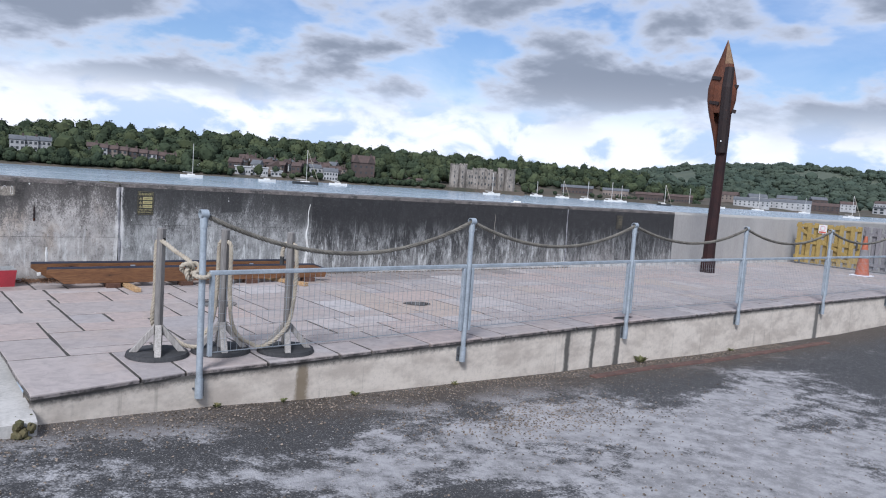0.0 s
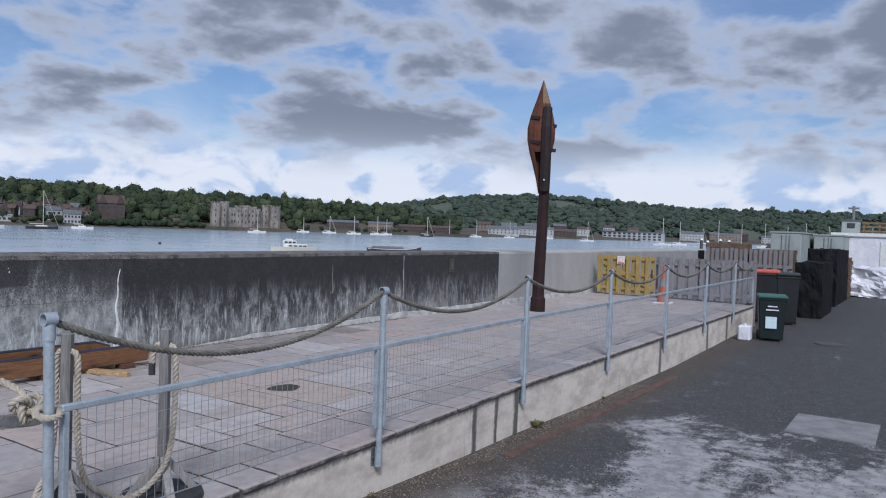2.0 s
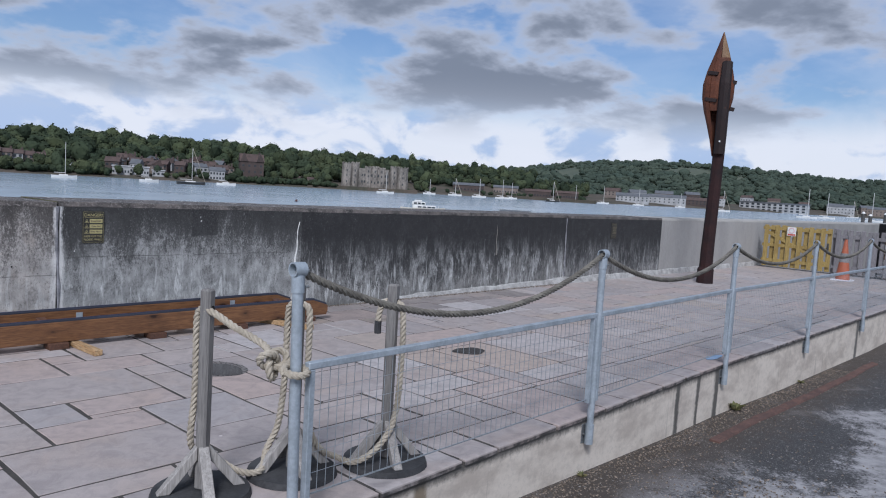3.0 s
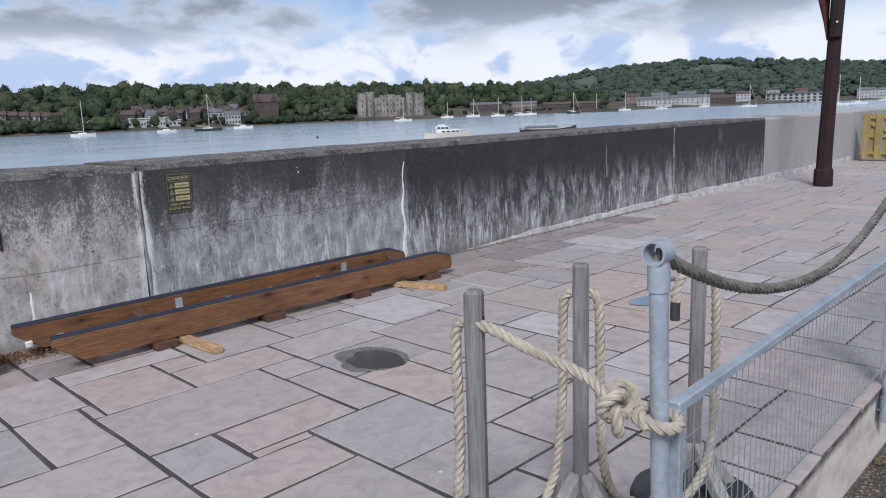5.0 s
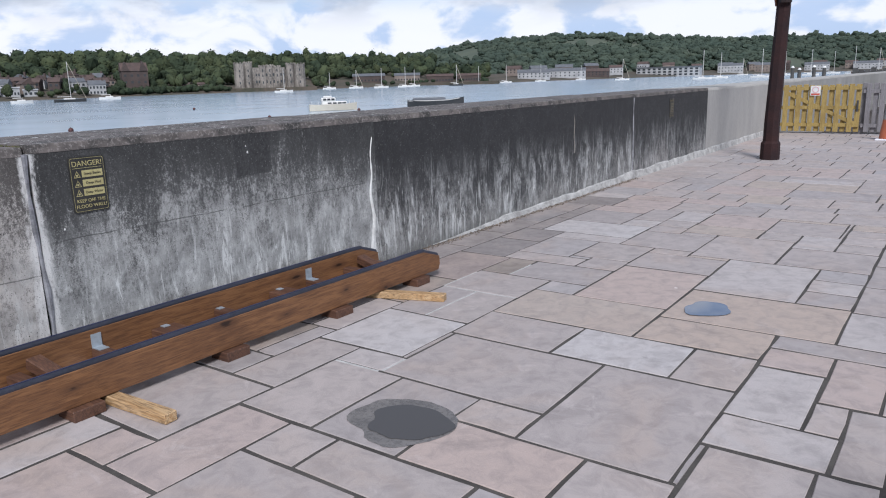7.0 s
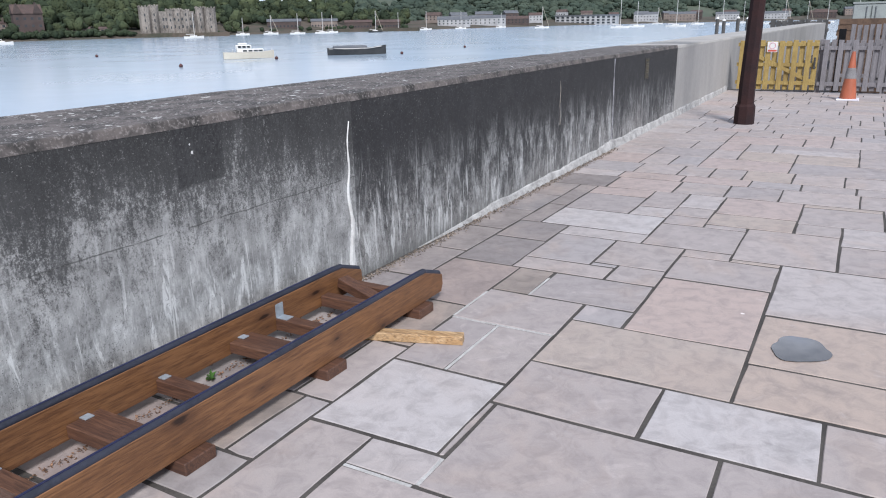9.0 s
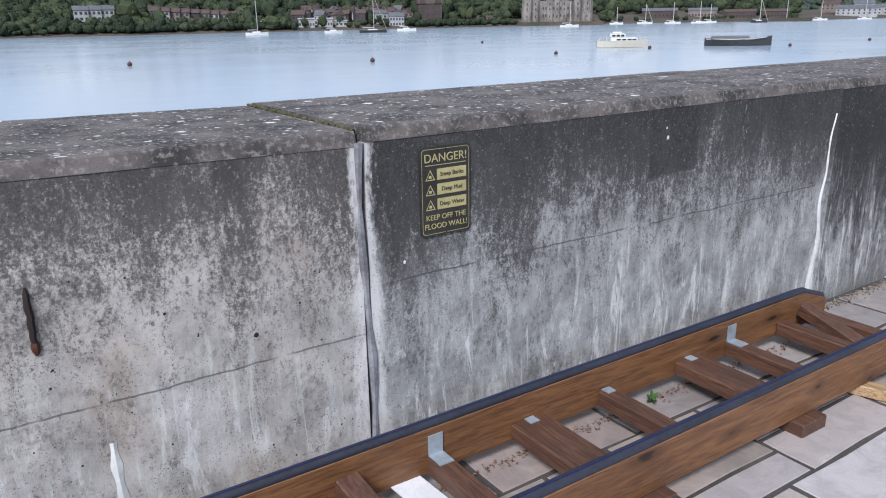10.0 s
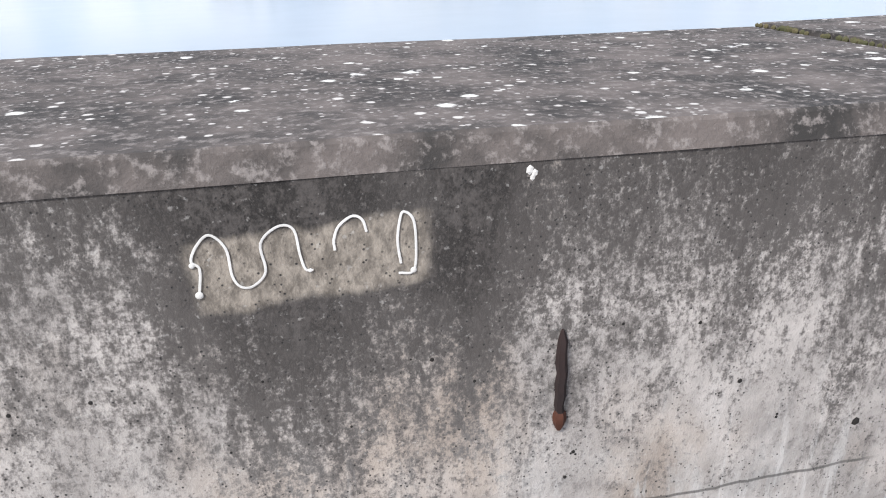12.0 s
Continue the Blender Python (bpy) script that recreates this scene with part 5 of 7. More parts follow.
def weed(x, y, z, n, size, mat, label, seed):
    rng = random.Random(seed)
    bm = bmesh.new()
    for _ in range(n):
        a, h = rng.uniform(0, 6.28), size * rng.uniform(0.5, 1.2)
        d = Vector((math.cos(a), math.sin(a), 0))
        w = d.cross(Vector((0, 0, 1))) * h * 0.16
        base, mid, tip = Vector((x, y, z)), Vector((x, y, z)) + d * h * 0.4 + Vector((0, 0, h * 0.6)), Vector((x, y, z)) + d * h * 0.95 + Vector((0, 0, h * rng.uniform(0.4, 0.9)))
        a_, b_, c_, e_ = (bm.verts.new(v) for v in (base, mid - w, tip, mid + w))
        bm.faces.new((a_, b_, c_))
        bm.faces.new((a_, c_, e_))
    thing("weed", bm, mat, label, "weed", "weeds")


weed(3.83, 9.38, 0.0, 12, 0.045, M_WEED, "small green weed growing between flags", 1)
for x, s in ((2.2, 0.04), (3.42, 0.05), (4.55, 0.04), (7.55, 0.11), (9.6, 0.05), (2.75, 0.04)):
    weed(x, front_y(x) - 0.05, ground_z(x), 22, s, M_DRYWEED, "tuft of dry grass at the kerb foot", int(x * 10))

bm = bmesh.new()
rows_ = []
for i in range(40):
    x = 6.3 + i * 0.145
    y = front_y(x) - 0.31 + 0.03 * noise.noise((x, 0, 0))
    rows_.append([bm.verts.new((x, y - 0.06, ground_z(x) - 0.01)), bm.verts.new((x, y - 0.05, ground_z(x) + 0.018 + 0.012 * noise.noise((x * 4, 0, 0)))), bm.verts.new((x, y + 0.03, ground_z(x) + 0.024 + 0.012 * noise.noise((x * 5, 3, 0)))), bm.verts.new((x, y + 0.04, ground_z(x) - 0.01))])
for a, b in zip(rows_, rows_[1:]):
    for j in range(3):
        bm.faces.new((a[j], b[j], b[j + 1], a[j + 1]))
bm.faces.new(rows_[0])
bm.faces.new(rows_[-1][::-1])
thing("buried_rail", bm, M_PIPE, "half-buried red-brown rail along the kerb foot", "rail")

# small litter by the wall
tub = root("plastic_tub", "square red plastic tub full of bark and straw by the wall", "tub", Matrix.Translation((1.395, 9.315, 0.0)))


def tub_wall(outer, inner, lo, hi, taper, mat, name, label=""):
    """Four sloping sides with thickness and an open top."""
    bm = bmesh.new()
    loops = []
    for half, z in ((outer - taper, lo), (outer, hi), (inner, hi), (inner - taper, lo)):
        loops.append([bm.verts.new((sx_ * half, sy_ * half * 1.35, z)) for sx_, sy_ in ((-1, -1), (1, -1), (1, 1), (-1, 1))])
    for a, b in zip(loops, loops[1:] + loops[:1]):
        for k in range(4):
            bm.faces.new((a[k], a[(k + 1) % 4], b[(k + 1) % 4], b[k]))
    part(name, bm, mat, tub, label)


tub_wall(0.108, 0.104, 0.002, 0.188, 0.018, M_TUB, "outer_shell")
tub_wall(0.1039, 0.101, 0.004, 0.198, 0.018, M_TUBGREY, "lining", "pale grey lining with a white rim")
part("tub_floor", boxed(-0.085, 0.085, -0.115, 0.115, 0.002, 0.010), M_TUBGREY, tub)
bm = wobble(boxed(-0.02, 0.02, -0.02, 0.02, 0, 0.035, 0.004), 0.006, 30)
ob = thing("plastic_scrap", bm, M_WHITE, "crumpled white plastic scrap on the timber beam end", "scrap")
ob.location = (1.758, 9.398, 0.09)
scatter("tub_bark", 900, lambda r: (1.395 + r.uniform(-0.085, 0.085), 9.315 + r.uniform(-0.12, 0.12), 0.03 + r.uniform(0.0, 0.13)), 0.017, M_STRAW, "bark chips and straw filling the red tub", "bark", 36, 0.25)
bm = bmesh.new()
strip = [(1.515, 9.50, 0.022), (1.54, 9.525, 0.034), (1.565, 9.54, 0.030), (1.59, 9.54, 0.024), (1.60, 9.515, 0.018), (1.575, 9.49, 0.014), (1.555, 9.475, 0.012)]
edge = [(bm.verts.new((x, y - 0.010 - 0.006 * (i % 3), z)), bm.verts.new((x + 0.004, y + 0.012, z + 0.006 * (i % 2)))) for i, (x, y, z) in enumerate(strip)]
for a, b in zip(edge, edge[1:]):
    bm.faces.new((a[0], b[0], b[1], a[1]))
r = bmesh.ops.extrude_face_region(bm, geom=list(bm.faces))
bmesh.ops.translate(bm, verts=[v for v in r["geom"] if isinstance(v, bmesh.types.BMVert)], vec=(0, 0, 0.0015))
thing("plastic_wrapper", bm, M_FILM, "crumpled lilac plastic wrapper lying on the wood chips", "wrapper")


# ---- warning signs ----
def danger_sign(x, z, M_SIGN_YELLOW=M_SIGN_YELLOW):
    top = root("warning_sign", "black and yellow danger sign screwed to the flood wall", "sign", Matrix.Translation((x, WALL_Y - 0.0065, z)), "warning signs")
    w, h = 0.0995, 0.1495
    bm = bmesh.new()
    ring = []
    for cx, cy, a0 in ((w - 0.012, h - 0.012, 0), (-w + 0.012, h - 0.012, 90), (-w + 0.012, -h + 0.012, 180), (w - 0.012, -h + 0.012, 270)):
        ring += [(cx + 0.012 * math.cos(radians(a0 + k * 22.5)), cy + 0.012 * math.sin(radians(a0 + k * 22.5))) for k in range(5)]
    a = [bm.verts.new((px, 0, py)) for px, py in ring]
    b = [bm.verts.new((px, 0.006, py)) for px, py in ring]
    bm.faces.new(a)
    bm.faces.new(b[::-1])
    for k in range(len(ring)):
        bm.faces.new((a[k], b[k], b[(k + 1) % len(ring)], a[(k + 1) % len(ring)]))
    part("panel", bm, M_SIGN_BLACK, top)
    bm = bmesh.new()
    for s0, s1 in ((0.94, 0.925),):
        o = [bm.verts.new((px * s0, -0.001, py * (s0 + 0.018))) for px, py in ring]
        i_ = [bm.verts.new((px * s1, -0.001, py * (s1 + 0.022))) for px, py in ring]
        for k in range(len(ring)):
            bm.faces.new((o[k], o[(k + 1) % len(ring)], i_[(k + 1) % len(ring)], i_[k]))
    part("border", bm, M_SIGN_YELLOW, top, "thin yellow border")
    face = Matrix.Rotation(radians(90), 4, "X")
    tx = lambda body, size, px, pz, mat=M_SIGN_YELLOW: lettering(body, size, mat, top, Matrix.Translation((px, -0.0016, pz)) @ face)
    tx("DANGER!", 0.0395, 0, 0.112)
    tx("KEEP OFF THE", 0.0255, 0, -0.087)
    tx("FLOOD WALL!", 0.0262, 0, -0.117)
    part("rule", boxed(-0.08, 0.08, -0.0012, 0, 0.0885, 0.0905), M_SIGN_YELLOW, top)
    for i, words in enumerate(("Steep Banks", "Deep Mud", "Deep Water")):
        z0 = 0.058 - i * 0.05
        plate = part("plate", boxed(-0.034, 0.082, -0.0012, 0, z0 - 0.0185, z0 + 0.0185), M_SIGN_YELLOW, top, "yellow text plate")
        lettering(words, 0.0195, M_SIGN_BLACK, plate, Matrix.Translation((0.024, -0.002, z0)) @ face)
        bm = bmesh.new()
        tri = [(-0.080, z0 - 0.018), (-0.042, z0 - 0.018), (-0.061, z0 + 0.018)]
        c = Vector((-0.061, 0, z0 - 0.006))
        o = [bm.verts.new((px, -0.001, pz)) for px, pz in tri]
        n_ = [bm.verts.new(v.co.lerp(c, 0.24)) for v in o]
        for k in range(3):
            bm.faces.new((o[k], o[(k + 1) % 3], n_[(k + 1) % 3], n_[k]))
        tri_ = part("triangle", bm, M_SIGN_YELLOW, top, "yellow warning triangle")
        part("symbol", boxed(-0.066, -0.056, -0.0011, 0, z0 - 0.011, z0 - 0.002), M_SIGN_YELLOW, tri_)
    for sx_, sz_ in ((-0.0, 0.1405), (0.0, -0.1405)):
        part("screw", tube(bmesh.new(), [(sx_, 0, sz_), (sx_, -0.002, sz_)], 0.003, 6), M_SIGN_BLACK, top)


danger_sign(2.983, 0.962)
danger_sign(12.52, 0.92, M_SIGN_DULL)

# ---- spear sculpture ----
# local x runs across the terrace, y along it
sp = root("spear_sculpture", "tall rusted steel spear-shaped sculpture standing on the paving", "sculpture", Matrix.Translation((14.06, 8.43, 0)) @ Matrix.Rotation(radians(-72), 4, "Z"))
part("mast", tube(bmesh.new(), [(0, 0, 0), (0.0, 0, 0.6), (0.02, 0, 1.4), (0.04, 0, 2.2), (0.055, 0, 2.9), (0.06, 0, 3.6)], [0.128, 0.122, 0.115, 0.108, 0.106, 0.10], 8), M_RUST, sp, "dark red-brown octagonal mast")
part("base_shoe", tube(bmesh.new(), [(0, 0, 0), (0, 0, 0.27), (0, 0, 0.31)], [0.155, 0.152, 0.13], 8), M_RUST, sp)
BLADE = ((2.45, 0.03, 0.07), (2.75, 0.09, 0.12), (3.1, 0.185, 0.17), (3.3, 0.245, 0.22), (3.55, 0.295, 0.27), (3.8, 0.30, 0.275), (4.05, 0.245, 0.225), (4.3, 0.16, 0.16), (4.55, 0.078, 0.085), (4.79, 0.006, 0.006))


def blade_point(a, row, inset):
    z, left, right = row
    c, s_ = math.cos(radians(a)), math.sin(radians(a))
    return (-0.05 + (right if c > 0 else left) * c * (1 - inset), 0.62 * (left + right) / 2 * s_ * (1 - inset), z)


def shell(rows__, a0, a1, mat, name, label, thick=0.1):
    bm = bmesh.new()
    ends_ = [[bm.verts.new(blade_point(a, row, i_)) for a, i_ in ((a0, 0), ((a0 * 2 + a1) / 3, -0.03), ((a0 + 2 * a1) / 3, -0.03), (a1, 0), (a1, thick), (a0, thick))] for row in rows__]
    for p, q in zip(ends_, ends_[1:]):
        for j in range(6):
            bm.faces.new((p[j], p[(j + 1) % 6], q[(j + 1) % 6], q[j]))
    bm.faces.new(ends_[0])
    bm.faces.new(ends_[-1][::-1])
    return part(name, bm, mat, sp, label)


for a0, a1, low_row in ((184, 238, 0), (242, 299, 3), (301, 356, 3), (4, 88, 3), (92, 176, 0)):
    shell(BLADE[low_row:8], a0, a1, M_RUST_BRIGHT, "blade_plate", "orange rusted blade plate")
for a0, a1, tone in ((182, 268, M_RUST_BRIGHT), (272, 358, M_RUST_PALE), (2, 178, M_RUST_BRIGHT)):
    shell(BLADE[7:], a0, a1, tone, "tip_plate", "pale worn pointed tip" if tone is M_RUST_PALE else "orange rusted tip plate", 0.3)
part("spine", tube(bmesh.new(), [(0.055, -0.08, 2.5), (0.065, -0.16, 3.2), (0.07, -0.20, 3.8), (0.075, -0.15, 4.2)], [0.098, 0.105, 0.105, 0.095], 8), M_RUST_BLACK, sp, "near-black central spine")
for z, w_ in ((4.0, 0.20), (3.5, 0.23)):
    for s_, at in ((-1, -0.165), (1, 0.205)):
        m = Matrix.Translation((at, -0.135 if s_ < 0 else -0.05, z - (0.16 if s_ > 0 else 0.0))) @ Matrix.Rotation(0.2, 4, "Y") @ Matrix.Rotation(-0.35 * -s_, 4, "Z")
        part("strap", boxed(-w_ / 2 if s_ < 0 else -0.04, w_ / 2 if s_ < 0 else 0.05, -0.03, 0.03, -0.035, 0.035, 0.006, m), M_RUST_BLACK, sp, "dark strap")
part("bolt_eye", tube(bmesh.new(), [(0.06, -0.21, 2.72), (0.06, -0.225, 2.72)], 0.016, 8), M_WHITE, sp, "small white bolt head")


# ---- gate, fences, cone ----
FENCE_X = 19.75


def paling_run(top, x, y0, y1, z0, h, mat, w=0.1, gap=0.035, pick=True):
    y, i = y0, 0
    rng = random.Random(int(y0 * 100))
    while y + w <= y1 + 0.01:
        face = x if i % 2 else x + 0.07
        hh = h + rng.uniform(-0.015, 0.015)
        part("paling", boxed(face, face + 0.022, y, y + w, z0 + 0.05, z0 + hh, 0.004), mat, top)
        y += w + (gap if pick else 0.012)
        i += 1


gate = root("timber_gate", "yellow timber paling gate with diagonal brace", "gate")
paling_run(gate, FENCE_X, 7.79, 9.42, 0.0, 1.1, M_GATE, 0.105, 0.03)
for z in (0.16, 0.55, 0.98):
    part("rail", boxed(FENCE_X + 0.024, FENCE_X + 0.068, 7.79, 9.42, z, z + 0.08, 0.003), M_GATE, gate)
m = Matrix.Translation((FENCE_X + 0.01, 8.6, 0.58)) @ Matrix.Rotation(math.atan2(0.72, 1.5), 4, "X")
part("brace", boxed(0.016, 0.055, -0.85, 0.85, -0.04, 0.04, 0.003, m), M_GATE, gate)
n_ = part("notice", boxed(FENCE_X - 0.03, FENCE_X - 0.024, 8.6, 8.81, 0.86, 1.08), M_WHITE, gate, "pink and white notice")
part("notice_print", boxed(FENCE_X - 0.032, FENCE_X - 0.0302, 8.615, 8.795, 0.87, 0.91), M_RED, n_, "red caption bar")
part("prohibition_ring", tube(bmesh.new(), [(FENCE_X - 0.033, 8.705 + 0.062 * math.cos(a * math.pi / 12), 0.995 + 0.062 * math.sin(a * math.pi / 12)) for a in range(24)], 0.008, 5, closed=True), M_PINK, n_, "pink-red ring")
part("latch", boxed(FENCE_X - 0.04, FENCE_X, 7.82, 7.86, 0.5, 0.75, 0.008), M_RUBBER, gate, "black latch")

fen = root("paling_fence", "grey weathered timber paling fence across the terrace", "fence")
paling_run(fen, FENCE_X + 0.05, 5.3, 7.7, 0.0, 1.1, M_FENCE)
for z in (0.15, 0.9):
    part("rail", boxed(FENCE_X + 0.074, FENCE_X + 0.118, 5.3, 7.76, z, z + 0.08, 0.003), M_FENCE, fen)
for y in (5.3, 6.5, 7.74):
    part("post", boxed(FENCE_X + 0.15, FENCE_X + 0.24, y - 0.045, y + 0.045, -0.5, 1.12, 0.005), M_FENCE, fen)
fen = root("paling_fence", "taller grey paling fence round a storage yard", "fence")
paling_run(fen, 23.2, 4.9, 7.4, -0.2, 1.58, M_FENCE)
for z in (0.1, 0.85):
    part("rail", boxed(23.224, 23.268, 4.9, 7.45, z, z + 0.09, 0.003), M_FENCE, fen)
part("post", boxed(23.3, 23.42, 7.4, 7.56, -0.6, 1.28, 0.005), M_TARP, fen, "dark end post")

cone = root("traffic_cone", "orange traffic cone with a grubby grey band on the paving", "cone", Matrix.Translation((18.35, 7.1, 0)))
part("base", boxed(-0.2, 0.2, -0.2, 0.2, 0, 0.035, 0.01), M_SHEET, cone, "scuffed pale base")
part("body", tube(bmesh.new(), [(0, 0, 0.03), (0, 0, 0.4), (0, 0, 0.93)], [0.15, 0.105, 0.03], 16), M_ORANGE, cone, "", True)
part("band", tube(bmesh.new(), [(0, 0, 0.42), (0, 0, 0.62)], [0.106, 0.08], 16), M_COVER, cone, "grubby grey band", True)


# ---- yard beyond the kerb's end ----
def wheelie_bin(x, y, turn, body, lid, label, s=1.0, sticker=False, tall=1.0):
    top = root("wheelie_bin", label, "bin", Matrix.Translation((x, y, ground_z(x))) @ Matrix.Rotation(turn, 4, "Z") @ Matrix.Diagonal((s, s, s * tall, 1)), "wheelie bins")
    bm = bmesh.new()
    lo = [bm.verts.new(p) for p in ((-0.24, -0.22, 0.05), (0.24, -0.22, 0.05), (0.24, 0.26, 0.05), (-0.24, 0.26, 0.05))]
    hi = [bm.verts.new(p) for p in ((-0.29, -0.33, 0.96), (0.29, -0.33, 0.96), (0.29, 0.36, 0.96), (-0.29, 0.36, 0.96))]
    bm.faces.new(lo[::-1])
    bm.faces.new(hi)
    for k in range(4):
        bm.faces.new((lo[k], lo[(k + 1) % 4], hi[(k + 1) % 4], hi[k]))
    bmesh.ops.bevel(bm, geom=list(bm.edges), offset=0.02, segments=2, affect="EDGES")
    part("body", bm, body, top)
    part("rim", boxed(-0.305, 0.305, -0.345, 0.375, 0.93, 0.965, 0.01), body, top)
    part("lid", wobble(boxed(-0.31, 0.31, -0.37, 0.36, 0.966, 1.04, 0.025), 0.004), lid, top, "hinged lid")
    part("handle", tube(bmesh.new(), [(-0.22, 0.41, 0.98), (0.22, 0.41, 0.98)], 0.016, 8), body, top)
    for s_ in (-0.25, 0.25):
        w = part("wheel", tube(bmesh.new(), [(s_ - 0.03, 0.27, 0.1), (s_ + 0.03, 0.27, 0.1)], 0.1, 14), M_RUBBER, top)
    if sticker:
        part("sticker", boxed(-0.13, 0.1, -0.292, -0.274, 0.3, 0.56), M_LABEL, top, "pale blue sticker")
        for z, w_ in ((0.78, 0.1), (0.7, 0.13)):
            part("print", boxed(-w_, w_, -0.316, -0.3, z, z + 0.025), M_SHEET, top)


wheelie_bin(17.6, 4.5, -1.35, M_BIN, M_BINLID, "dark green wheelie bin with a pale sticker", 0.97, True)
wheelie_bin(21.2, 5.22, -1.4, M_BINGREY, M_RED, "tall grey wheelie bin with a red lid", 1.0, False, 1.36)
wheelie_bin(21.25, 4.72, -1.38, M_BINGREY, M_BIN, "tall grey wheelie bin with a dark lid", 0.92, False, 1.42)

can = root("jerry_can", "white plastic jerry can on the asphalt by the bin", "can", Matrix.Translation((17.2, 4.95, ground_z(17.2))))
part("body", wobble(boxed(-0.13, 0.13, -0.13, 0.13, 0, 0.33, 0.03), 0.008, 9), M_SHEET, can)
part("cap", tube(bmesh.new(), [(0, 0, 0.32), (0, 0, 0.37)], 0.03, 10), M_SHEET, can)


def pallet(x, y, z, turn):
    top = root("pallet", "brown timber pallet on a stack", "pallet", Matrix.Translation((x, y, z)) @ Matrix.Rotation(turn, 4, "Z"), "stacked pallets")
    for i in range(5):
        part("board", boxed(-0.6, 0.6, -0.5 + i * 0.22, -0.38 + i * 0.22, 0.12, 0.142), M_STACK, top)
    for yy in (-0.5, -0.05, 0.4):
        part("bearer", boxed(-0.6, 0.6, yy, yy + 0.1, 0.0, 0.12), M_STACK, top)


for i in range(14):
    pallet(25.2, 7.05, -0.5 + i * 0.144, 1.57 + 0.05 * math.sin(i * 2.1))
for i in range(13):
    pallet(25.4, 5.75, -0.5 + i * 0.144, 1.57 + 0.05 * math.sin(i * 3.1))
for i in range(11):
    pallet(34.0, 4.72, -0.5 + i * 0.144, 0.05 * math.sin(i * 2.7))


def lump(name, x, y, sx_, sy_, sz_, mat, label, cat, seed, rough_=0.12):
    bm = bmesh.new()
    bmesh.ops.create_cube(bm, size=2)
    bmesh.ops.subdivide_edges(bm, edges=bm.edges, cuts=9, use_grid_fill=True)
    for v in bm.verts:
        p = v.co.copy()
        n = noise.noise_vector(p * 1.6 + Vector((seed, 0, 0))) + 0.5 * noise.noise_vector(p * 4 + Vector((0, seed, 0)))
        p += n * rough_
        v.co = Vector((p.x * sx_, p.y * sy_, max(0.0, (p.z + 1)) * sz_))
    ob = thing(name, bm, mat, label, cat)
    ob.location = (x, y, ground_z(x))


lump("tarpaulin_load", 24.9, 4.5, 1.4, 0.36, 0.79, M_TARP, "goods stacked under a black tarpaulin", "covered load", 2.0, 0.06)
lump("tarpaulin_load", 30.5, 4.68, 2.2, 0.45, 0.97, M_TARP, "long load under a black tarpaulin", "covered load", 5.0, 0.06)
lump("sheeted_load", 35.5, 3.55, 1.2, 0.8, 0.58, M_SHEET, "crumpled white plastic sheeting over a load", "sheeted load", 9.0, 0.22)

cont = root("storage_cabin", "white site storage cabin in the yard", "cabin", Matrix.Translation((45, 3.9, ground_z(40))))
part("body", boxed(-3, 3, -2.0, 1.8, 0.1, 2.6, 0.05), M_SHEET, cont)
part("door", boxed(-3.03, -2.99, -1.6, -0.3, 0.15, 2.3), M_WHITE, cont)
part("roof_rim", boxed(-3.08, 3.08, -2.08, 1.88, 2.55, 2.72), M_WHITE, cont)



def container(x, y, w, h, label):
    """A steel container with ribbed sides and end doors."""
    top = root("shipping_container", label, "container", Matrix.Translation((x, y, ground_z(x))), "yard containers")
    part("shell", boxed(0, 5.5, -w / 2, w / 2, 0.1, h, 0.03), M_CONTAINER, top)
    part("roof_rail", boxed(-0.03, 5.53, -w / 2 - 0.03, w / 2 + 0.03, h + 0.001, h + 0.07), M_CONTAINER, top)
    part("floor_rail", boxed(-0.03, 5.53, -w / 2 - 0.03, w / 2 + 0.03, 0.0, 0.098), M_CONTAINER, top)
    for s_ in (-1, 1):
        d_ = part("door", boxed(-0.05, -0.004, s_ * w / 4 - w / 4 + 0.03, s_ * w / 4 + w / 4 - 0.03, 0.15, h - 0.06), M_CONTAINER, top)
        part("lock_rod", tube(bmesh.new(), [(-0.07, s_ * w / 8, 0.2), (-0.07, s_ * w / 8, h - 0.1)], 0.018, 6), M_BRACKET, d_)


container(35.8, 6.95, 1.25, 2.55, "pale grey-green steel container behind the pallets")
container(38.5, 5.55, 1.2, 2.5, "pale grey-green steel container beside the covered loads")

hut = root("roof_hut", "small pale green hut on the cabin roof", "hut", Matrix.Translation((43.2, 5.0, ground_z(43) + 2.721)))
part("body", boxed(-0.4, 0.4, -0.4, 0.4, 0, 0.62, 0.02), M_CONTAINER, hut)
part("roof", boxed(-0.45, 0.45, -0.45, 0.45, 0.621, 0.68), M_SLATE, hut)
part("window", boxed(-0.42, -0.401, -0.2, 0.15, 0.25, 0.5), M_WINDOW, hut)
rack = root("rust_rack", "rusty orange steel rack on the cabin roof", "rack", Matrix.Translation((43.6, 3.4, ground_z(43) + 2.721)))
for y_ in (-1.1, -0.4, 0.3, 1.0):
    part("upright", boxed(-0.04, 0.04, y_, y_ + 0.08, 0, 0.55), M_RUST_PALE, rack)
for z_ in (0.08, 0.3, 0.5):
    part("bar", boxed(-0.075, -0.041, -1.15, 1.12, z_, z_ + 0.08), M_RUST_PALE, rack)
pole = root("utility_pole", "grey utility pole with a crossarm behind the yard", "pole", Matrix.Translation((52, 5.56, ground_z(52))))
part("shaft", tube(bmesh.new(), [(0, 0, 0), (0, 0, 4.5)], [0.11, 0.08], 8), M_FENCE, pole)
part("crossarm", boxed(-0.05, 0.05, -0.3, 0.3, 4.3, 4.42), M_FENCE, pole)

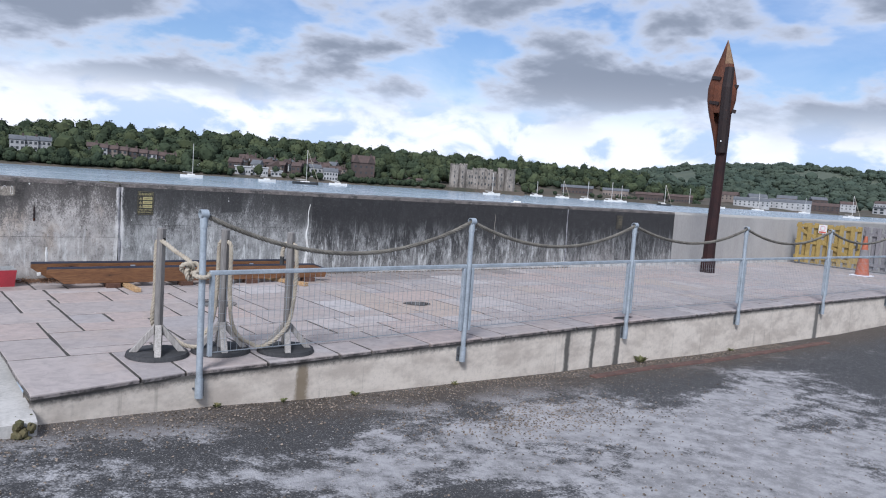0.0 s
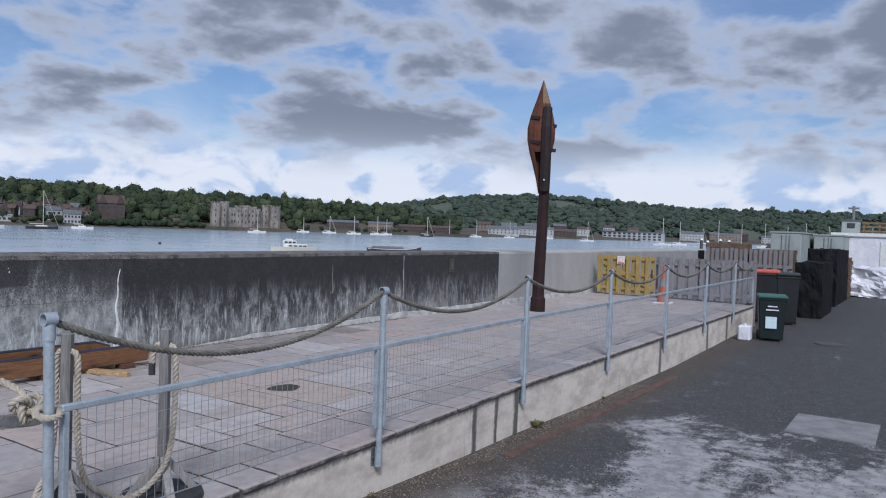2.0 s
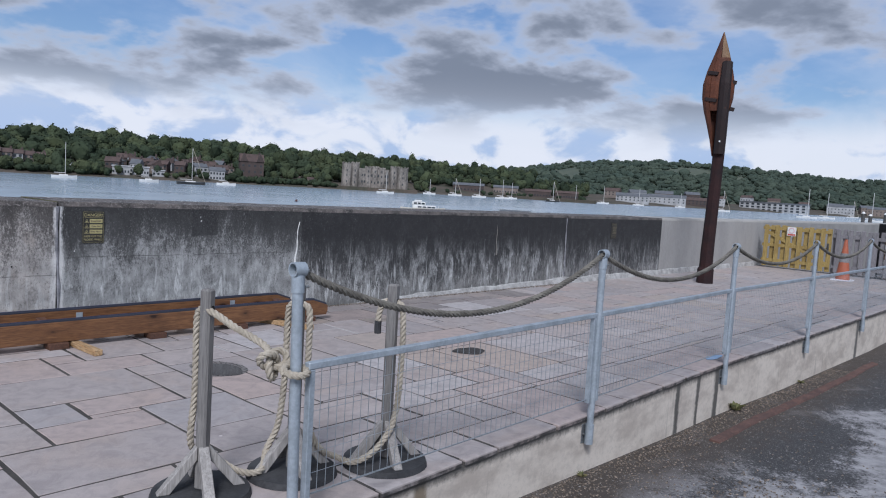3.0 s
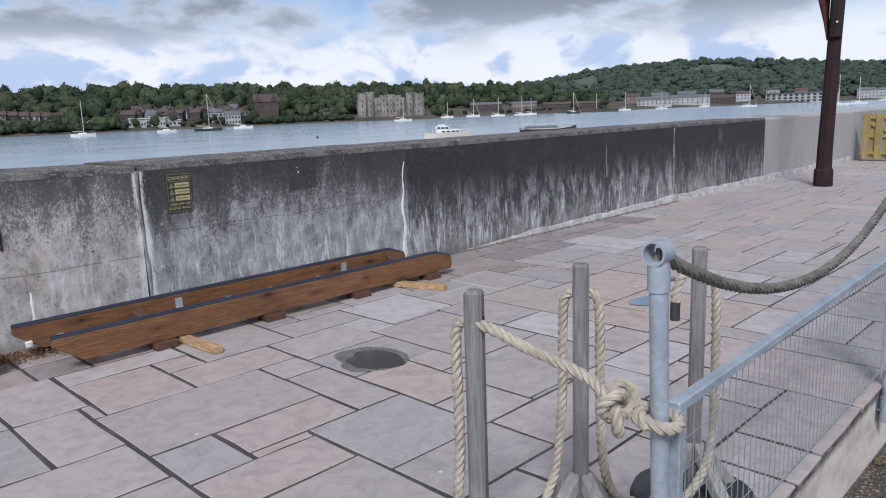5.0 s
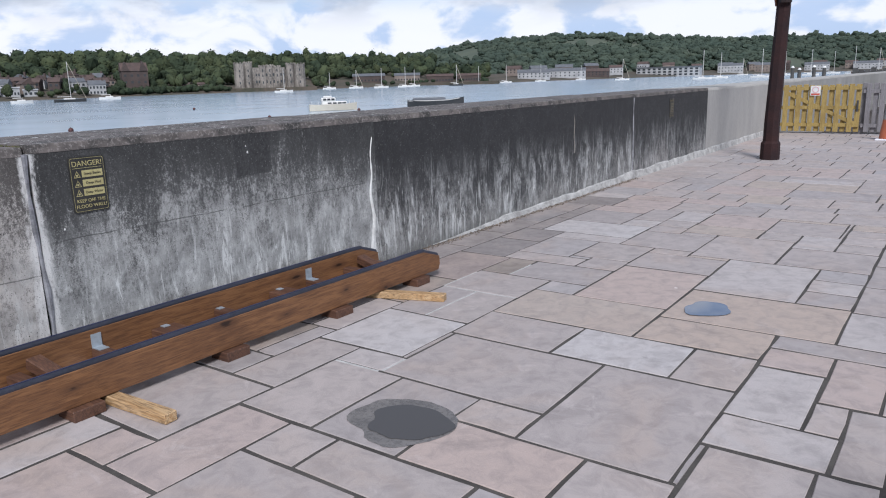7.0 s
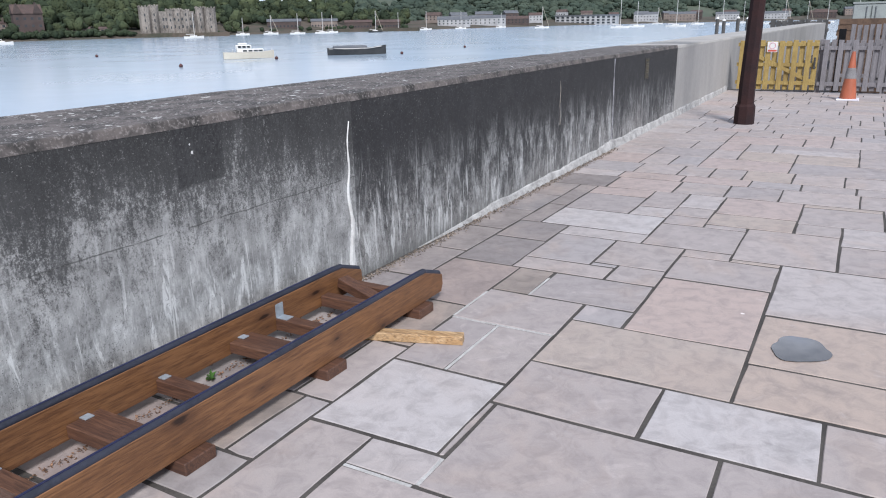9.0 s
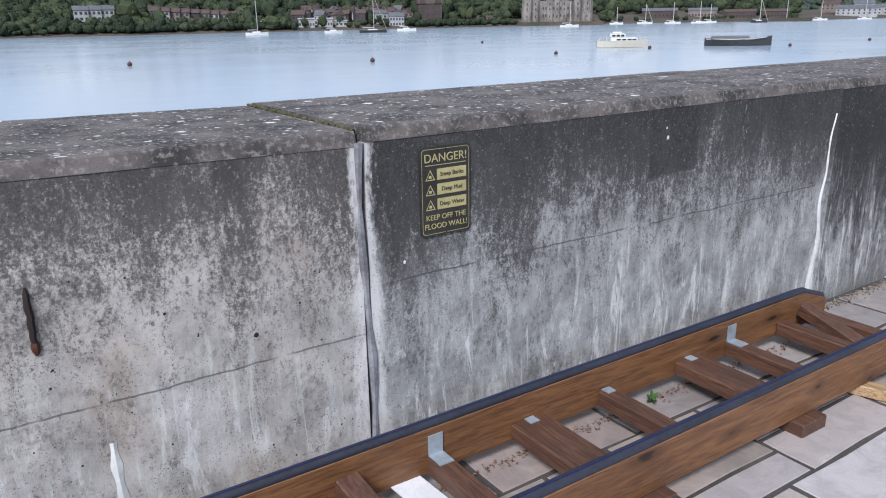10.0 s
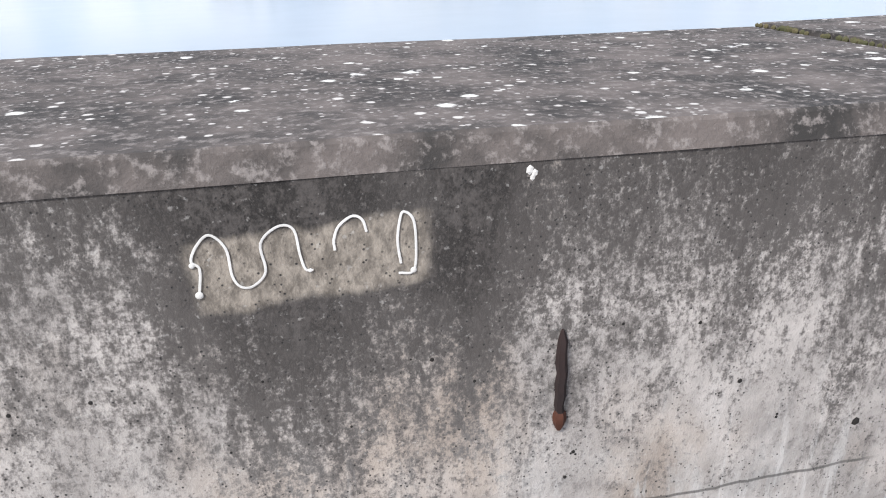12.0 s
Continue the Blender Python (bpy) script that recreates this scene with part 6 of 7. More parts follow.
for x, y, lab in ((10.0, 2.55, "pale square drain cover set in the asphalt"), (17.9, 3.37, "round iron drain cover in the asphalt")):
    top = root("drain_cover", lab, "drain cover", Matrix.Translation((x, y, ground_z(x) + 0.016)))
    if x < 12:
        part("plate", wobble(boxed(-0.55, 0.55, -0.45, 0.45, -0.02, 0.0), 0.01), M_COVER, top)
    else:
        part("plate", tube(bmesh.new(), [(0, 0, -0.02), (0, 0, 0.004)], 0.3, 20), M_IRON, top)


# ---- far shore: AZ is the bearing clockwise from +y, in degrees, seen from the terrace ----
EYE_AT = Vector((0.9, 5.0, 0.0))
WATER_Z = -3.0
SHORE = ((-30, 330), (0, 330), (10, 345), (24, 385), (39, 455), (50, 545), (60, 650), (70, 860), (80, 1080), (100, 1350), (130, 1500))
RIDGE = ((-30, 1.9), (7, 1.8), (12, 2.2), (22, 2.4), (28, 2.4), (35, 2.15), (40, 2.05), (45, 2.05), (50, 1.8), (53, 1.7), (130, 1.5))
HILL = ((40, 0.6), (48, 1.2), (53, 1.9), (57, 2.5), (61, 2.75), (65, 2.85), (70, 2.6), (75, 2.35), (81, 2.45), (88, 2.4), (100, 2.3), (130, 1.8))


def far_at(az, d, z=WATER_Z):
    return EYE_AT + Vector((d * math.sin(radians(az)), d * math.cos(radians(az)), z))


def facing(az, d, z=WATER_Z, turn=0.0):
    """Local x to the right and y away, as seen from the terrace."""
    return Matrix.Translation(far_at(az, d, z)) @ Matrix.Rotation(radians(-az + turn), 4, "Z")


def bank_z(az, back):
    """Height of the near bank, back metres behind the shoreline."""
    d = along(SHORE, az)
    crown = (d + 170) * math.tan(radians(along(RIDGE, az))) + 1.4 - 8.5 if az < 54 else 5.0
    f = min(1.0, max(0.0, (back - 6) / 150))
    return WATER_Z + 1.2 * min(1, back / 5) + (crown - WATER_Z - 1.2) * f ** 1.15


bm = bmesh.new()
rows_ = []
for i in range(-20, 126):
    az = i
    d = along(SHORE, az)
    rows_.append([bm.verts.new(far_at(az, d + b, (bank_z(az, b) if b >= 0 else WATER_Z - 1) + (0.8 * noise.noise((i * 0.7, b * 0.1, 0)) if b > 5 else 0))) for b in (-4, 0, 3, 8, 20, 40, 70, 110, 160, 220)])
for a, b in zip(rows_, rows_[1:]):
    for j in range(9):
        bm.faces.new((a[j], b[j], b[j + 1], a[j + 1]))
thing("far_bank", bm, M_BANK, "wooded river bank with a muddy foreshore", "bank", kind="structure", smooth=True)

bm = bmesh.new()
rows_ = []
for i in range(38, 131):
    top_ = along(HILL, i)
    col = []
    for f in (0.0, 0.25, 0.5, 0.75, 1.0, 1.15):
        d = max(along(SHORE, i) + 90, 900) + 900 * f
        z = WATER_Z + 2 + (2000 * math.tan(radians(top_)) - 9) * min(1, f) ** 0.9 * (1 if f <= 1 else 0.8) + 5 * noise.noise((i * 0.3, f * 3, 7))
        col.append(bm.verts.new(far_at(i, d, z)))
    rows_.append(col)
for a, b in zip(rows_, rows_[1:]):
    for j in range(5):
        bm.faces.new((a[j], b[j], b[j + 1], a[j + 1]))
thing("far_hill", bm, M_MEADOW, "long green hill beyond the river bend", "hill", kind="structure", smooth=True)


_ico = bmesh.new()
bmesh.ops.create_icosphere(_ico, subdivisions=2, radius=1.0)
ICO_V = np.array([v.co[:] for v in _ico.verts])
ICO_F = np.array([[v.index for v in f.verts] for f in _ico.faces])
_ico.free()


def crowns(name, spots, leaf, mat, label, seed, per=75):
    """Many tree crowns: each a lumpy mass over uneven limbs, fringed with small tilted leaf clumps."""
    rg = np.random.default_rng(seed)
    verts, faces = [], []
    base = 0
    for x, y, z, r, h in spots:
        reach = np.array((r, r, h * 0.5))
        mid_ = np.array((x, y, z + h * 0.5))
        limbs = rg.normal(size=(6, 3))
        limbs[:, 2] = np.abs(limbs[:, 2])
        limbs /= np.linalg.norm(limbs, axis=1)[:, None]
        amount = rg.uniform(0.15, 0.42, 6)

        def swell(u):
            return 0.68 + (np.maximum(0, u @ limbs.T) ** 5 * amount).sum(1)

        core = mid_ + ICO_V * swell(ICO_V)[:, None] * reach * 0.9
        verts.append(core)
        faces += (ICO_F + base).tolist()
        base += len(ICO_V)
        u = rg.normal(size=(per, 3))
        u[:, 2] += 0.25
        u /= np.linalg.norm(u, axis=1)[:, None]
        c = mid_ + u * (swell(u) * rg.uniform(0.84, 1.0, per))[:, None] * reach
        nrm = u + 0.45 * rg.normal(size=(per, 3))
        nrm /= np.linalg.norm(nrm, axis=1)[:, None]
        s1_ = np.cross(nrm, rg.normal(size=(per, 3)))
        s1_ /= np.linalg.norm(s1_, axis=1)[:, None]
        s2_ = np.cross(nrm, s1_)
        k = leaf * rg.uniform(0.5, 1.3, (per, 1)) * r
        verts.append(np.stack([c - s1_ * k, c - s2_ * k * 0.7, c + s1_ * k, c + s2_ * k * 0.8], 1).reshape(-1, 3))
        faces += np.arange(base, base + per * 4).reshape(-1, 4).tolist()
        base += per * 4
    ob = raw(name, np.concatenate(verts).tolist(), faces, mat)
    return tagged(ob, label, "woodland", kind="stuff")


rng = random.Random(11)
spots, dark_spots, low_spots = [], [], []
CLEAR = ((22.3, 31.0, 6, 62), (31.0, 34.5, 4, 45), (7.5, 10.3, 22, 50), (12.5, 19.0, 18, 44), (34.5, 39, 0, 24), (38.6, 44.8, 0, 30), (46.5, 57.5, 0, 46))
for _ in range(4200):
    az = rng.uniform(-4, 58)
    back = rng.uniform(4, 190) if rng.random() < 0.6 else rng.uniform(120, 190)
    village = any(a0 < az < a1 and b0 < back < b1 for a0, a1, b0, b1 in CLEAR)
    if village and (az > 38 or rng.random() < 0.5):
        continue
    if az > 46 and back < 55:
        continue
    p = far_at(az, along(SHORE, az) + back, bank_z(az, back))
    r = (rng.uniform(2.2, 4.2) if rng.random() < 0.82 else rng.uniform(4.0, 5.8)) if back > 30 else rng.uniform(1.8, 3.4)
    if village:
        r = rng.uniform(1.5, 3.0)
    (spots if rng.random() < 0.55 else dark_spots).append((p.x, p.y, p.z - 0.5, r, r * rng.uniform(1.5, 2.6)))
crowns("far_woodland", spots, 0.14, M_LEAF, "mixed green woodland on the far river bank", 1)
crowns("far_woodland", dark_spots, 0.14, M_LEAF_DARK, "dark green woodland on the far river bank", 2)
for _ in range(900):
    az = rng.uniform(-4, 58)
    back = rng.uniform(3, 14)
    if (22.5 < az < 30.5) or (38.8 < az < 57.5 and rng.random() < 0.9):
        continue
    p = far_at(az, along(SHORE, az) + back, bank_z(az, back))
    r = rng.uniform(1.2, 2.6)
    low_spots.append((p.x, p.y, p.z - 0.6, r, r * 1.7))
crowns("bank_shrubs", low_spots, 0.17, M_LEAF_DARK, "dense shrubs above the foreshore", 3, 50)
hill_spots = []
for _ in range(6500):
    az = rng.uniform(44, 104)
    f = rng.random() ** 0.8
    top_ = along(HILL, az)
    d = max(along(SHORE, az) + 90, 900) + 900 * f
    z = WATER_Z + 2 + (2000 * math.tan(radians(top_)) - 9) * f ** 0.9
    if noise.noise((az * 0.22, f * 2.5, 3)) < -0.36 and f < 0.9:
        continue
    p = far_at(az, d, z)
    r = rng.uniform(4.5, 8.5) if rng.random() < 0.85 else rng.uniform(8, 11)
    hill_spots.append((p.x, p.y, p.z - 2, r, r * rng.uniform(1.2, 1.7)))
crowns("hill_woodland", hill_spots, 0.16, M_LEAF_FAR, "haze-tinted green woodland covering the hill", 4, 22)


def house(az, back, w, h, depth, roof_h, wall_mat, roof_mat, label, cols=3, storeys=2, turn=0.0, chim=True, lift=0.0, group="houses on the far bank", gable=False):
    d = along(SHORE, az) + back
    top = root("house", label, "house", facing(az, d, bank_z(az, back) - 0.5 + lift, turn), group)
    part("wall", boxed(-w / 2, w / 2, 0, depth, -2, h), wall_mat, top)
    bm = bmesh.new()
    e = 0.35
    if gable:
        a = [bm.verts.new(p) for p in ((-w / 2 - e, -e, h), (w / 2 + e, -e, h), (0, -e, h + roof_h))]
        b = [bm.verts.new((v.co.x, depth + e, v.co.z)) for v in a]
    else:
        a = [bm.verts.new(p) for p in ((-w / 2 - e, -e, h), (-w / 2 - e, depth + e, h), (-w / 2 - e, depth / 2, h + roof_h))]
        b = [bm.verts.new((w / 2 + e, v.co.y, v.co.z)) for v in a]
    bm.faces.new(a)
    bm.faces.new(b[::-1])
    for k in range(3):
        bm.faces.new((a[k], a[(k + 1) % 3], b[(k + 1) % 3], b[k]))
    rf = part("roof", bm, roof_mat, top)
    if chim:
        part("chimney", boxed(w * 0.3, w * 0.3 + 0.9, depth / 2 - 0.4, depth / 2 + 0.4, h, h + roof_h + 1.0), M_BRICK, rf)
    step_ = w / cols
    for s in range(storeys):
        z = 0.9 + s * (h - 0.4) / storeys
        for c in range(cols):
            x = -w / 2 + step_ * (c + 0.5)
            part("window", boxed(x - min(0.6, step_ * 0.28), x + min(0.6, step_ * 0.28), -0.05, 0.02, z, z + 1.2), M_WINDOW, top)


rng = random.Random(4)
for az in (8.3, 9.1, 9.9):
    house(az, 36, 6.0, 5.2, 7, 2.0, M_HWHITE, M_SLATE, "white rendered house above the wooded bank", 3, 2, 0, True, 3.0)
for i in range(9):
    az = 12.9 + i * 0.66
    house(az, 32, 4.4, 4.6, 7, 2.0, rng.choice((M_HCREAM, M_BRICK, M_HWHITE)), M_TILE, "terraced house with a brown tiled roof above the bank", 2, 2, rng.uniform(-3, 3), True, 3.0 - i * 0.3)
house(20.1, 26, 5.5, 2.2, 5, 1.4, M_HWHITE, M_HWHITE, "low white boathouse by the water", 2, 1, 0, False)
for az, back, w, h, wm, rm, lab, cols in ((23.3, 12, 8, 4.0, M_HWHITE, M_HWHITE, "long white flat-fronted waterside building", 6), (24.6, 12, 8, 4.0, M_HWHITE, M_HWHITE, "long white flat-fronted waterside building", 6), (25.8, 10, 6, 3.0, M_HWHITE, M_HWHITE, "white flat-roofed waterside annexe", 3)):
    house(az, back, w, h, 8, 0.6, wm, rm, lab, cols, 1, 0, False, 0.5)
for i in range(22):
    az = 22.6 + i * 0.38 + rng.uniform(-0.1, 0.1)
    back = 22 + (i * 37 % 4) * 11
    house(az, back, rng.uniform(4.5, 7), rng.uniform(4.4, 5.8), 7, rng.uniform(1.8, 2.6), rng.choice((M_HCREAM, M_BRICK, M_BRICK, M_HWHITE)), rng.choice((M_TILE, M_TILE, M_SLATE)), "village house among trees on the far bank", rng.choice((2, 3)), 2, rng.uniform(-25, 25), True, 0.3, gable=rng.random() < 0.3)
house(29.9, 10, 8, 5.4, 6, 2.2, M_HWHITE, M_SLATE, "black and white waterside inn", 5, 2, 4)
house(32.4, 24, 13.5, 11.0, 9, 4.6, M_BRICK, M_TILE, "tall old brick house with steep gables on the bank", 4, 3, 8, True, 0.0)
old = bpy.data.objects[[o.name for o in bpy.data.objects if o.name.startswith("house")][-1]]
for x in (-4.6, 4.6):
    bm = bmesh.new()
    a = [bm.verts.new(p) for p in ((x - 2.2, -0.5, 11.0), (x + 2.2, -0.5, 11.0), (x, -0.5, 16.0))]
    b = [bm.verts.new((v.co.x, 4.0, v.co.z)) for v in a]
    bm.faces.new(a)
    bm.faces.new(b[::-1])
    for k in range(3):
        bm.faces.new((a[k], a[(k + 1) % 3], b[(k + 1) % 3], b[k]))
    part("gable", bm, M_BRICK, old)
for az in (35.6, 36.9):
    house(az, 28, 6, 2.6, 6, 1.2, M_HCREAM, M_TILE, "small stone lodge on the wooded bank", 2, 1, 0, False)

# castle
cs = root("castle", "grey ragstone riverside castle ruin with towers and window openings", "castle", facing(41.7, 462, WATER_Z))


def tower(bm, x, y, r, h, seg=10):
    bmesh.ops.create_cone(bm, cap_ends=True, segments=seg, radius1=r * 1.04, radius2=r, depth=h, matrix=Matrix.Translation((x, y, h / 2)))
    return bm


part("curtain_wall", wobble(boxed(-19.5, 19.5, 3, 8, 0, 12.5), 0.4, 0.2), M_STONE, cs)
part("keep_wall", wobble(boxed(-10, 9, 1.5, 4, 0, 14.0), 0.3, 0.3), M_STONE, cs)
for x, r, h in ((-17.5, 3.4, 16.5), (-12.5, 2.6, 16.8), (-4.2, 2.4, 14.6), (0.0, 2.2, 14.8), (4.2, 2.2, 14.2), (12.0, 2.6, 15.6), (17.5, 3.4, 15.4)):
    tw = part("tower", tower(bmesh.new(), x, 2.6, r, h), M_STONE, cs)
    for k in range(6):
        a = math.pi * (1 + k / 5)
        part("merlon", boxed(x + r * 0.86 * math.cos(a) - 0.45, x + r * 0.86 * math.cos(a) + 0.45, 2.6 + r * 0.86 * math.sin(a) - 0.45, 2.6 + r * 0.86 * math.sin(a) + 0.45, h - 0.1, h + 0.6 + 0.3 * (k % 2)), M_STONE, tw)
    for z in (4.5, 8.5, 11.5):
        part("slit", boxed(x - 0.28, x + 0.28, 2.6 - r - 0.12, 2.6 - r + 0.5, z, z + 1.4), M_WINDOW, tw)
for x in (-14.9, 14.8):
    part("brick_infill", boxed(x - 1.9, x + 1.9, 2.3, 3.5, 8.5, 14.8), M_BRICK, cs, "red brick infill high in the wall")
for x in (-8, -6.4, -2, 2.1, 6.5, 8):
    for z in (5, 9):
        part("window", boxed(x - 0.4, x + 0.4, 1.2, 2.2, z, z + 1.5), M_WINDOW, cs)
part("river_wall", boxed(-24, 27, -4, 0, -1, 2.2), M_BANK, cs, "low stone river wall")

for az, w, lab, wm, rm in ((49.0, 24, "long low slate-roofed waterside barrack", M_BRICK, M_SLATE), (51.9, 20, "long blue-grey waterside building", M_HCREAM, M_SLATE), (54.4, 22, "long red brick waterside range", M_BRICK, M_TILE), (56.6, 20, "long red brick waterside range", M_BRICK, M_TILE)):
    d = along(SHORE, az)
    house(az, 30, w, 4.6, 9, 2.0, wm, rm, lab, 9, 1, 0, False, 0.5)
top = root("quay_wall", "brown stone quay wall along the far shore", "quay", facing(52, along(SHORE, 52) + 3, WATER_Z, -33))
part("wall", boxed(-72, 75, 0, 2, -1, 2.2), M_BANK, top)

# modern flats and marina
d = along(SHORE, 71.2) + 20
fl = root("apartment_block", "white modern apartment block by the far marina", "apartments", facing(71.2, d, WATER_Z, -15))
part("wall", boxed(-36, 36, 0, 14, 0, 10.5), M_HWHITE, fl)
part("roof", boxed(-37, 37, -1, 15, 10.5, 11.2), M_SLATE, fl)
for s in range(3):
    for c in range(12):
        x = -33 + c * 6
        part("window", boxed(x - 1.6, x + 1.6, -0.1, 0.1, 1.2 + s * 3.1, 3.2 + s * 3.1), M_WINDOW, fl)
for az, w, h, m_, lab in ((61.5, 30, 5, M_HWHITE, "white waterside shed far off"), (64, 36, 6, M_HWHITE, "white marina building far off"), (66, 30, 5, M_BRICK, "red waterside shed far off"), (75.5, 30, 8, M_HWHITE, "white far waterside houses"), (78, 34, 8, M_HCREAM, "buff far waterside houses"), (81, 30, 7, M_HWHITE, "white far waterside houses"), (84, 34, 7, M_HWHITE, "white far waterside houses"), (87, 34, 7, M_BRICK, "brick far waterside houses")):
    house(az, 25, w, h, 12, 3, m_, M_SLATE if m_ is not M_BRICK else M_TILE, lab, 8, 2, 0, False, 1.5, "far marina buildings")
for i in range(16):
    house(60 + i * 1.9 + rng.uniform(-0.3, 0.3), 40 + rng.uniform(0, 60), rng.uniform(10, 18), rng.uniform(5, 8), 10, 3, rng.choice((M_HWHITE, M_HCREAM, M_BRICK)), rng.choice((M_TILE, M_SLATE)), "far house below the hill", 4, 2, rng.uniform(-20, 20), False, 3, "far marina buildings")


# ---- boats ----
def hull(bm, length, beam_, height, sheer=0.3, n=12):
    rows__ = []
    for i in range(n + 1):
        f = i / n
        x = -length / 2 + length * f
        w = beam_ / 2 * (1 - max(0, (f - 0.45) / 0.55) ** 2.2) * (0.82 + 0.18 * min(1, f / 0.2))
        z = height + sheer * (abs(f - 0.4) / 0.6) ** 2
        rows__.append([bm.verts.new(p) for p in ((x, -w, z), (x, -w * 0.86, 0.05), (x, 0, -0.35), (x, w * 0.86, 0.05), (x, w, z))])
    for a, b in zip(rows__, rows__[1:]):
        for j in range(4):
            bm.faces.new((a[j], b[j], b[j + 1], a[j + 1]))
        bm.faces.new((a[4], b[4], b[0], a[0]))
    bm.faces.new(rows__[0])
    return bm


def yacht(az, d, length, mast, dark=False, turn=0.0, rig=False):
    lab = "black-hulled moored sailing yacht with bare mast" if dark else "white moored sailing yacht with bare mast"
    top = root("sailing_yacht", lab, "yacht", facing(az, d, WATER_Z, turn), "moored yachts")
    part("hull", hull(bmesh.new(), length, length * 0.28, 0.9), M_HULL_DARK if dark else M_HULL, top)
    part("cabin", boxed(-length * 0.2, length * 0.15, -length * 0.08, length * 0.08, 0.85, 1.35, 0.1), M_HULL, top)
    r = max(0.05, min(0.16, d * 0.00034))
    part("mast", tube(bmesh.new(), [(0.3, 0, 0.9), (0.3, 0, mast)], r, 6), M_MAST, top)
    part("boom", tube(bmesh.new(), [(0.3, 0, 1.9), (-length * 0.4, 0, 1.9)], r, 6), M_MAST, top)
    if rig:
        part("stay", tube(bmesh.new(), [(0.3, 0, mast), (length * 0.5, 0, 1.2)], r * 0.9, 4), M_ROPE, top)


yacht(28.1, 300, 10.5, 14.0, True, 8, True)
yacht(19.7, 285, 8, 12.5, False, 0)
yacht(25.2, 300, 7, 1.5, False, 10)
yacht(42.6, 380, 9, 11.5, False, 5)
yacht(30.6, 330, 8, 1.8, False, -8)
for az, d, l, m_, dk in ((46.0, 480, 8, 10, 0), (48.0, 490, 9, 11.5, 0), (49.9, 470, 9, 12, 0), (51.7, 480, 9, 12.5, 0), (52.4, 500, 8, 11, 0), (55.6, 480, 9, 13, 1), (57.3, 560, 9, 13, 0), (59.4, 600, 9, 14, 0), (62.0, 640, 9, 14, 0), (65.0, 700, 9, 13, 0), (68.0, 560, 10, 15, 0), (73.6, 480, 11, 17, 0), (74.8, 520, 10, 16, 0), (77.5, 500, 12, 17, 0), (79.0, 640, 10, 18, 0), (80.6, 560, 10, 17, 0), (82.0, 700, 10, 18, 0), (83.2, 600, 11, 19, 0), (84.6, 640, 10, 18, 0), (86.0, 700, 10, 17, 0), (87.2, 640, 10, 18, 0), (89.0, 700, 10, 18, 0), (76.3, 800, 10, 16, 0)):
    yacht(az, d, l, m_, bool(dk), rng.uniform(-12, 12), rng.random() < 0.4)

cr = root("cabin_cruiser", "cream cabin cruiser moored on the river", "motor boat", facing(46.0, 122, WATER_Z, 4) @ Matrix.Diagonal((1, 1, 0.78, 1)))
part("hull", hull(bmesh.new(), 7.6, 2.7, 1.15, 0.35), M_HULL_CREAM, cr, "cream hull")
part("cabin", boxed(-1.8, 2.2, -0.95, 0.95, 1.1, 1.85, 0.15), M_HULL, cr)
wh = part("wheelhouse", boxed(-1.9, 0.4, -0.9, 0.9, 1.8, 2.6, 0.15), M_HULL, cr)
for x in (-1.6, -0.95, -0.3):
    part("window", boxed(x, x + 0.5, -0.93, -0.88, 2.05, 2.45), M_WINDOW, wh)
for x in (-0.9, -0.1, 0.7, 1.4):
    part("cabin_window", boxed(x, x + 0.6, -0.98, -0.93, 1.35, 1.65), M_WINDOW, cr)
part("flybridge", boxed(-1.5, -0.2, -0.7, 0.7, 2.6, 2.95, 0.1), M_HULL, cr)
for x in (-3.4, -2.4, 2.6, 3.4):
    part("stanchion", tube(bmesh.new(), [(x, -0.9 if x < 2 else -0.4, 1.2), (x, -0.9 if x < 2 else -0.4, 1.9)], 0.03, 5), M_MAST, cr)
bt = root("workboat", "black open workboat with a grey cover moored on the river", "work boat", facing(53.8, 127, WATER_Z, 3))
part("hull", hull(bmesh.new(), 9.6, 2.9, 0.9, 0.55), M_HULL_DARK, bt, "black hull")
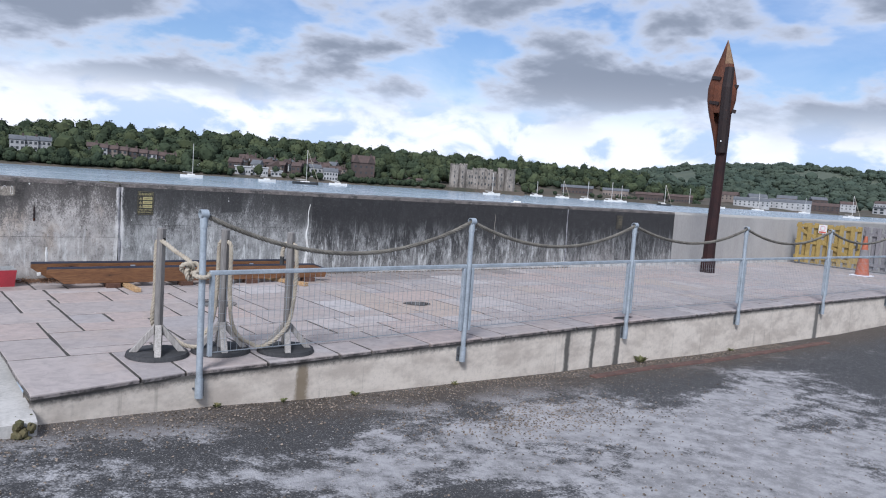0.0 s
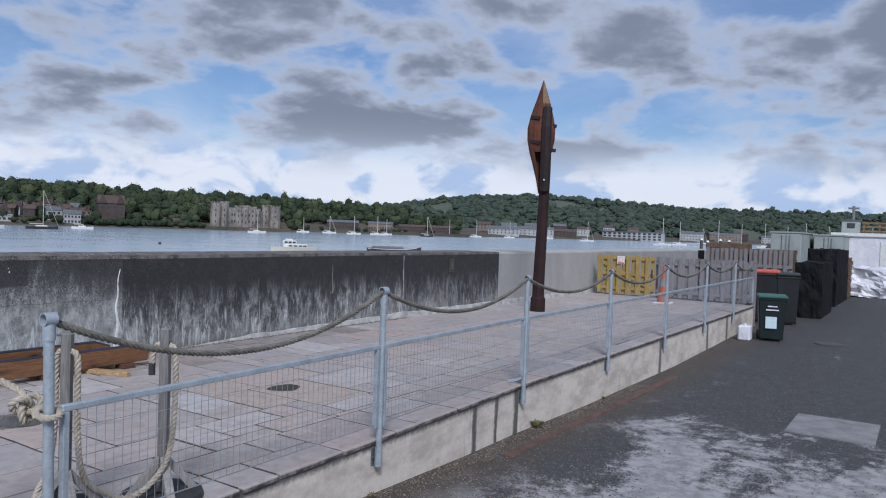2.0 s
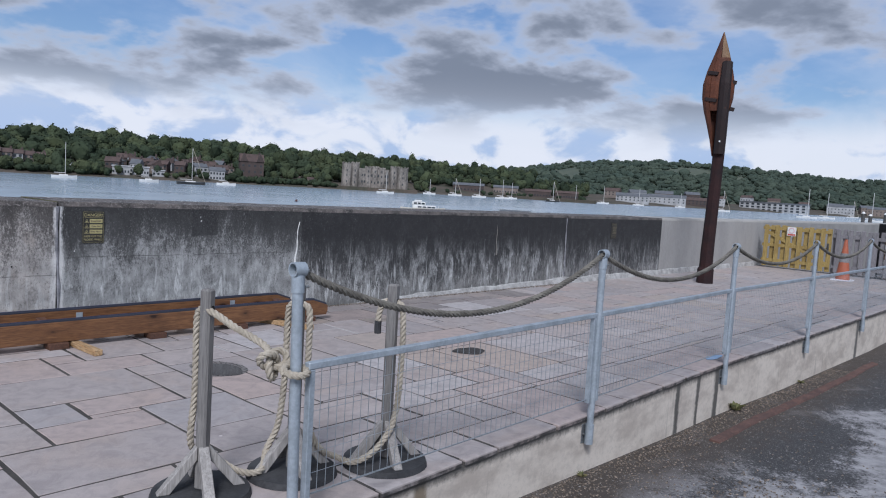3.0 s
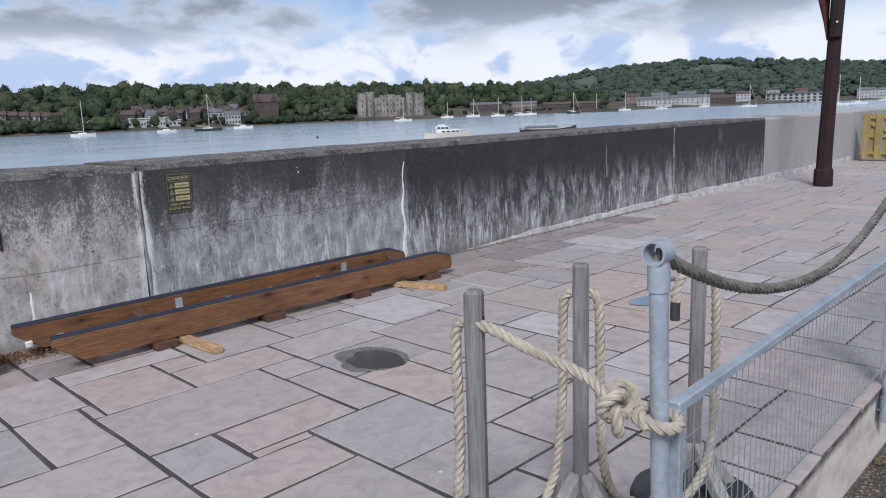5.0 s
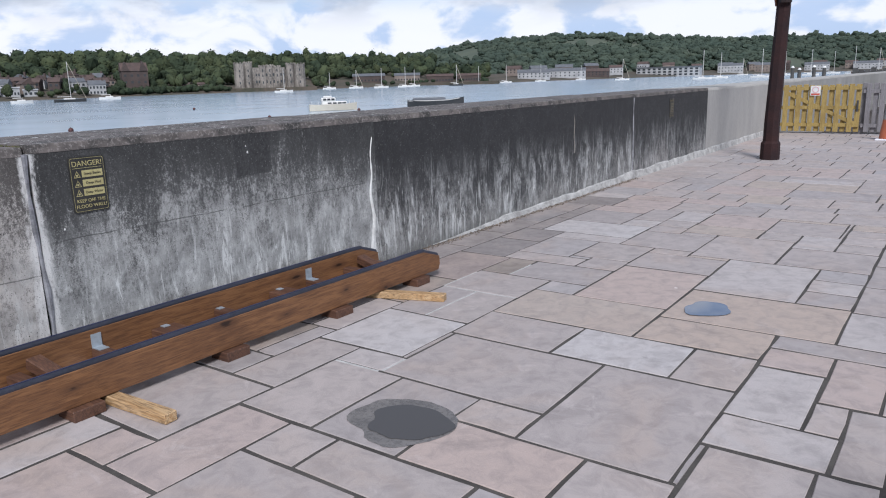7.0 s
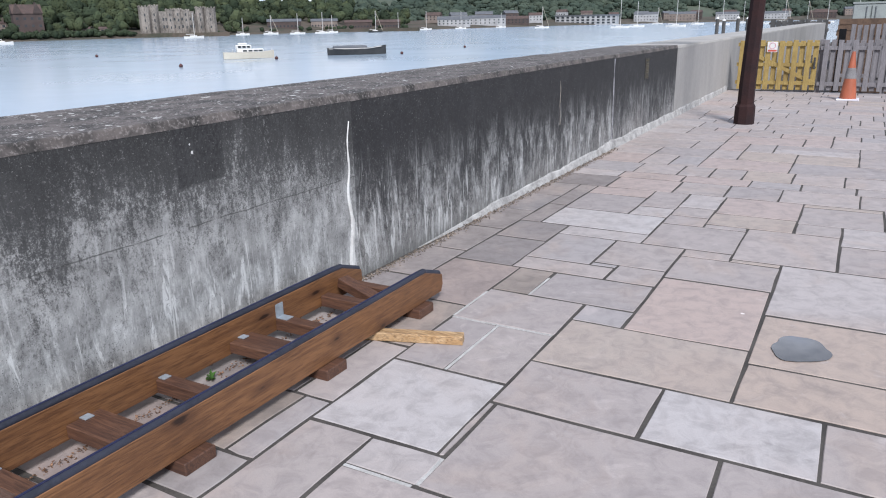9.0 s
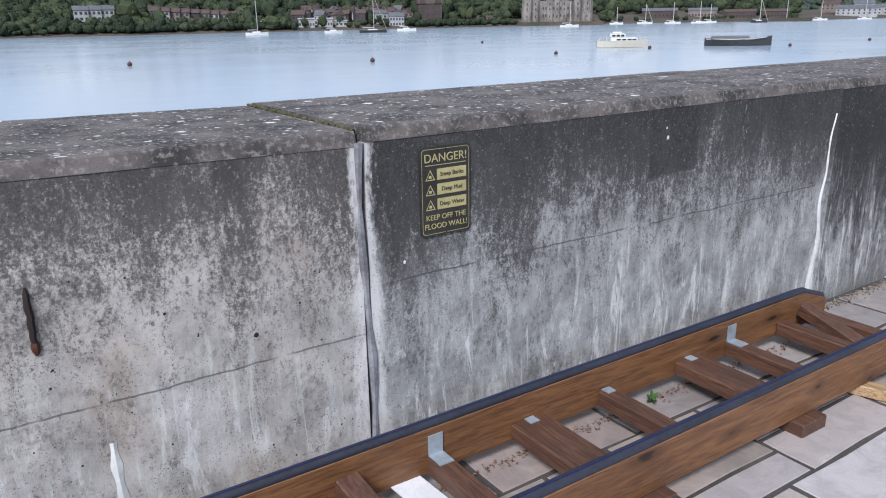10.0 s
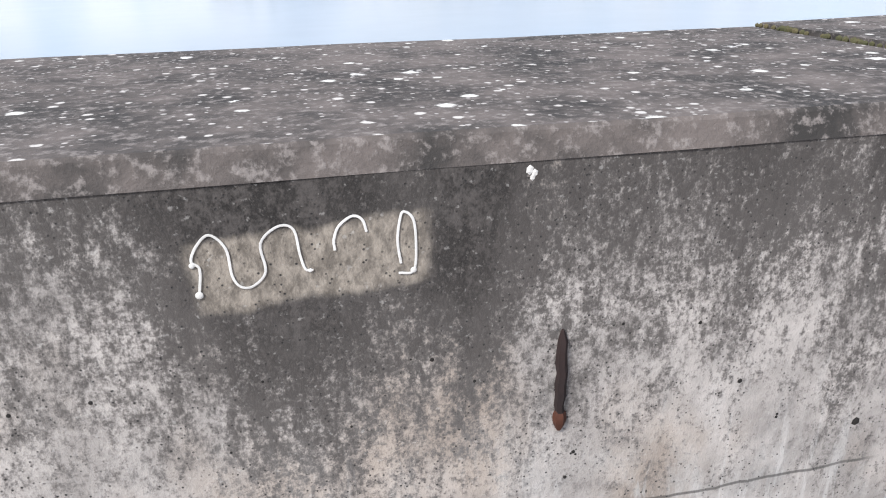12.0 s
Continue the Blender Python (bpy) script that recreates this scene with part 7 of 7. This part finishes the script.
part("gunwale", tube(bmesh.new(), [(-4.6, -1.2, 1.0), (-1, -1.38, 0.95), (2, -1.3, 1.0), (4.0, -0.6, 1.25)], 0.07, 6), M_MAST, bt)
part("cover", wobble(boxed(-3.9, 1.6, -0.9, 0.9, 0.8, 1.45, 0.2), 0.12, 0.8), M_SLATE, bt, "grey canvas cover")

for az, d, r in ((27.7, 89, 0.32), (41.2, 101, 0.28), (47.9, 116, 0.3), (57.1, 124, 0.28), (61.9, 150, 0.3), (11.0, 95, 0.32), (36.0, 150, 0.3)):
    top = root("mooring_buoy", "dull red mooring buoy floating on the river", "buoy", facing(az, d, WATER_Z), "mooring buoys")
    bm = bmesh.new()
    bmesh.ops.create_uvsphere(bm, u_segments=12, v_segments=8, radius=r * 0.85, matrix=Matrix.Translation((0, 0, r * 0.6)))
    part("float", bm, M_BUOY, top, "", True)
    part("ring", tube(bmesh.new(), [(0, 0, r * 1.45), (0, 0, r * 1.75)], r * 0.2, 6), M_BRACKET, top)

for x, y, tall in ((60.8, 16.8, 4.55), (60.9, 16.35, 4.4), (61.0, 15.4, 4.55), (61.1, 14.75, 4.5)):
    top = root("mooring_pile", "dark timber mooring pile with a white cap in the river", "pile", Matrix.Translation((x, y, WATER_Z)), "mooring piles")
    part("shaft", tube(bmesh.new(), [(0, 0, -0.5), (0, 0, tall)], 0.13, 10), M_PILE, top)
    part("cap", tube(bmesh.new(), [(0, 0, tall), (0, 0, tall + 0.14)], [0.14, 0.06], 10), M_HULL, top, "white cap")

jetty = root("timber_jetty", "long dark timber jetty standing in the river", "jetty", Matrix.Translation((81.4, 12.9, WATER_Z)) @ Matrix.Rotation(radians(90), 4, "Z"))
for i in range(10):
    part("plank", boxed(-2.5 + i * 0.5, -2.04 + i * 0.5, 0, 0.15, -0.4, 4.3 + 0.12 * math.sin(i * 2.3), 0.02), M_PILE, jetty)
part("walkway", boxed(-2.6, 2.6, -1.8, -0.01, 3.9, 4.1), M_STACK, jetty)
part("wale", boxed(-2.6, 2.6, 0.155, 0.27, 3.2, 3.5), M_PILE, jetty)
